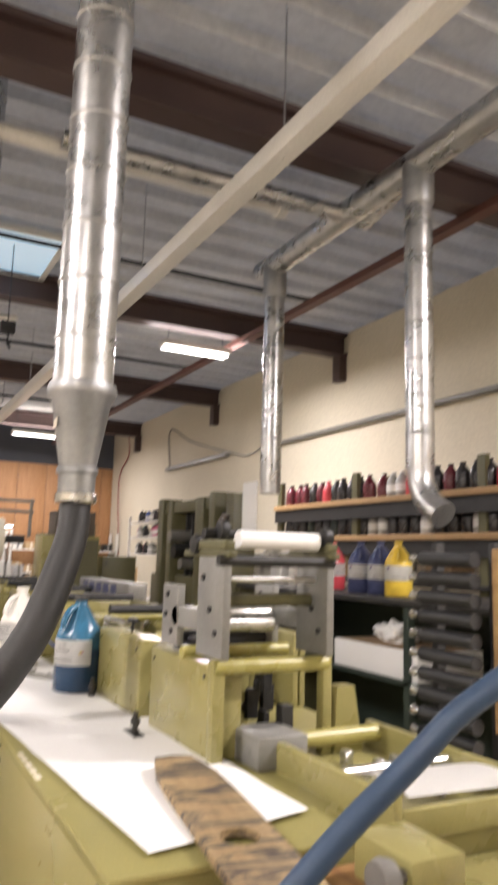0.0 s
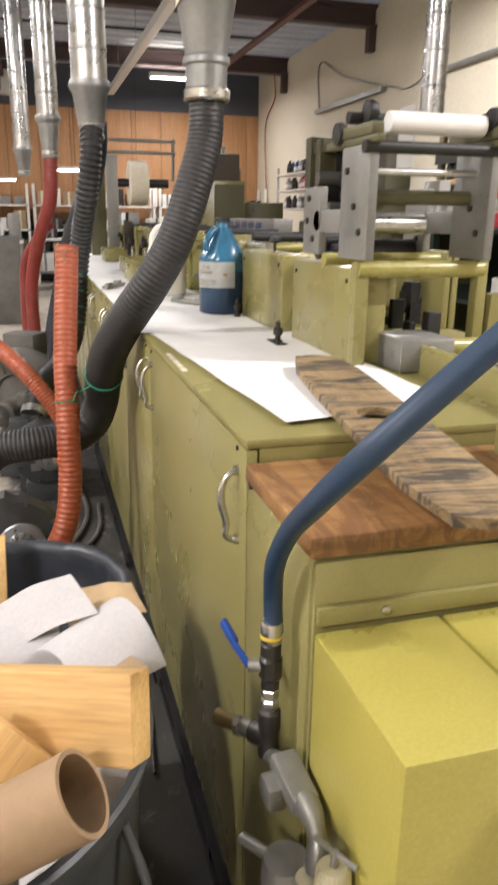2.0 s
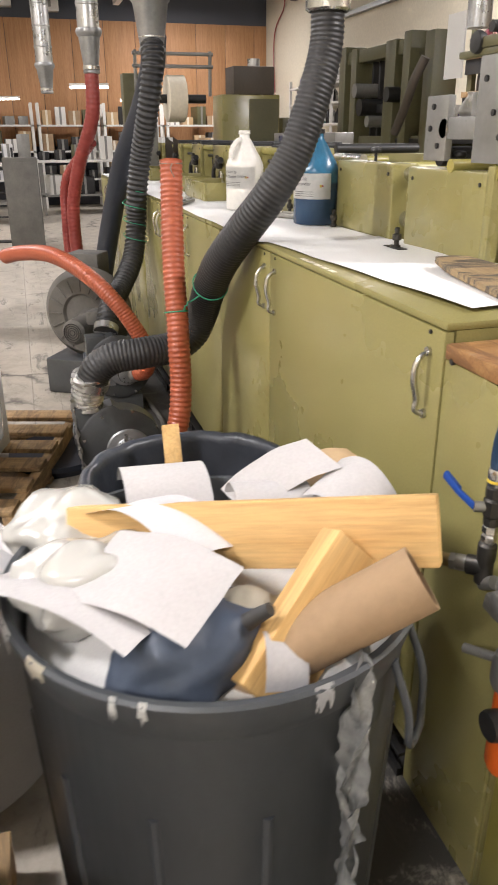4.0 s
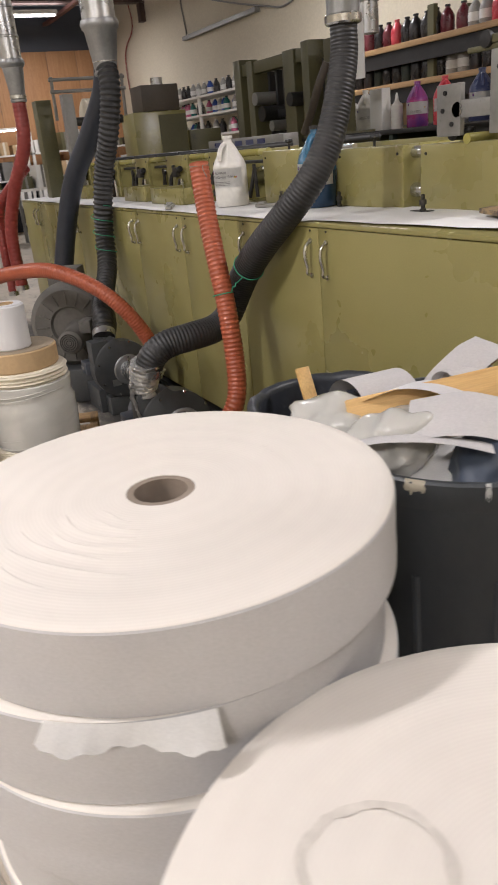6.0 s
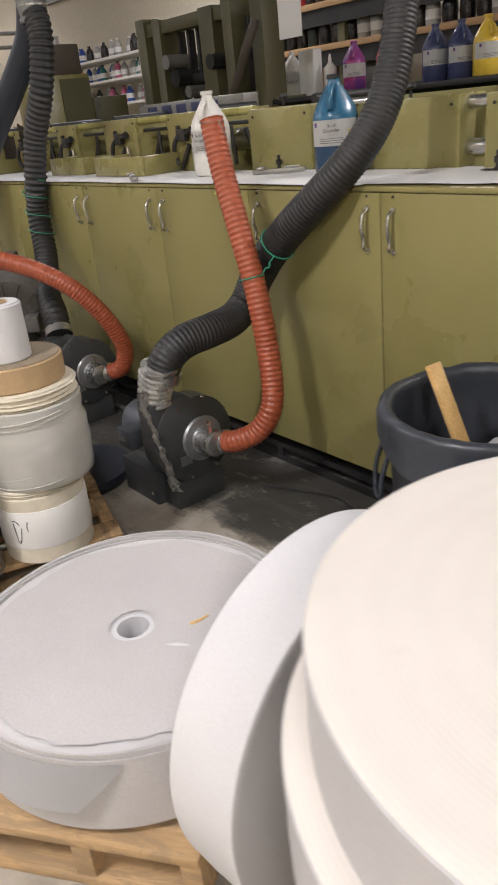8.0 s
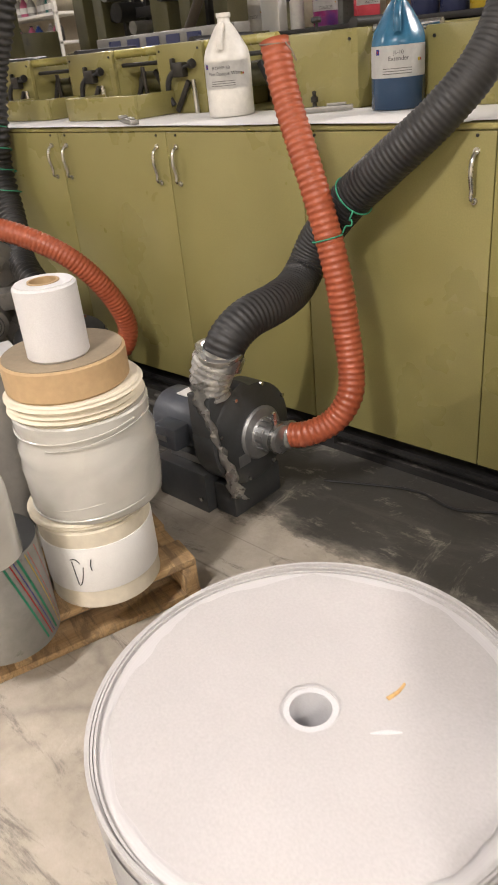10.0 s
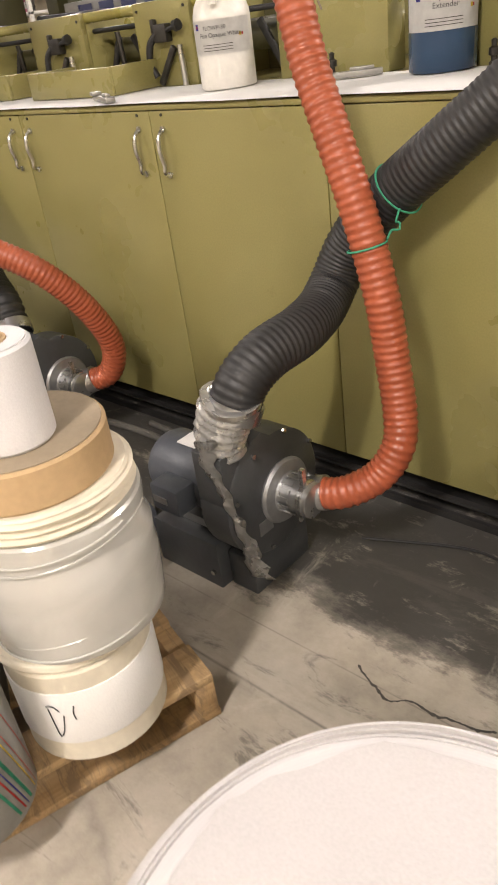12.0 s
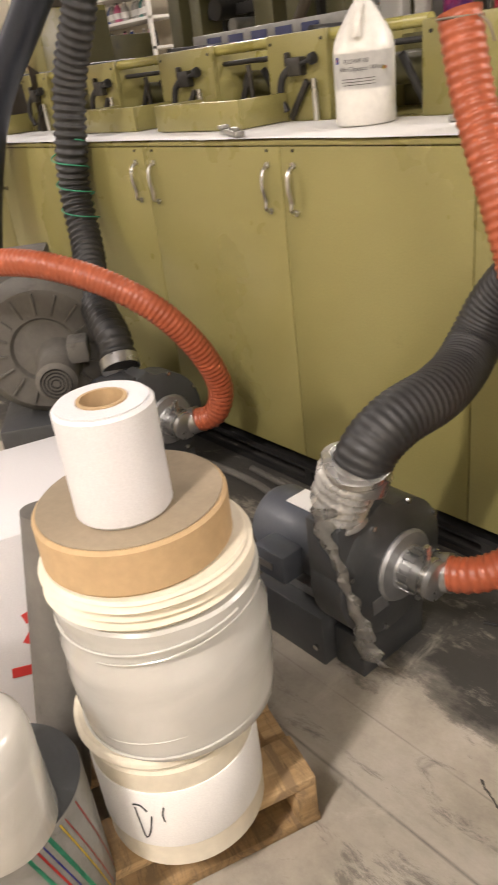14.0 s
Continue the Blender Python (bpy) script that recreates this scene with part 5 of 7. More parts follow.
for k in range(9):
    x, y = rnd.uniform(-0.28, -0.02), rnd.uniform(0.05, 0.24)
    bm = bmesh.new()
    box(bm, x, y, 0.005, x + 0.03, y + 0.02, 0.03 + rnd.uniform(0, 0.02), 0.003, 1)
    part("clip", bm, STEEL, tr, "small steel clamp")
bm = sheet(lambda u, v: (-0.06 + 0.16 * u + 0.02 * v, 0.03 + 0.25 * v, 0.062 + 0.015 * math.sin(u * 3)), 8, 8, 0.001)
part("paper_web", bm, PAPER, tr, "white paper web")
hd = thing("clamp_head", (0.12, 0.42, 0.97), "olive clamp head with a grey hand knob", "clamp")
part("block", boxes((-0.06, -0.05, 0, 0.08, 0.05, 0.07), bev=0.006), OLIVE, hd)
bm = bmesh.new()
lathe(bm, [(0.006, -0.1), (0.026, -0.098), (0.03, -0.085), (0.026, -0.07), (0.01, -0.062), (0.01, -0.045)], (0.06, 0, 0.045), 20, "Y")
part("hand_knob", bm, OLD_GREY, hd, "worn grey hand knob")
bm = bmesh.new()
sweep(bm, ((0.05, -0.08, 0.03), (0.1, -0.09, 0.0), (0.14, -0.03, 0.0), (0.13, 0.06, 0.02)), 0.008, 8, 0.012)
part("cable", bm, BLACK_METAL, hd, "black cable")

# spigot on the cover paper
for x, y in ((-0.776, 0.30), (-1.30, 0.335), (-2.02 + 0.28, 0.335)):
    t = thing("oil_nipple", (x, y, 1.006), "dark brass oil fitting on the press top", "fitting", "oil fittings")
    bm = bmesh.new()
    lathe(bm, [(0.011, 0), (0.011, 0.008), (0.007, 0.01), (0.007, 0.02), (0.012, 0.022), (0.012, 0.036), (0.006, 0.04), (0.007, 0.052), (0.003, 0.055)], seg=12)
    part("fitting", bm, PIPE_IRON, t)
bm = boxes((-0.822, 0.285, 1.0075, -0.735, 0.312, 1.0095))
single("slot_cutout", bm, BLACK_METAL, "dark slot plate round the fitting", "plate")

# trays, clamps and rollers of the further stations
for x0, x1, y0, y1, lb in ((-2.86, -2.43, 0.16, 0.36, "olive sheet metal ink tray on the press"), (-3.42, -3.05, 0.2, 0.4, "olive sheet metal ink tray on the press"), (-4.6, -4.2, 0.2, 0.4, "olive sheet metal ink tray on the press")):
    t = thing("ink_tray", (x0, y0, 1.006), lb, "tray", "ink trays")
    w, d = x1 - x0, y1 - y0
    part("front", boxes((0, 0, 0, w, 0.012, 0.08), bev=0.003), OLIVE, t)
    part("side", boxes((w - 0.012, 0.012, 0, w, d, 0.08), bev=0.003), OLIVE, t)
    part("side", boxes((0, 0.012, 0, 0.012, d, 0.08), bev=0.003), OLIVE, t)
    part("bottom", boxes((0.012, 0.012, 0, w - 0.012, d, 0.006)), OLIVE, t)


def station(x0, x1, x2, label, seed):
    """A front plate from x0 to x1 with its clamp, and the open bay of rollers from there to x2."""
    rnd = random.Random(seed)
    t = thing("print_station", (x0, 0.372, 1.002), label, "press station", "print stations")
    w, g = x1 - x0, x2 - x0
    part("front_plate", boxes((0, 0, 0, w, 0.018, 0.238), bev=0.004), OLIVE, t)
    for dx in (0, w - 0.014):
        part("side_plate", boxes((dx, 0.0185, 0, dx + 0.014, 0.40, 0.232), bev=0.003), OLIVE, t)
    bm = bmesh.new()
    rod(bm, (w - 0.01, 0.03, 0.222), (g + 0.01, 0.03, 0.222), 0.016, seg=18)
    part("rail", bm, GOLD, t, "olive painted rail")
    bm = bmesh.new()
    rod(bm, (w + 0.001, 0.05, 0.180), (g - 0.001, 0.05, 0.180), 0.008, seg=12)
    part("shaft", bm, BLACK_METAL, t, "black control shaft")
    bm = bmesh.new()
    rod(bm, (w + 0.001, 0.16, 0.11), (g - 0.001, 0.16, 0.11), 0.04, seg=20)
    part("ink_roller", bm, OLIVE_DARK, t, "dark ink roller")
    part("back_web", boxes((w + 0.002, 0.34, 0.0, g - 0.002, 0.355, 0.20)), OLIVE_DARK, t)
    for k, (px, ang) in enumerate(((0.3, 28), (0.72, -32))):
        bm = bmesh.new()
        obox(bm, pose(w + (g - w) * px, 0.06 + 0.03 * k, 0.085, 0, ang, 0), 0.022, 0.012, 0.16, 0.003)
        part("lever", bm, BLACK_METAL, t, "black linkage lever")
    bm = bmesh.new()
    rod(bm, (w + (g - w) * 0.55, 0.04, 0.02), (w + (g - w) * 0.5, 0.04, 0.17), 0.009, seg=12)
    part("spring", bm, PIPE_IRON, t)
    cx = w * 0.55
    bm = boxes((cx - 0.028, -0.03, 0.125, cx + 0.03, -0.0005, 0.175), (cx - 0.045, -0.022, 0.150, cx - 0.028, -0.004, 0.19), bev=0.005)
    part("clamp_block", bm, PIPE_IRON, t, "dark iron clamp block")
    bm = bmesh.new()
    sweep(bm, ((cx - 0.02, -0.02, 0.15), (cx - 0.05, -0.028, 0.12), (cx - 0.06, -0.028, 0.07), (cx - 0.045, -0.022, 0.03)), 0.011, 10, 0.008)
    part("clamp_arm", bm, BLACK_METAL, t, "black curved clamp arm")
    bm = bmesh.new()
    obox(bm, pose(cx + 0.005, -0.016, 0.06, 0, 38, 0), 0.02, 0.014, 0.13, 0.004)
    part("strut", bm, PIPE_IRON, t)
    bm = bmesh.new()
    rod(bm, (cx + 0.02, -0.02, 0.155), (cx + 0.075, -0.024, 0.166), 0.007, seg=10)
    rod(bm, (cx + 0.07, -0.024, 0.165), (cx + 0.085, -0.025, 0.168), 0.016, seg=16)
    part("thumb_screw", bm, BLACK_METAL, t)
    bm = bmesh.new()
    rod(bm, (cx + 0.075, -0.018, 0.0), (cx + 0.072, -0.018, 0.115), 0.009, seg=14)
    part("piston", bm, STEEL, t, "steel piston rod")
    bm = bmesh.new()
    knob(bm, w * 0.5, 0.12, 0.20)
    part("knob", bm, BLACK_METAL, t, "black hand knob")
    for dx in (0.02, w - 0.02):
        bm = bmesh.new()
        rod(bm, (dx, 0.001, 0.215), (dx, -0.003, 0.215), 0.0045, seg=8)
        part("screw", bm, BLACK_METAL, t)
    return t


for k, (x0, x1, x2) in enumerate(((-2.52, -2.27, -1.945), (-3.10, -2.79, -2.525), (-3.63, -3.40, -3.105), (-4.22, -3.97, -3.635), (-4.9, -4.62, -4.225))):
    station(x0, x1, x2, "olive print station with rollers and black clamps", k)
for p, q, r in (((-1.59, 0.46, 1.215), (-1.36, 0.46, 1.215), 0.014), ((-1.59, 0.5, 1.12), (-1.36, 0.5, 1.12), 0.03), ((-0.955, 0.42, 1.185), (-0.868, 0.42, 1.185), 0.02), ((-0.955, 0.42, 1.06), (-0.868, 0.42, 1.06), 0.025)):
    bm = bmesh.new()
    rod(bm, p, q, r, seg=20)
    single("link_roller", bm, STEEL, "steel roller between the gear guards", "roller", "link rollers")
# long web rollers and bright rails behind the guards
deck = thing("press_deck", (0, 0.5, 1.0), "steel web rails and chrome rollers behind the guards", "press deck")
for k in range(20):
    x = -5.2 + k * 0.25
    if -1.0 < x < -0.3:
        continue
    bm = bmesh.new()
    rod(bm, (x, 0.0, 0.14 + 0.05 * (k % 3)), (x, 0.34, 0.14 + 0.05 * (k % 3)), 0.018, seg=14)
    part("web_roller", bm, (STEEL, GOLD, BLACK_RUBBER)[k % 3], deck)
for y in (0.36, 0.385):
    part("rear_rail", boxes((-5.3, y, 0.0, -0.95, y + 0.02, 0.22), bev=0.003), OLIVE, deck)
pnl = thing("control_strip", (-3.5, 0.85, 1.24), "grey sloping control strip with blue windows", "panel")
part("body", boxes((0, 0, -0.238, 0.95, 0.06, -0.02), (0, 0.0, -0.02, 0.95, 0.1, 0.06), bev=0.004), GREY_PLATE, pnl)
for k in range(5):
    bm = boxes((0.1 + k * 0.14, -0.003, -0.005, 0.19 + k * 0.14, -0.0005, 0.045))
    part("window", bm, PLASTIC_NAVY, pnl, "dark blue window")
for x, y0 in ((-2.44, 0.09), (-1.74, 0.2)):
    t = thing("ruler_clamp", (x, y0, 1.0065), "grey slotted steel clamp bar on the paper", "clamp", "clamp bars", -28 if x < -2 else 32)
    bm = boxes((0, 0, 0, 0.20, 0.028, 0.014), (0.02, -0.01, 0.014, 0.05, 0.02, 0.024), (0.12, 0.005, 0.014, 0.18, 0.02, 0.022), bev=0.002)
    part("bar", bm, CASTING, t)
bm = bmesh.new()
sweep(bm, ((-2.4, 0.42, 1.04), (-2.33, 0.4, 1.065), (-2.26, 0.41, 1.06), (-2.2, 0.44, 1.03)), 0.004, 8, 0.01)
single("blue_air_line", bm, BLUE_PLASTIC, "thin blue air line on the press", "air line")


# ---- air supply at the press end ----
hose("blue_air_hose", ((0.222, -0.026, 0.82), (0.222, -0.028, 0.87), (0.245, -0.034, 0.925), (0.297, -0.036, 0.988), (0.40, -0.048, 1.062), (0.465, -0.04, 1.12), (0.487, 0.0, 1.17), (0.497, 0.06, 1.225), (0.52, 0.14, 1.30), (0.6, 0.3, 1.5), (0.7, 0.6, 2.2), (0.7, 0.75, ZC)), 0.0120, 0, 0.02, BLUE_HOSE, "thick blue rubber air hose", step=0.012)
air = thing("air_filter_set", (0.225, -0.03, 0.0), "shutoff valve, tee, filter and pressure regulator", "air filter")
bm = bmesh.new()
lathe(bm, [(0.0165, 0.80), (0.018, 0.803), (0.018, 0.825), (0.0165, 0.828)], seg=20)
part("hose_clamp", bm, STEEL, air)
bm = bmesh.new()
lathe(bm, [(0.0175, 0.806), (0.0185, 0.807), (0.0185, 0.811), (0.0175, 0.812)], seg=20)
part("yellow_ring", bm, INK_YELLOW, air, "yellow ring")
bm = bmesh.new()
lathe(bm, [(0.014, 0.80), (0.018, 0.797), (0.018, 0.782), (0.015, 0.78), (0.02, 0.776), (0.02, 0.752), (0.016, 0.748), (0.016, 0.735), (0.013, 0.733)], seg=8)
part("ball_valve", bm, PIPE_IRON, air, "dark iron ball valve")
bm = bmesh.new()
rod(bm, (0, -0.005, 0.765), (-0.012, -0.035, 0.765), 0.009, seg=12)
part("valve_stem", bm, CASTING, air)
bm = bmesh.new()
obox(bm, pose(-0.035, -0.042, 0.772, 0, 18, 20), 0.05, 0.006, 0.012, 0.002)
obox(bm, pose(-0.07, -0.052, 0.787, 0, 25, 20), 0.045, 0.012, 0.014, 0.004)
part("lever", bm, BLUE_PLASTIC, air, "blue plastic lever")
bm = bmesh.new()
lathe(bm, [(0.012, 0.735), (0.0155, 0.732), (0.0155, 0.722), (0.0125, 0.719), (0.0155, 0.716), (0.0155, 0.706), (0.012, 0.702)], seg=6)
part("union", bm, STEEL, air, "bright hex union")
bm = bmesh.new()
lathe(bm, [(0.014, 0.705), (0.019, 0.70), (0.019, 0.675), (0.017, 0.67), (0.017, 0.65), (0.019, 0.645), (0.019, 0.634), (0.013, 0.63)], seg=16)
rod(bm, (0, 0, 0.66), (-0.03, -0.02, 0.655), 0.017, seg=16)
part("tee", bm, PIPE_IRON, air, "dark iron tee")
bm = bmesh.new()
rod(bm, (-0.03, -0.02, 0.655), (-0.05, -0.033, 0.652), 0.014, seg=12)
rod(bm, (-0.05, -0.033, 0.652), (-0.06, -0.04, 0.65), 0.016, 0.016, seg=6)
part("nipple", bm, CASTING, air)
bm = bmesh.new()
rod(bm, (-0.06, -0.04, 0.65), (-0.1, -0.066, 0.645), 0.011, 0.013, seg=12)
part("nozzle", bm, BRASS, air, "tarnished brass coupling")
bm = bmesh.new()
rod(bm, (0, 0, 0.64), (0.03, 0, 0.66), 0.011, seg=12)
obox(bm, pose(0.085, 0.004, 0.672, 0, 8, 4), 0.075, 0.034, 0.026, 0.005)
obox(bm, pose(0.075, -0.02, 0.655, 0, 8, 4), 0.03, 0.02, 0.034, 0.005)
obox(bm, pose(0.06, -0.012, 0.64, 0, 8, 4), 0.04, 0.026, 0.03, 0.005)
part("slide_valve", bm, CASTING, air, "pale cast zinc slide valve")
bm = bmesh.new()
sweep(bm, ((0.115, 0.006, 0.672), (0.145, 0.006, 0.673), (0.166, 0.004, 0.66), (0.172, 0.002, 0.63)), lambda s: 0.0125 + 0.0025 * math.sin(s * 9), 14, 0.006)
part("elbow", bm, CASTING, air, "pale cast elbow")
bm = bmesh.new()
lathe(bm, [(0.015, 0.615), (0.027, 0.612), (0.030, 0.60), (0.030, 0.565), (0.027, 0.556), (0.015, 0.552)], (0.105, -0.012, 0), 22)
obox(bm, pose(0.135, -0.008, 0.59, 0, 20, 8), 0.075, 0.03, 0.026, 0.006)
rod(bm, (0.08, -0.02, 0.59), (0.03, -0.045, 0.578), 0.008, seg=10)
part("bowl_head", bm, CASTING, air, "pale cast filter head")
bm = bmesh.new()
lathe(bm, [(0.012, 0.553), (0.029, 0.551), (0.03, 0.54), (0.03, 0.42), (0.024, 0.405), (0.01, 0.40)], (0.115, -0.008, 0), 26)
part("bowl", bm, FILTER_ORANGE, air, "orange filter bowl")
bm = bmesh.new()
lathe(bm, [(0.008, -0.062), (0.022, -0.061), (0.024, -0.055), (0.022, -0.038), (0.012, -0.03)], (0.13, 0, 0.515), 24, "Y")
part("gauge", bm, BLACK_METAL, air, "small black gauge")
bm = bmesh.new()
lathe(bm, [(0.014, 0.575), (0.022, 0.58), (0.024, 0.60), (0.022, 0.615), (0.016, 0.62)], (0.205, 0.006, 0), 22)
rod(bm, (0.14, 0.0, 0.59), (0.2, 0.006, 0.595), 0.012, seg=12)
part("regulator_body", bm, REGULATOR, air, "cream regulator body")
bm = bmesh.new()
ring = []
for z, rr in ((0.62, 0.0165), (0.622, 0.0185), (0.64, 0.019), (0.664, 0.018), (0.669, 0.014)):
    ring.append([bm.verts.new((0.205 + (rr + (0.0008 if k % 2 else 0)) * math.cos(k * math.pi / 24), 0.006 + (rr + (0.0008 if k % 2 else 0)) * math.sin(k * math.pi / 24), z)) for k in range(48)])
for ra, rb in zip(ring, ring[1:]):
    for k in range(48):
        bm.faces.new((ra[k], ra[(k + 1) % 48], rb[(k + 1) % 48], rb[k]))
bm.faces.new(ring[-1])
part("regulator_knob", bm, REGULATOR, air, "fluted cream regulator knob")
bm = bmesh.new()
rod(bm, (0.205, 0.006, 0.668), (0.205, 0.006, 0.688), 0.0045, seg=10)
rod(bm, (0.18, -0.006, 0.684), (0.23, 0.02, 0.686), 0.0032, seg=8)
part("tee_screw", bm, CASTING, air, "steel tee-handled screw")
bm = bmesh.new()
rod(bm, (0.215, 0.0, 0.59), (0.245, 0.0, 0.57), 0.011, seg=6)
part("union_nut", bm, STEEL, air)
bm = bmesh.new()
lathe(bm, [(0.014, 0.50), (0.024, 0.505), (0.025, 0.56), (0.022, 0.575), (0.014, 0.58)], (0.262, -0.004, 0), 22)
part("lubricator_body", bm, REGULATOR, air, "cream lubricator body")
bm = bmesh.new()
lathe(bm, [(0.008, 0.581), (0.014, 0.5815), (0.014, 0.588), (0.008, 0.59)], (0.262, -0.004, 0), 16)
part("red_dial", bm, INK_RED, air, "red dial mark")
bm = bmesh.new()
sweep(bm, ((0.262, -0.004, 0.50), (0.262, 0.0, 0.35), (0.2, 0.0, 0.15), (0.1, 0.01, 0.012)), 0.012, 10, 0.02)
part("outlet_hose", bm, BLACK_RUBBER, air)
for ob in air.children:
    if ob.name.split(".")[0] in ("hose_clamp", "yellow_ring", "ball_valve", "valve_stem", "lever", "union", "tee", "nipple", "nozzle"):
        ob.data.transform(Matrix.Translation((0, 0, 0.01)) @ Matrix.Diagonal((0.76, 0.76, 1, 1)))
    if ob.name.split(".")[0] in ("bowl_head", "bowl", "gauge"):
        ob.data.transform(Matrix.Translation((0.008, 0, -0.022)))


# ---- blowers ----
def blower(x, y, z, label, s=1.0, clamp=True):
    t = thing("blower", (x, y, 0), label, "blower", "blowers")
    # scroll housing with its flat side towards the inlet hose
    bm = bmesh.new()
    R = 0.165 * s
    pts = []
    for k in range(40):
        a = 2 * math.pi * k / 40
        rr = R * (0.86 + 0.14 * (k / 40))
        pts.append((rr * math.sin(a), rr * math.cos(a)))
    rows = [[bm.verts.new((dx, p[0] * f, z + p[1] * f)) for p in pts] for dx, f in ((-0.05, 0.95), (-0.045, 1.0), (0.035, 1.0), (0.04, 0.95))]
    for a, b in zip(rows, rows[1:]):
        for k in range(40):
            bm.faces.new((a[k], a[(k + 1) % 40], b[(k + 1) % 40], b[k]))
    bm.faces.new(rows[0][::-1])
    bm.faces.new(rows[-1])
    part("scroll", bm, BLOWER, t)
    part("outlet", boxes((-0.05, -0.155 * s, z, 0.035, -0.065 * s, z + 0.16 * s), bev=0.004), BLOWER, t)
    for k in range(8):
        a = 2 * math.pi * k / 8 + 0.3
        bm = bmesh.new()
        rod(bm, (0.039, 0.14 * s * math.sin(a), z + 0.14 * s * math.cos(a)), (0.046, 0.14 * s * math.sin(a), z + 0.14 * s * math.cos(a)), 0.006, seg=6)
        part("bolt", bm, STEEL, t)
    bm = bmesh.new()
    lathe(bm, [(0.078 * s, 0.04), (0.08 * s, 0.045), (0.075 * s, 0.052), (0.05 * s, 0.056), (0.046 * s, 0.062)], (0, 0.02, z - 0.01), 28, "X")
    part("inlet_ring", bm, GALV_DULL, t, "galvanised inlet ring")
    for k in range(14):
        a = 2 * math.pi * k / 14
        bm = bmesh.new()
        obox(bm, Matrix.Translation((0.072, 0.02 + 0.046 * math.sin(a), z - 0.01 + 0.046 * math.cos(a))) @ pose(0, 0, 0, -math.degrees(a), 0, 0), 0.03, 0.012, 0.003)
        part("tab", bm, GALV, t, "bent sheet metal tab")
    bm = bmesh.new()
    lathe(bm, [(0.038, 0.06), (0.041, 0.062), (0.041, 0.13), (0.038, 0.132)], (0, 0.02, z - 0.01), 28, "X")
    part("spigot", bm, GALV, t, "galvanised spigot")
    bm = bmesh.new()
    lathe(bm, [(0.0405, 0.105), (0.044, 0.106), (0.044, 0.118), (0.0405, 0.119)], (0, 0.02, z - 0.01), 28, "X")
    box(bm, 0.107, 0.0, z + 0.03, 0.117, 0.012, z + 0.075)
    part("hose_clamp", bm, STEEL, t)
    # motor
    bm = bmesh.new()
    lathe(bm, [(0.03, -0.30), (0.075, -0.295), (0.085, -0.275), (0.085, -0.09), (0.075, -0.075), (0.07, -0.05)], (0, -0.02, z - 0.01), 32, "X")
    part("motor", bm, MOTOR, t, "blue-grey electric motor")
    part("nameplate", boxes((-0.22, -0.05, z + 0.0745, -0.12, 0.01, z + 0.0775)), PAPER, t, "pale motor nameplate")
    part("terminal_box", boxes((-0.215, -0.16, z - 0.045, -0.125, -0.10, z + 0.025), bev=0.006), MOTOR, t)
    part("plate", boxes((-0.205, -0.1625, z - 0.02, -0.16, -0.1605, z - 0.002)), GALV_DULL, t)
    part("pedestal", boxes((-0.27, -0.13, 0, -0.055, 0.10, z - 0.115), bev=0.004), BLOWER, t)
    part("motor_foot", boxes((-0.24, -0.09, z - 0.113, -0.10, 0.06, z - 0.09)), GALV_DULL, t)
    part("side_foot", boxes((-0.05, -0.1, 0.0, 0.03, 0.1, 0.1), bev=0.004), BLOWER, t)
    part("sticker", boxes((0.0405, -0.075, z - 0.085, 0.042, -0.03, z - 0.05)), GALV_DULL, t, "small grey sticker")
    bm = bmesh.new()
    rod(bm, (-0.075, -0.13, 0.045), (-0.075, -0.137, 0.045), 0.007, seg=6)
    part("foot_bolt", bm, STEEL, t)
    return t


b1 = blower(-1.47, -0.40, 0.245, "dark grey centrifugal blower with taped outlet")
bm = bmesh.new()
sweep(bm, ((-1.478, -0.505, 0.39), (-1.472, -0.506, 0.43), (-1.46, -0.502, 0.47), (-1.44, -0.495, 0.515)), lambda s: 0.050 + 0.012 * s + 0.003 * math.sin(s * 40), 24, 0.006)
for v in bm.verts:
    v.co += Vector((1, 1, 1)) * 0.004 * noise.noise(v.co * 55)
single("duct_tape_wrap", bm, FOIL, "crinkled silver duct tape round the hose joint", "tape", angle=70)
bm = bmesh.new()
lathe(bm, [(0.056, 0.0), (0.062, 0.003), (0.062, 0.014), (0.056, 0.017)], seg=28)
single("hose_clamp", bm, STEEL, "steel band clamp on the black hose", "clamp").matrix_world = pose(-1.436, -0.494, 0.512, 8, 12, 0)
tail, _ = spline(((-1.462, -0.556, 0.45), (-1.468, -0.556, 0.39), (-1.442, -0.552, 0.335), (-1.42, -0.547, 0.262), (-1.397, -0.54, 0.195), (-1.393, -0.538, 0.145), (-1.375, -0.532, 0.112)), 0.008)
bm = bmesh.new()
edge = []
for k, p in enumerate(tail):
    q = k / (len(tail) - 1)
    w = 0.032 * (1 - 0.55 * math.sin(math.pi * min(1, q * 1.1))) * (1 + 0.25 * math.sin(k * 1.3))
    edge.append([bm.verts.new(p + Vector((w * j, -0.010 * math.cos(j * 1.4) + 0.004 * math.sin(k * 0.9 + j * 4), 0.3 * w * j))) for j in (-1, -0.5, 0, 0.5, 1)])
for ra, rb in zip(edge, edge[1:]):
    for j in range(4):
        bm.faces.new((ra[j], ra[j + 1], rb[j + 1], rb[j]))
bmesh.ops.solidify(bm, geom=bm.faces[:], thickness=0.003)
for v in bm.verts:
    v.co += Vector((1, 1, 0.3)) * 0.005 * noise.noise(v.co * 45)
single("loose_tape", bm, FOIL, "crumpled loose end of silver tape", "tape", angle=70)

b2 = blower(-2.46, -0.28, 0.245, "dark grey centrifugal blower beside the press")
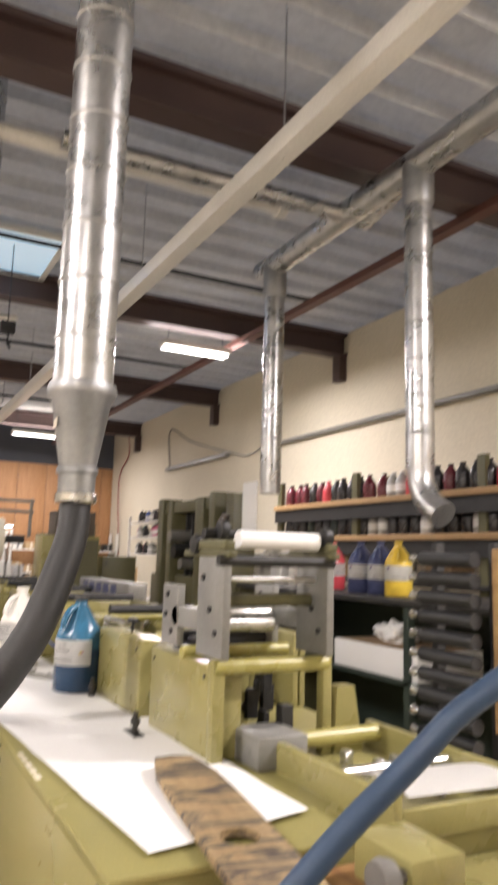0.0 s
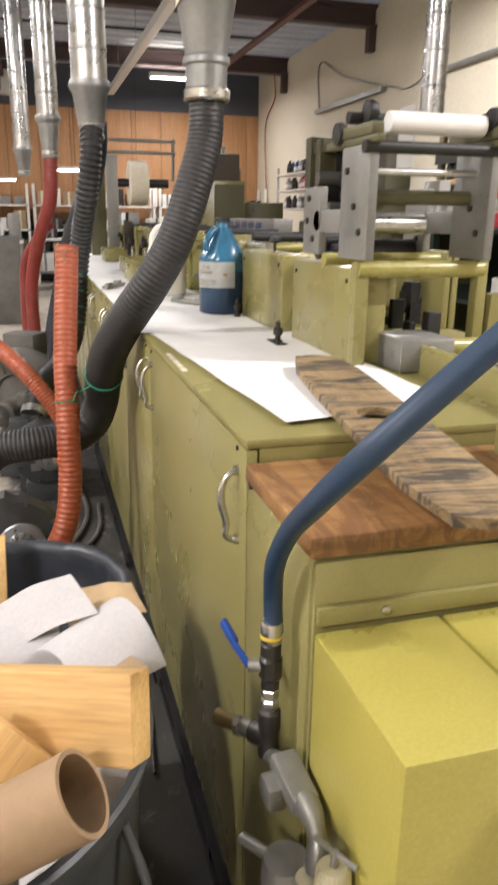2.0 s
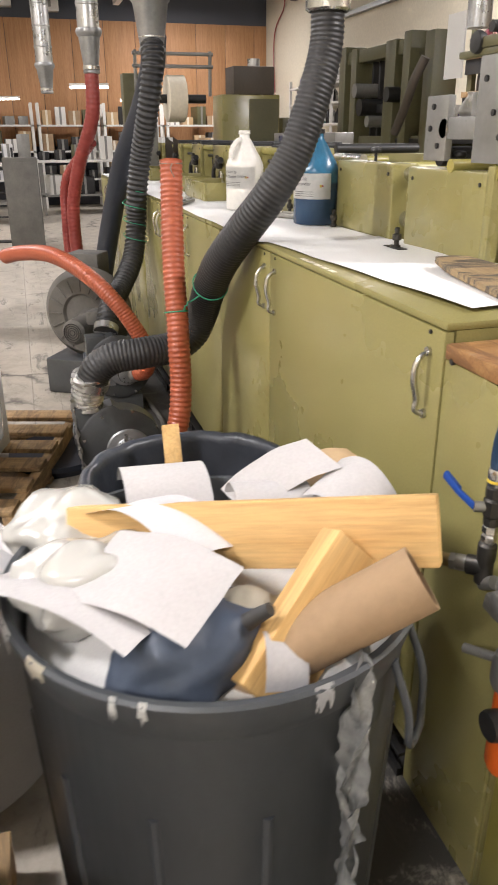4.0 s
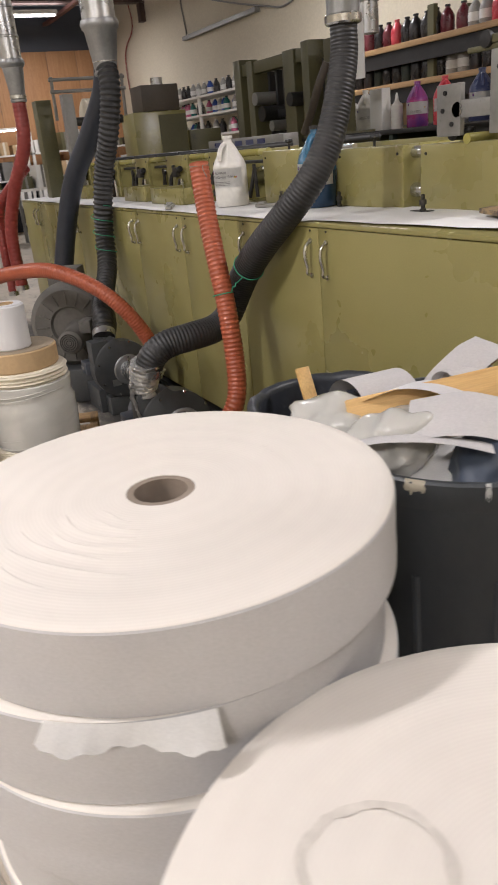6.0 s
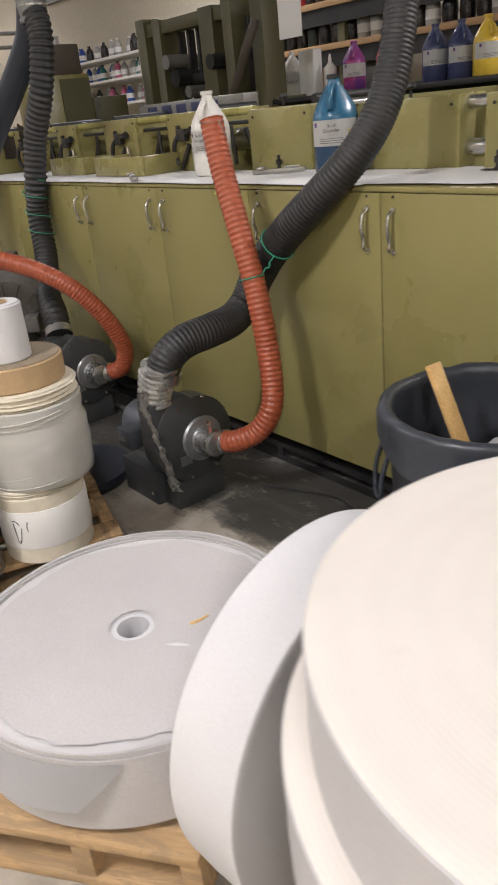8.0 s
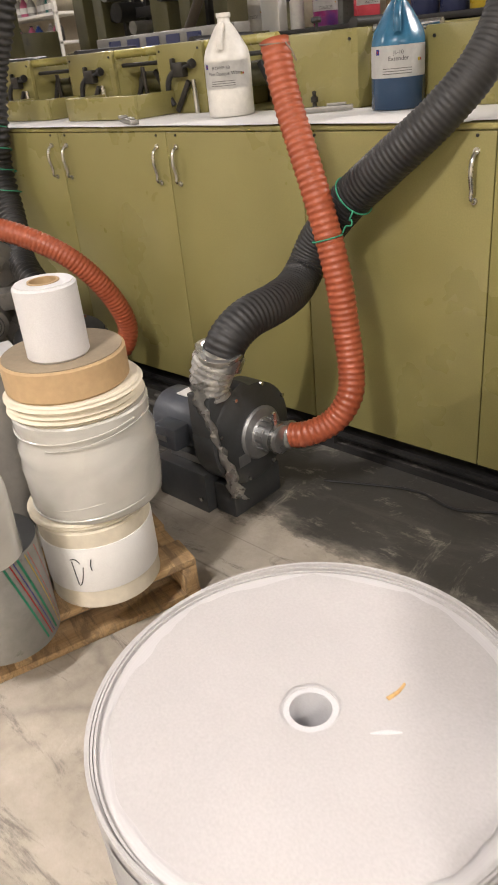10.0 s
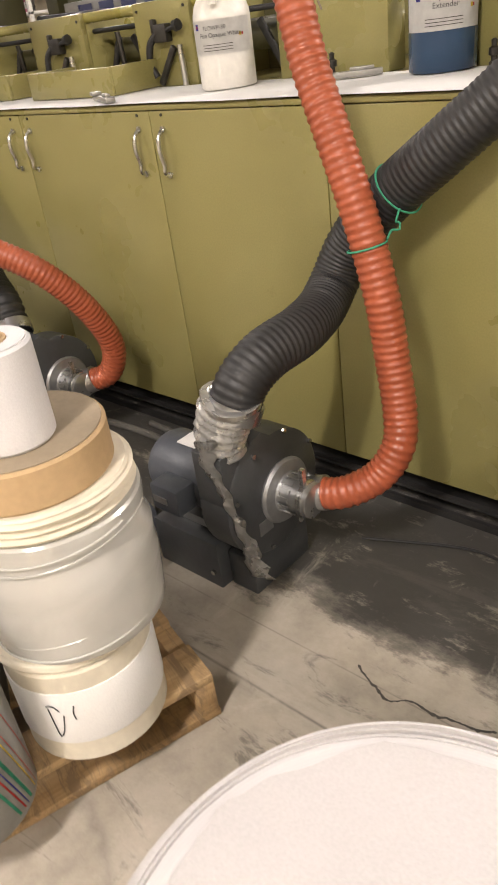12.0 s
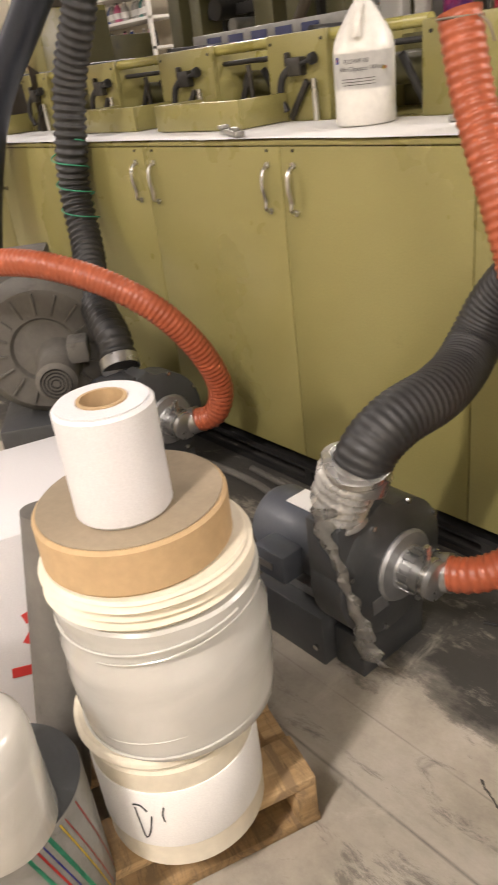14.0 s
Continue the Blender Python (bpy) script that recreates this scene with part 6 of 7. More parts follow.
# older ring blower behind
ob = thing("old_blower", (-2.90, -0.39, -0.0), "dusty grey ring blower with a finned motor", "blower", rz=-32)
bm = bmesh.new()
lathe(bm, [(0.03, 0.03), (0.10, 0.028), (0.11, 0.045), (0.20, 0.04), (0.235, 0.0), (0.238, -0.05), (0.22, -0.1), (0.1, -0.12), (0.03, -0.12)], (0, 0, 0.42), 44, "X")
part("housing", bm, OLD_GREY, ob)
for k in range(16):
    a = 2 * math.pi * k / 16
    bm = bmesh.new()
    obox(bm, Matrix.Translation((0.045, 0.155 * math.sin(a), 0.42 + 0.155 * math.cos(a))) @ pose(0, 0, 0, -math.degrees(a), 0, 0), 0.012, 0.008, 0.07, 0.003)
    part("rib", bm, OLD_GREY, ob)
bm = bmesh.new()
lathe(bm, [(0.02, 0.235), (0.05, 0.233), (0.064, 0.22), (0.066, 0.06), (0.085, 0.03)], (0, 0.04, 0.37), 28, "X")
part("motor", bm, OLD_GREY, ob)
for k in range(4):
    bm = bmesh.new()
    lathe(bm, [(0.012 + 0.011 * k, 0.233), (0.016 + 0.011 * k, 0.2345), (0.016 + 0.011 * k, 0.238), (0.012 + 0.011 * k, 0.238)], (0, 0.04, 0.37), 24, "X", closed=True)
    part("grille_ring", bm, BLACK_METAL, ob)
part("terminal_box", boxes((0.07, 0.085, 0.40, 0.17, 0.15, 0.47), bev=0.008), OLD_GREY, ob)
part("base", boxes((-0.16, -0.2, 0, 0.12, 0.2, 0.19), bev=0.01), BLOWER, ob)
part("junction_box", boxes((-0.2, -0.12, 0.6, -0.06, 0.06, 0.72), bev=0.01), OLD_GREY, ob)

# rubber mats, cables and cords on the floor
bm = bmesh.new()
sweep(bm, ((-1.62, -0.35, 0.012), (-1.9, -0.2, 0.012), (-2.2, -0.12, 0.012), (-2.6, -0.14, 0.012)), 0.012, 8, 0.03)
sweep(bm, ((-1.6, -0.3, 0.012), (-1.95, -0.1, 0.012), (-2.3, -0.06, 0.012)), 0.010, 8, 0.03)
single("floor_cable", bm, OLD_GREY, "grey power cables along the press foot", "cable")
bm = bmesh.new()
sweep(bm, ((-1.35, -0.2, 0.008), (-1.1, -0.10, 0.008), (-0.95, -0.12, 0.008), (-0.8, -0.06, 0.008), (-0.5, -0.08, 0.008)), 0.004, 8, 0.03)
single("floor_cable", bm, BLACK_RUBBER, "thin black cable on the floor", "cable")
bm = bmesh.new()
sweep(bm, ((-0.86, -0.02, 0.01), (-0.84, -0.05, 0.18), (-0.76, -0.08, 0.3), (-0.6, -0.12, 0.38)), 0.004, 6, 0.03)
single("thin_cord", bm, BLACK_RUBBER, "thin dark cord curving up to the bin", "cord")
bm = bmesh.new()
lathe(bm, [(0.03, 0), (0.19, 0), (0.21, 0.03), (0.205, 0.05), (0.17, 0.045), (0.03, 0.04)], seg=40)
single("hose_coil", bm, BLUE_BLACK, "dark rubber hose coil on the floor", "hose", at=(-1.95, -0.62, 0))

# ---- what is heaped in the bin ----
bm = bmesh.new()
a, b = Vector((0.368, -0.209, 0.842)), Vector((0.10, -0.635, 0.755))
d = (b - a).normalized()
m = Matrix.Translation((a + b) / 2) @ d.to_track_quat("X", "Z").to_matrix().to_4x4()
obox(bm, Matrix.Identity(4), (b - a).length, 0.042, 0.088, 0.003)
single("timber_offcut", bm, PINE, "pale yellow pine beam lying across the bin", "timber").matrix_world = m @ pose(0, 0, 0, 22, 0, 0)
bm = bmesh.new()
a, b = Vector((0.352, -0.315, 0.825)), Vector((0.435, -0.46, 0.70))
d = (b - a).normalized()
m = Matrix.Translation((a + b) / 2) @ d.to_track_quat("X", "Z").to_matrix().to_4x4() @ pose(0, 0, 0, 25, 0, 0)
obox(bm, Matrix.Identity(4), (b - a).length, 0.038, 0.085, 0.003)
single("timber_offcut", bm, PINE, "short pine offcut stuck in the bin", "timber").matrix_world = m
bm = bmesh.new()
p, q = Vector((0.438, -0.27, 0.828)), Vector((0.385, -0.47, 0.70))
d = (q - p).normalized()
u = d.orthogonal().normalized()
v = d.cross(u)
rings = [[bm.verts.new(c + (u * math.cos(w) + v * math.sin(w)) * r) for w in (2 * math.pi * k / 36 for k in range(36))] for c, r in ((p, 0.034), (q, 0.034), (q, 0.039), (p, 0.039))]
for ra, rb in zip(rings, rings[1:] + rings[:1]):
    for k in range(36):
        bm.faces.new((ra[k], ra[(k + 1) % 36], rb[(k + 1) % 36], rb[k]))
single("cardboard_tube", bm, CARD, "brown cardboard core tube in the bin", "tube")


def curl(name, f, material, label, nu=20, nv=14, thick=0.0):
    return single(name, sheet(f, nu, nv, thick), material, label, "paper", "scrap papers", angle=60)


def bend(p, du, dv, arch, lift):
    P, U, V = Vector(p), Vector(du), Vector(dv)
    n = U.cross(V).normalized()
    if n.z < 0:
        n = -n
    return lambda u, v: P + U * u + V * v + n * (arch * math.sin(math.pi * u) + lift * v * v + 0.004 * noise.noise(Vector((u * 3, v * 3, p[0] * 9))))


curl("scrap_paper", lambda u, v: (-0.03 + 0.012 * v + 0.075 * math.sin(-1.2 + 2.9 * u), -0.55 + 0.135 * v, 0.715 + 0.075 * math.cos(-1.2 + 2.9 * u)), PAPER_DULL, "white curled paper offcut in the bin")
curl("scrap_paper", lambda u, v: (0.10 + 0.045 * math.sin(-1.3 + 2.6 * u), -0.40 + 0.12 * v, 0.76 + 0.045 * math.cos(-1.3 + 2.6 * u) - 0.01 * v), PAPER_DULL, "white curled paper offcut in the bin")
curl("scrap_paper", lambda u, v: (0.157 + 0.075 * u - 0.09 * v + 0.04 * u * v, -0.309 + 0.056 * u + 0.10 * v, 0.79 + 0.04 * math.sin(0.5 + 2.4 * u) * (0.6 + 0.4 * v) - 0.03 * u * u), PAPER_DULL, "white arched paper offcut in the bin")
curl("scrap_paper", bend((0.03, -0.40, 0.765), (0.01, 0.14, 0.075), (0.08, 0.03, -0.02), 0.02, 0.0), PAPER_DULL, "white folded paper offcut in the bin")
curl("scrap_paper", bend((0.04, -0.40, 0.735), (0.05, 0.2, 0.02), (0.12, -0.03, 0.0), 0.015, 0.01), PAPER_COOL, "white paper offcut in the bin")
curl("scrap_card", bend((-0.01, -0.275, 0.775), (0.02, 0.10, 0.025), (0.09, 0.01, 0.0), 0.012, 0.0), KRAFT, "brown kraft paper scrap in the bin")
curl("scrap_card", bend((0.15, -0.2, 0.75), (0.08, 0.02, 0.05), (0.06, -0.06, 0.0), 0.02, 0.0), CARD, "brown card scrap in the bin")
curl("scrap_paper", bend((0.16, -0.72, 0.75), (0.20, 0.18, 0.02), (0.07, -0.06, 0.045), 0.02, -0.02), PAPER_DULL, "white folded paper sheet over the rim")
curl("scrap_paper", bend((0.30, -0.67, 0.785), (0.13, 0.13, -0.0), (-0.09, 0.09, 0.03), 0.02, 0.0), PAPER_DULL, "white folded paper sheet near the rim")
curl("scrap_paper", bend((0.12, -0.62, 0.80), (0.18, 0.10, 0.01), (-0.06, 0.10, -0.02), 0.03, 0.0), PAPER_COOL, "crumpled white paper in the bin")
bm = sheet(lambda u, v: (0.30 + 0.10 * u, -0.52 + 0.13 * v, 0.74 + 0.05 * math.sin(math.pi * u) * math.sin(math.pi * v) + 0.01 * u), 10, 10, 0.001)
single("scrap_paper", bm, CREAM, "cream paper offcut in the bin", "paper", "scrap papers", angle=60)
curl("scrap_paper", lambda u, v: (0.42 + 0.035 * math.sin(-1.5 + 3 * u), -0.44 + 0.05 * v - 0.02 * u, 0.70 + 0.075 * math.cos(-1.2 + 2.4 * u) * (1 - 0.3 * v)), PAPER_DULL, "white paper flap curling over the rim")
bm = bmesh.new()
bmesh.ops.create_icosphere(bm, subdivisions=4, radius=1.0)
for v in bm.verts:
    k = 1 + 0.22 * noise.noise(v.co * 1.7 + Vector((3, 1, 7))) + 0.05 * noise.noise(v.co * 7)
    v.co = Vector((v.co.x * 0.075 * k, v.co.y * 0.105 * k, v.co.z * 0.062 * k))
ob = single("blue_bag", bm, surf("slate_blue_film", (0.040, 0.054, 0.082), (0.06, 0.078, 0.112), 0.5, scale=6, fine=30, bump=0.3), "slate blue plastic bag tied at the neck", "bag", angle=80)
ob.matrix_world = pose(0.365, -0.525, 0.735, 8, -10, 28)
bm = bmesh.new()
sweep(bm, ((0.39, -0.47, 0.77), (0.402, -0.452, 0.79), (0.41, -0.44, 0.802)), lambda s: 0.012 - 0.004 * s, 12, 0.005)
single("bag_knot", bm, BLACK_RUBBER, "black taped neck of the bag", "knot")
bm = bmesh.new()
rnd = random.Random(9)
bmesh.ops.create_icosphere(bm, subdivisions=4, radius=1.0)
for v in bm.verts:
    k = 1 + 0.45 * noise.noise(v.co * 1.6) + 0.10 * abs(noise.noise(v.co * 4))
    v.co = Vector((v.co.x * 0.075 * k, v.co.y * 0.085 * k, v.co.z * 0.05 * k))
ob = single("clear_film", bm, WRAP, "crumpled clear plastic film in the bin", "film", angle=50)
ob.matrix_world = pose(0.24, -0.62, 0.765, 0, 0, 20)
bm = bmesh.new()
bmesh.ops.create_icosphere(bm, subdivisions=4, radius=1.0)
for v in bm.verts:
    k = 1 + 0.45 * noise.noise(v.co * 1.5 + Vector((5, 5, 5))) + 0.10 * abs(noise.noise(v.co * 4))
    v.co = Vector((v.co.x * 0.09 * k, v.co.y * 0.1 * k, v.co.z * 0.045 * k))
ob = single("clear_film", bm, WRAP, "crumpled clear plastic film over the rim", "film", angle=50)
ob.matrix_world = pose(0.05, -0.63, 0.745, 0, 0, 60)
# filler so that the heap has a bed
bm = bmesh.new()
lathe(bm, [(0.001, 0.735), (0.12, 0.73), (0.2, 0.71), (0.252, 0.69), (0.25, 0.60), (0.001, 0.58)], (0.215, -0.46, 0), 40)
for v in bm.verts:
    v.co.z += 0.03 * noise.noise(v.co * 14)
single("waste_fill", bm, PAPER, "packed waste paper filling the bin", "paper", angle=40)
bm = bmesh.new()
for off, wide_, ln, ph in ((0.0, 0.019, 0.44, 0.0), (0.012, 0.011, 0.40, 2.0)):
    rows = []
    for k in range(48):
        q = k / 47
        w = wide_ * (1 + 0.35 * math.sin(q * 21 + ph))
        c = Vector((0.450 + 0.040 * math.sin(min(1, q * 1.5) * 1.3) + off * math.sin(q * 7), -0.352 - 0.02 * q + off * math.cos(q * 9), 0.760 - ln * q))
        rows.append([bm.verts.new(c + Vector((w * j, 0.010 * math.cos(j * 2.2 + q * 13 + ph), 0.006 * j * math.sin(q * 30)))) for j in (-1, -0.6, -0.2, 0.2, 0.6, 1)])
    for ra, rb in zip(rows, rows[1:]):
        for j in range(5):
            bm.faces.new((ra[j], ra[j + 1], rb[j + 1], rb[j]))
bmesh.ops.solidify(bm, geom=bm.faces[:], thickness=0.0015)
for v in bm.verts:
    v.co += Vector((1, 1, 0)) * 0.007 * noise.noise(v.co * 55)
single("tape_strip", bm, CLEAR_TAPE, "crumpled clear packing tape hanging down the bin", "tape", angle=50)
# stake and rag in the second bin
bm = bmesh.new()
a, b = Vector((-0.466, -0.391, 0.69)), Vector((-0.27, -0.40, 0.30))
m = Matrix.Translation((a + b) / 2) @ (a - b).to_track_quat("X", "Z").to_matrix().to_4x4()
obox(bm, m, (b - a).length, 0.038, 0.014, 0.002)
single("wood_stake", bm, PINE, "pine stake standing in the dark bin", "stake")
for k in range(5):
    a = 0.5 + k * 1.1
    curl("scrap_paper", bend((-0.33 + 0.09 * math.cos(a), -0.38 + 0.09 * math.sin(a), 0.40 + 0.02 * k), (0.12, 0.02, 0.03 * math.sin(a)), (0.0, 0.11, 0.03), 0.02, 0.0), (PAPER, KRAFT, PAPER_COOL)[k % 3], "paper scrap inside the dark bin")
bm = bmesh.new()
lathe(bm, [(0.001, 0.40), (0.1, 0.4), (0.19, 0.38), (0.19, 0.1), (0.001, 0.1)], (-0.325, -0.37, 0), 36)
for v in bm.verts:
    v.co.z += 0.025 * noise.noise(v.co * 12)
single("waste_heap", bm, CARD, "brown waste card in the dark bin", "waste", angle=40)

# black liner bag hanging over the rim of the second bin
def liner(u, v):
    a = 2 * math.pi * u
    w = noise.noise(Vector((math.cos(a) * 5, math.sin(a) * 5, v * 2))) + 0.5 * noise.noise(Vector((math.cos(a) * 13, math.sin(a) * 13, v * 5)))
    if v < 0.55:
        r, z = 0.200 + 0.010 * v / 0.55, 0.44 + 0.19 * v / 0.55
    elif v < 0.7:
        q = (v - 0.55) / 0.15
        r, z = 0.210 + 0.030 * q, 0.63 + 0.006 * math.sin(math.pi * q)
    else:
        q = (v - 0.7) / 0.3
        r, z = 0.240 + 0.002 * q, 0.63 - q * (0.07 + 0.03 * math.sin(3 * a))
    r += (0.005 if v < 0.7 else 0.004) * w * (1 if v < 0.5 or v > 0.75 else 0.3) * (1 if v < 0.7 else abs(1))
    return (-0.325 + r * math.cos(a), -0.37 + r * math.sin(a), z + 0.004 * w)


BAG = surf("black_bin_bag", (0.028, 0.032, 0.040), (0.048, 0.053, 0.064), 0.4, scale=8, fine=25, bump=0.6)
single("bin_liner", sheet(liner, 120, 22), BAG, "crinkled black plastic bag lining the dark bin", "bag", angle=60)


# ---- the ink bench behind the press ----
bench = thing("ink_bench", (0, 1.99, 0), "dark green steel bench with a black top", "bench")
part("top", boxes((-4.39, 0, 1.234, -0.53, 0.75, 1.264), bev=0.004), BLACK_METAL, bench, "black bench top")
part("back_panel", boxes((-4.39, 0.72, 0.1, -0.53, 0.75, 1.234)), DARK_GREEN, bench)
part("lower_shelf", boxes((-4.37, 0.02, 0.86, -0.55, 0.72, 0.88)), DARK_GREEN, bench)
for x in (-4.37, -3.1, -1.84, -0.57):
    part("leg", boxes((x, 0.02, 0, x + 0.04, 0.06, 1.234)), DARK_GREEN, bench)
t = thing("white_carton", (-2.46, 2.03, 0.88), "long white carton on the bench shelf", "box")
part("carton", boxes((0, 0, 0, 0.7, 0.42, 0.14), bev=0.004), PAPER, t)
part("inside", boxes((0.02, 0.02, 0.1405, 0.68, 0.40, 0.142)), CARD, t, "brown open top")
bm = bmesh.new()
bmesh.ops.create_icosphere(bm, subdivisions=4, radius=1.0)
for v in bm.verts:
    k = 1 + 0.6 * noise.noise(v.co * 1.8) + 0.25 * noise.noise(v.co * 4)
    v.co = Vector((v.co.x * 0.14 * k, v.co.y * 0.08 * k, v.co.z * 0.055 * k))
ob = single("rag", bm, PAPER, "crumpled white rag on the carton", "rag", angle=60)
ob.matrix_world = pose(-2.15, 2.23, 1.075)

jug((-2.88, 2.30, 1.265), PLASTIC_RED, "red ink jug on the bench", rz=60, s=0.97, group="bench jugs")
jug((-3.21, 2.35, 1.265), surf("magenta_ink_jug", (0.40, 0.04, 0.12), (0.12, 0.06, 0.30), 0.3, scale=9), "magenta and blue stained ink jug", rz=40, s=0.97, group="bench jugs")
jug((-2.45, 2.2, 1.265), PLASTIC_NAVY, "navy ink jug with a white label", rz=50, s=0.97, group="bench jugs")
jug((-2.29, 2.22, 1.265), PLASTIC_NAVY, "navy ink jug with a white label", rz=50, s=0.97, group="bench jugs")
jug((-2.11, 2.2, 1.265), PLASTIC_YELLOW, "yellow ink jug with a white label", rz=50, s=0.97, group="bench jugs")
jug((-3.80, 2.35, 1.265), PLASTIC_WHITE, "white ink jug on the bench", rz=40, s=0.97, group="bench jugs")
for x, y, w, h, lb in ((-4.03, 2.30, 0.08, 0.21, "narrow white carton on the bench"), (-3.66, 2.28, 0.145, 0.28, "white upright carton on the bench")):
    t = thing("carton", (x, y, 1.265), lb, "box", "bench cartons")
    part("body", boxes((0, 0, 0, w, 0.08, h), bev=0.003), PAPER, t)
    part("flap", boxes((0.003, 0.004, h + 0.0005, w - 0.003, 0.076, h + 0.003)), PAPER_COOL, t)
bm = bmesh.new()
lathe(bm, [(0.04, 0), (0.043, 0.006), (0.043, 0.155), (0.015, 0.185), (0.008, 0.23), (0.004, 0.24)], seg=20)
single("squeeze_bottle", bm, PLASTIC_WHITE, "clear squeeze bottle on the bench", "bottle", at=(-3.42, 2.34, 1.265))

# rack of black print cylinders
rack = thing("cylinder_rack", (-0.97, 1.45, 0), "rack of stacked black print cylinders", "rack")
for s in (-0.16, 0.13):
    part("post", boxes((s, 0.12, 0, s + 0.03, 0.16, 1.52), bev=0.003), BLACK_METAL, rack)
part("board", boxes((0.165, 0.10, 0.9, 0.2, 0.14, 1.5), bev=0.003), SHELF_WOOD, rack, "orange wood upright")
for k in range(11):
    z = 0.78 + 0.068 * k
    bm = bmesh.new()
    rod(bm, (-0.13, 0.05, z), (0.14, 0.05, z), 0.026, seg=24)
    cyl = part("cylinder", bm, BLACK_RUBBER, rack)
    bm = bmesh.new()
    lathe(bm, [(0.006, -0.19), (0.016, -0.188), (0.018, -0.175), (0.01, -0.165), (0.01, -0.131)], (0, 0.05, z), 16, "X")
    part("journal", bm, STEEL, cyl, "steel journal end")
    part("bracket", boxes((-0.15, 0.076, z - 0.02, -0.13, 0.12, z - 0.008)), BLACK_METAL, rack)

# ---- shelves of ink along the wall ----
shelf = thing("ink_shelf", (0, 3.6, 0), "wooden ink shelf on dark posts", "shelf")
for z in (1.62, 1.95):
    part("board", boxes((-6.0, 0, z, 0.5, 0.45, z + 0.05), bev=0.003), SHELF_WOOD, shelf)
    part("rail", boxes((-6.0, 0.02, z - 0.13, 0.5, 0.05, z - 0.001)), BLACK_METAL, shelf, "black front rail")
part("board", boxes((-6.0, 0, 1.25, 0.5, 0.45, 1.29), bev=0.003), BLACK_METAL, shelf)
for x in (-6.0, -4.6, -3.0, -1.4, 0.42):
    for y in (0.0, 0.4):
        part("post", boxes((x, y + 0.052, 0, x + 0.08, y + 0.10, 2.25)), OLIVE_DARK, shelf)


def bottle(r, h, material, cap, label, group):
    t = thing("ink_bottle", (0, 0, 0), label, "bottle", group)
    bm = bmesh.new()
    lathe(bm, [(r * 0.93, 0), (r, 0.008), (r, h * 0.58), (r * 0.9, h * 0.68), (r * 0.45, h * 0.86), (r * 0.34, h * 0.9), (r * 0.34, h * 0.93)], seg=18)
    part("body", bm, material, t, angle=60)
    bm = bmesh.new()
    lathe(bm, [(r * 0.4, h * 0.925), (r * 0.42, h * 0.93), (r * 0.42, h * 0.995), (r * 0.36, h)], seg=14)
    part("cap", bm, cap, t)
    bm = bmesh.new()
    lathe(bm, [(r + 0.0006, h * 0.2), (r + 0.0012, h * 0.2), (r + 0.0012, h * 0.5), (r + 0.0006, h * 0.5)], seg=18, closed=True)
    part("label", bm, LABEL if material in (GREYB, TEAL, PINK, BLUEB) else material, t)
    return t


GREYB = surf("clear_ink_bottle", (0.30, 0.29, 0.27), (0.42, 0.41, 0.38), 0.3, scale=4)
MAROON = surf("maroon_ink_bottle", (0.10, 0.012, 0.02), (0.15, 0.02, 0.03), 0.3, scale=4)
TEAL = surf("teal_ink_bottle", (0.02, 0.14, 0.13), (0.03, 0.19, 0.17), 0.3, scale=4)
PINK = surf("pink_ink_bottle", (0.5, 0.10, 0.2), (0.6, 0.14, 0.26), 0.35, scale=4)
BLUEB = surf("blue_ink_bottle", (0.02, 0.06, 0.28), (0.03, 0.08, 0.34), 0.35, scale=4)
kinds = [bottle(0.06, 0.225, m, c, l, "ink bottles on the shelf") for m, c, l in ((PLASTIC_BLACK, BLACK_METAL, "black ink bottle with a label"), (MAROON, BLACK_METAL, "maroon ink bottle with a label"), (PLASTIC_BLACK, WHITE_METAL, "black ink bottle with a white cap"),
         (PLASTIC_RED, PLASTIC_RED, "red ink bottle with a label"), (GREYB, WHITE_METAL, "clear ink bottle with a white cap"), (DARK_GREEN, BLACK_METAL, "dark green ink bottle with a label"))]
rnd = random.Random(21)
first = [True] * 6
for z, pick in ((2.0, (0, 0, 1, 1, 2, 0, 3, 0, 4, 1)), (1.67, (0, 2, 0, 0, 5, 0, 2, 4, 0, 0))):
    x = -5.85
    while x < 0.3:
        k = rnd.choice(pick)
        m = pose(x, 3.74 + rnd.uniform(-0.02, 0.03), z, 0, 0, rnd.uniform(0, 360))
        if first[k]:
            kinds[k].matrix_world = m
            first[k] = False
        else:
            copy_thing(kinds[k], m)
        x += rnd.uniform(0.135, 0.155)
for k in range(6):
    if first[k]:
        kinds[k].matrix_world = pose(-5.7 + 0.16 * k, 3.9, 1.29)
bags = [(-5.6, 1.29, 0.3), (-5.1, 1.29, 0.24), (-4.4, 1.29, 0.22), (-3.7, 1.29, 0.26), (-2.6, 1.29, 0.2), (-2.0, 1.29, 0.27), (-1.0, 1.29, 0.24)]
for i, (x, z, h) in enumerate(bags):
    t = thing("carton", (x, 3.75, z), "brown carton on the lower shelf", "box", "shelf cartons")
    part("body", boxes((0, 0, 0, 0.3, 0.25, h), bev=0.004), (CARD, KRAFT, GREY_PLATE)[i % 3], t)

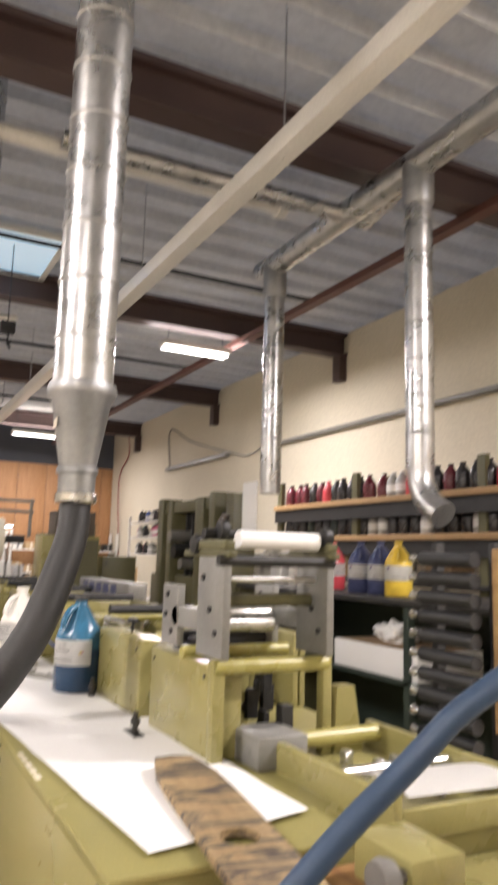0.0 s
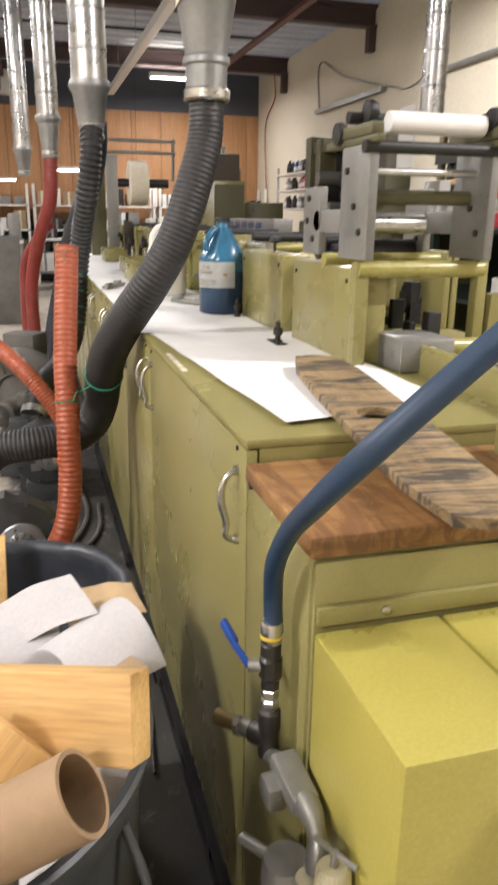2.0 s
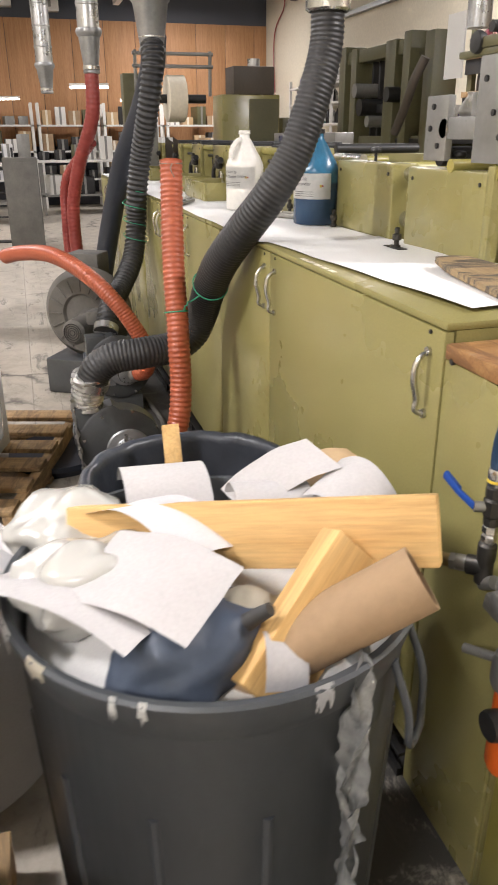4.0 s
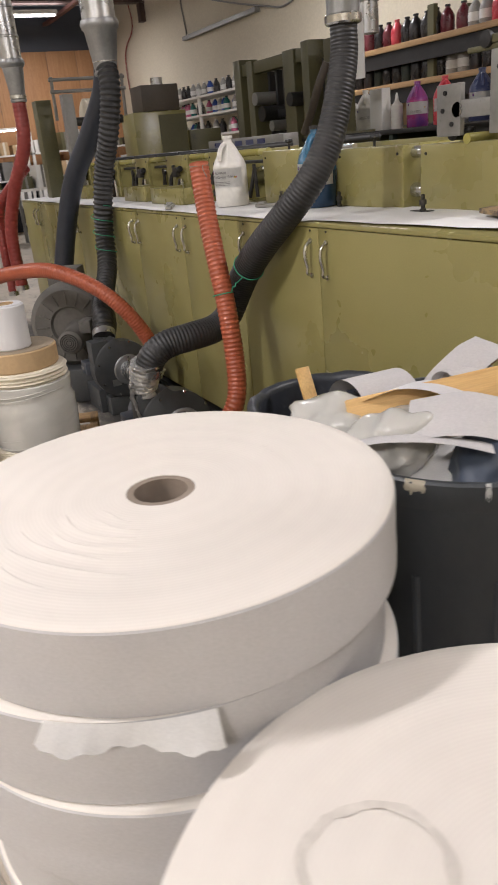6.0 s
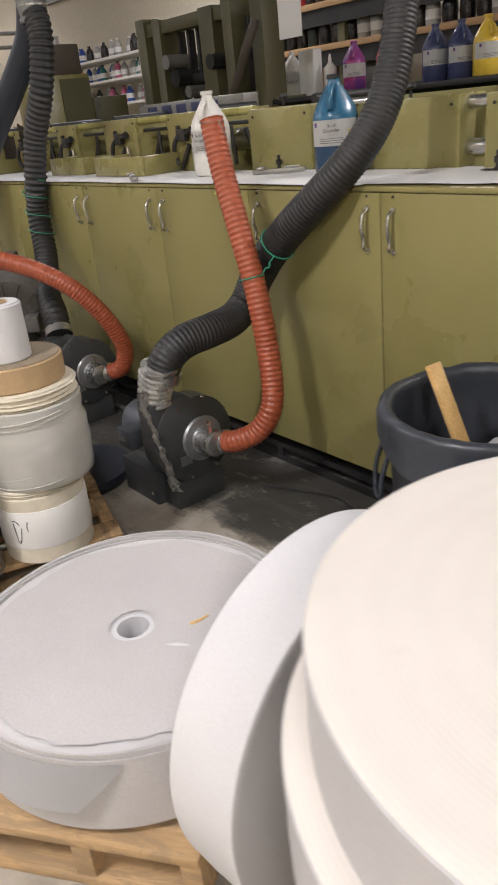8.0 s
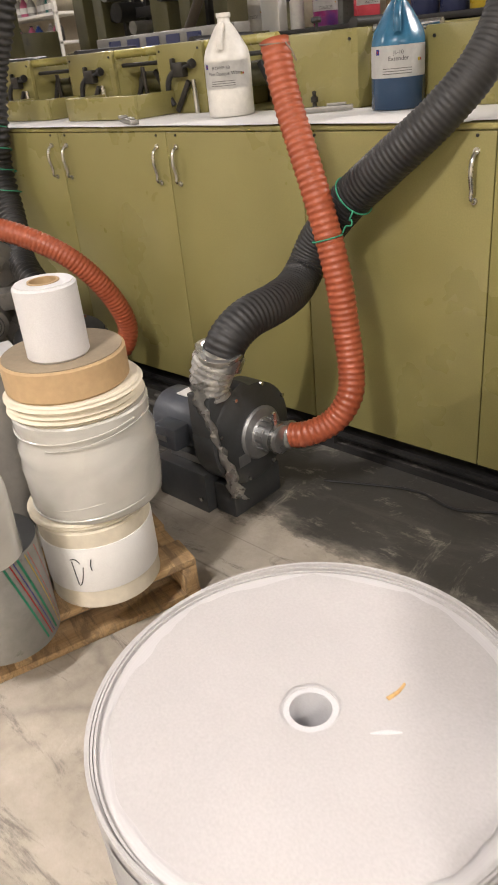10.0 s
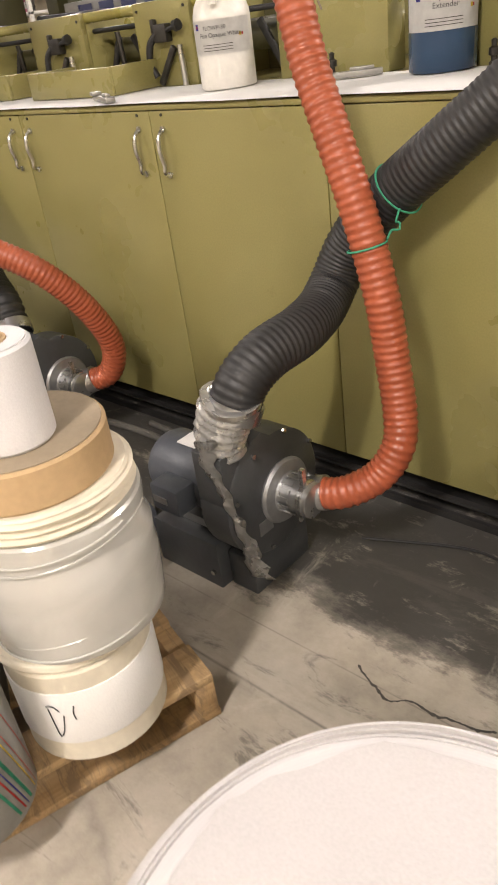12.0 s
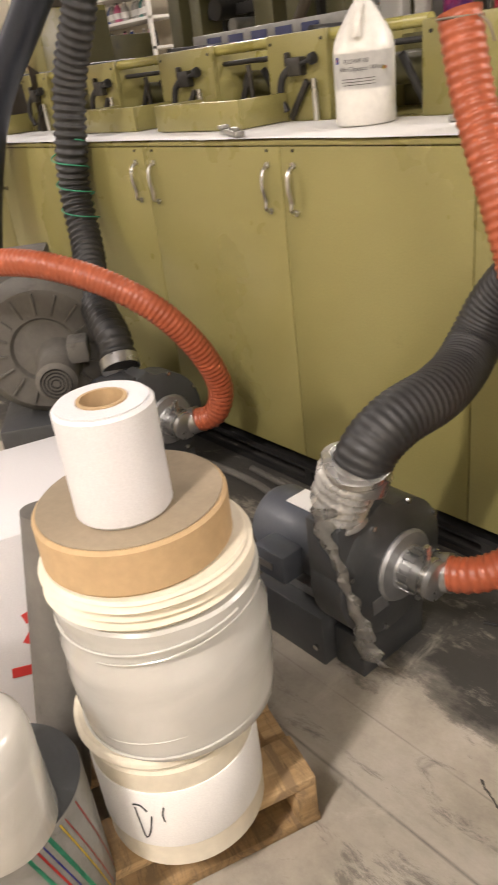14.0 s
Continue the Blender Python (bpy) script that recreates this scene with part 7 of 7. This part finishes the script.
wshelf = thing("metal_shelf", (0, 3.85, 0), "pale metal shelving full of small ink bottles", "shelf")
for z in (1.45, 1.74, 2.0):
    part("board", boxes((-11.8, 0, z - 0.03, -8.1, 0.45, z), bev=0.003), WHITE_METAL, wshelf)
for x in (-11.8, -10.0, -8.14):
    part("post", boxes((x, 0.0, 0, x + 0.04, 0.04, 2.1)), WHITE_METAL, wshelf)
small = [bottle(0.05, 0.2, m, c, l, "small bottles on the metal shelf") for m, c, l in ((GREYB, WHITE_METAL, "small clear ink bottle"), (TEAL, BLACK_METAL, "small teal ink bottle"), (PINK, BLACK_METAL, "small pink ink bottle"), (PLASTIC_BLACK, BLACK_METAL, "small black ink bottle"), (BLUEB, WHITE_METAL, "small blue ink bottle"))]
used = set()
for z in (1.45, 1.74, 2.0):
    x = -11.7
    while x < -8.2:
        k = rnd.choice((0, 0, 0, 1, 2, 3, 3, 4)) if z < 2 else rnd.choice((0, 0, 3, 3, 4))
        m = pose(x, 4.0 + rnd.uniform(-0.05, 0.1), z, 0, 0, rnd.uniform(0, 360))
        if k not in used:
            used.add(k)
            small[k].matrix_world = m
        else:
            copy_thing(small[k], m)
        x += rnd.uniform(0.11, 0.17)

# ---- dark press frame behind ----
g = thing("second_press", (0, 1.95, 0), "dark olive upright frame of a second press", "press")
for x, w, z in ((-5.15, 0.12, 1.93), (-4.92, 0.10, 1.9), (-4.32, 0.16, 1.9), (-4.05, 0.10, 1.93), (-3.75, 0.12, 1.9)):
    part("upright", boxes((x, 0, 0, x + w, 0.18, z), bev=0.005), OLIVE_DARK, g)
part("head", boxes((-5.03, 0.02, 1.80, -4.0, 0.14, 1.89), bev=0.005), OLIVE_DARK, g)
part("cross_bar", boxes((-4.82, 0.06, 1.44, -4.32, 0.12, 1.50), bev=0.004), BLACK_METAL, g, "black cross bar")
for x in (-4.74, -4.62, -4.5, -3.92):
    part("column_plate", boxes((x, 0.1, 1.28, x + 0.03, 0.16, 1.80), bev=0.003), BLACK_METAL, g, "narrow black column")
part("bed", boxes((-5.4, 0.05, 0, -3.6, 0.8, 1.28), bev=0.005), OLIVE_DARK, g)
for k, (x, z, r) in enumerate(((-4.7, 1.6, 0.05), (-4.6, 1.48, 0.06), (-4.45, 1.38, 0.04), (-4.15, 1.55, 0.05))):
    bm = bmesh.new()
    rod(bm, (x, -0.06, z), (x, 0.25, z), r, seg=18)
    part("roller", bm, BLACK_METAL if k % 2 else GREY_PLATE, g)
bm = bmesh.new()
sweep(bm, ((-3.62, -0.06, 1.74), (-3.68, -0.1, 1.6), (-3.78, -0.1, 1.45), (-3.9, -0.1, 1.3)), 0.03, 12, 0.03)
part("suction_hose", bm, BROWN_BOX, g, "brown suction hose")
part("sign", boxes((-3.45, -0.02, 1.6, -3.25, -0.01, 1.95)), PAPER, g, "white notice sheet")
part("side_column", boxes((-5.98, -0.5, 0, -5.85, -0.36, 1.72), bev=0.005), OLIVE_DARK, g)
part("side_box", boxes((-5.5, -0.5, 1.0, -5.1, -0.2, 1.42), bev=0.005), OLIVE_DARK, g)

# olive control cabinet with a brown box on it, beyond the press
cab = thing("control_cabinet", (-5.05, 0.92, 0), "olive control cabinet with a brown box on top", "cabinet")
part("body", boxes((-0.25, 0, 0, 0.05, 0.47, 1.58), bev=0.008), OLIVE, cab)
part("side_panel", boxes((0.0505, 0.22, 1.0, 0.058, 0.46, 1.55)), OLIVE_DARK, cab)
part("box", boxes((-0.22, 0.1, 1.582, 0.03, 0.43, 1.78), bev=0.005), BROWN_BOX, cab, "brown junction box")
bm = bmesh.new()
lathe(bm, [(0.05, 1.782), (0.05, 1.84), (0.03, 1.842)], (-0.1, 0.3, 0), 18)
part("cap", bm, GALV, cab)

# rewind stand with its cream reel
rw = thing("rewind_stand", (-4.7, 0.3, 1.002), "grey rewind stand with a cream reel", "stand")
part("column", boxes((-0.05, -0.03, 0, 0.03, 0.05, 0.72), bev=0.004), GREY_PLATE, rw)
part("column", boxes((-0.55, -0.12, 0, -0.42, 0.0, 0.72), bev=0.004), OLIVE_DARK, rw)
for z in (0.82, 0.74):
    bm = bmesh.new()
    rod(bm, (-0.01, -0.1, z), (-0.01, 0.48, z), 0.012, seg=10)
    part("arm", bm, GREY_PLATE, rw)
for y in (-0.08, 0.46):
    bm = bmesh.new()
    rod(bm, (-0.01, y, 0.84), (-0.03, y, 0.55), 0.012, seg=10)
    part("strut", bm, GREY_PLATE, rw)
bm = bmesh.new()
rod(bm, (-0.01, 0.0, 0.53), (-0.01, 0.42, 0.53), 0.03, seg=18)
part("shaft", bm, BLACK_METAL, rw)
reel = thing("cream_reel", (-4.71, 0.43, 1.532), "cream paper reel on the rewind shaft", "paper roll")
bm = bmesh.new()
lathe(bm, [(0.034, 0), (0.15, 0), (0.155, 0.005), (0.155, 0.125), (0.15, 0.13), (0.034, 0.13)], seg=40, axis="Y", closed=True)
part("reel", bm, CREAM, reel)
bm = sheet(lambda u, v: (-4.2 + 0.14 * math.cos(3.14 * v), 0.34 + 0.14 * math.sin(3.14 * v), 1.003 + 0.28 * u - 0.1 * u * math.sin(3.14 * v)), 8, 12, 0.006)
single("funnel_guard", bm, BROWN_BOX, "brown curved guard on the press", "guard")

# ---- far end of the hall ----
rnd = random.Random(33)


def workbench(x, y, w, d, label):
    t = thing("work_table", (x, y, 0), label, "table", "far work tables")
    part("top", boxes((0, 0, 0.86, d, w, 0.9), bev=0.004), WHITE_METAL, t)
    for yy in (0.02, w - 0.07):
        for xx in (0.02, d - 0.07):
            part("leg", boxes((xx, yy, 0, xx + 0.05, yy + 0.05, 0.86)), GREY_PLATE, t)
    part("shelf", boxes((0.02, 0.02, 0.3, d - 0.02, w - 0.02, 0.33)), GREY_PLATE, t)
    return t


MATS = (PAPER, CARD, KRAFT, GREY_PLATE, PAPER_COOL, BLACK_METAL, OLIVE_DARK, WHITE_METAL)


def carton(x, y, z, sx, sy, sz, mt):
    lb = {CARD: "brown carton", KRAFT: "kraft carton", BLACK_METAL: "black instrument case", GREY_PLATE: "grey metal box", OLIVE_DARK: "dark olive box", BLUEB: "blue plastic crate"}.get(mt, "white carton")
    t = thing("carton", (x, y, z), lb + " among far stacked goods", "box", "far cartons", rnd.uniform(-8, 8))
    part("body", boxes((-sx / 2, -sy / 2, 0, sx / 2, sy / 2, sz), bev=0.004), mt, t)
    part("tape", boxes((-sx / 2 - 0.001, -0.02, 0.002, sx / 2 + 0.001, 0.02, sz + 0.001)), CREAM if mt in (CARD, KRAFT) else GREY_PLATE, t)


for (x, y, w) in ((-12.2, -1.9, 1.5), (-13.6, -0.3, 1.6), (-12.6, 1.4, 1.5), (-13.4, 3.0, 1.3), (-9.0, 1.6, 1.4), (-8.2, 2.9, 1.2)):
    workbench(x, y, w, 0.7, "white work table with cartons at the hall's far end")
    for k in range(6):
        yy = y + 0.12 + k * (w - 0.24) / 5
        h = rnd.uniform(0.1, 0.42)
        carton(x + 0.35 + rnd.uniform(-0.1, 0.1), yy, 0.9, rnd.uniform(0.2, 0.4), rnd.uniform(0.14, 0.22), h, rnd.choice(MATS))
    for k in range(3):
        carton(x + 0.35, y + 0.25 + k * (w - 0.5) / 2, 0.33, 0.45, rnd.uniform(0.25, 0.35), rnd.uniform(0.2, 0.45), rnd.choice(MATS))
for i, y in enumerate((-2.6, -1.4, -0.2, 1.0, 2.2, 3.3)):
    t = thing("storage_rack", (-14.75, y, 0), "white shelving rack under the plywood wall", "rack", "end wall racks")
    for yy in (0.0, 1.08):
        part("post", boxes((0, yy, 0, 0.05, yy + 0.05, 1.85)), WHITE_METAL, t)
        part("post", boxes((0.5, yy, 0, 0.55, yy + 0.05, 1.85)), WHITE_METAL, t)
    for z in (0.5, 1.0, 1.45):
        part("board", boxes((0, 0, z, 0.55, 1.13, z + 0.03)), WHITE_METAL, t)
    for z in (0.53, 1.03, 1.48):
        for k in range(4):
            carton(-14.45, y + 0.17 + k * 0.26, z, 0.4, rnd.uniform(0.16, 0.23), rnd.uniform(0.12, 0.36), rnd.choice(MATS))
# bright work lamps low at the end of the hall
for x, y, z, ln in ((-9.6, 0.35, 1.86, 0.5), (-14.3, -0.9, 1.9, 0.9), (-14.3, 1.8, 1.9, 0.9)):
    t = thing("task_lamp", (x, y, z), "low fluorescent work lamp, lit", "lamp", "task lamps", 70)
    part("housing", boxes((-ln / 2, -0.04, 0.02, ln / 2, 0.04, 0.05), bev=0.006), WHITE_METAL, t)
    bm = bmesh.new()
    rod(bm, (-ln / 2, 0, 0.005), (ln / 2, 0, 0.005), 0.015, seg=10)
    part("tube", bm, TUBE, t)
    bm = bmesh.new()
    rod(bm, (0, 0, 0.05), (0, 0, ZC - z), 0.004, seg=6)
    part("hanger", bm, BLACK_METAL, t)
# boxes on the dark upper wall
for y, z, w, h in ((-0.85, 3.45, 0.42, 0.42), (0.1, 3.4, 0.3, 0.3), (-2.2, 3.5, 0.5, 0.4)):
    t = thing("wall_unit", (X0 + 0.003, y, z), "white louvred unit on the dark wall", "vent", "wall units")
    part("case", boxes((0, 0, 0, 0.25, w, h), bev=0.01), WHITE_METAL, t)
    part("grille", boxes((0.2505, 0.05, 0.06, 0.256, w * 0.55, h - 0.06)), GREY_PLATE, t, "grey grille")
# roof junction box on a drop cord
t = thing("drop_box", (-5.2, 0.55, 3.25), "black junction box hung on a cord", "junction box")
part("box", boxes((-0.05, -0.06, 0, 0.05, 0.06, 0.1), bev=0.01), BLACK_METAL, t)
bm = bmesh.new()
rod(bm, (0, 0, 0.1), (0, 0, ZC - 3.25), 0.005, seg=6)
part("cord", bm, BLACK_METAL, t)
bm = bmesh.new()
sweep(bm, ((0.02, 0, 0), (0.04, 0.01, -0.08), (0.0, 0.03, -0.13), (-0.03, 0, -0.06)), 0.008, 8, 0.02)
part("lead", bm, BLACK_METAL, t)
# hand truck and grey panel on the far floor
t = thing("hand_truck", (-9.5, -1.05, 0), "black hand truck standing on the far floor", "hand truck")
for y in (0, 0.35):
    bm = bmesh.new()
    rod(bm, (0, y, 0.1), (-0.15, y, 1.15), 0.015, seg=10)
    part("upright", bm, BLACK_METAL, t)
    bm = bmesh.new()
    lathe(bm, [(0.03, -0.02), (0.11, -0.018), (0.12, 0), (0.11, 0.018), (0.03, 0.02)], (0, y, 0.12), 24, "Y")
    part("wheel", bm, BLACK_RUBBER, t)
for z in (0.3, 0.6, 0.9):
    bm = bmesh.new()
    rod(bm, (-0.02 - 0.13 * z, 0, z), (-0.02 - 0.13 * z, 0.35, z), 0.012, seg=8)
    part("crossbar", bm, BLACK_METAL, t)
part("toe_plate", boxes((0.0, -0.02, 0.005, 0.22, 0.37, 0.015)), BLACK_METAL, t)
t = thing("grey_cabinet", (-8.6, -0.62, 0), "beige grey steel cabinet in the far aisle", "cabinet")
part("body", boxes((-0.4, -0.2, 0, 0.0, 0.2, 1.05), bev=0.006), OLD_GREY, t)
part("door", boxes((0.001, -0.19, 0.05, 0.012, 0.19, 1.0), bev=0.003), OLD_GREY, t)
# grey post with a hanging cord in the aisle
t = thing("machine_post", (-4.4, -0.95, 0), "grey machine post with a black cord", "machine")
part("post", boxes((-0.15, -0.28, 0, 0.1, -0.06, 1.25), bev=0.006), GREY_PLATE, t)
bm = bmesh.new()
sweep(bm, ((0.0, -0.05, 1.0), (0.05, 0.02, 0.8), (0.08, 0.05, 0.5), (0.02, 0.03, 0.3), (0.05, -0.02, 0.05)), 0.01, 8, 0.03)
part("cord", bm, BLACK_RUBBER, t)
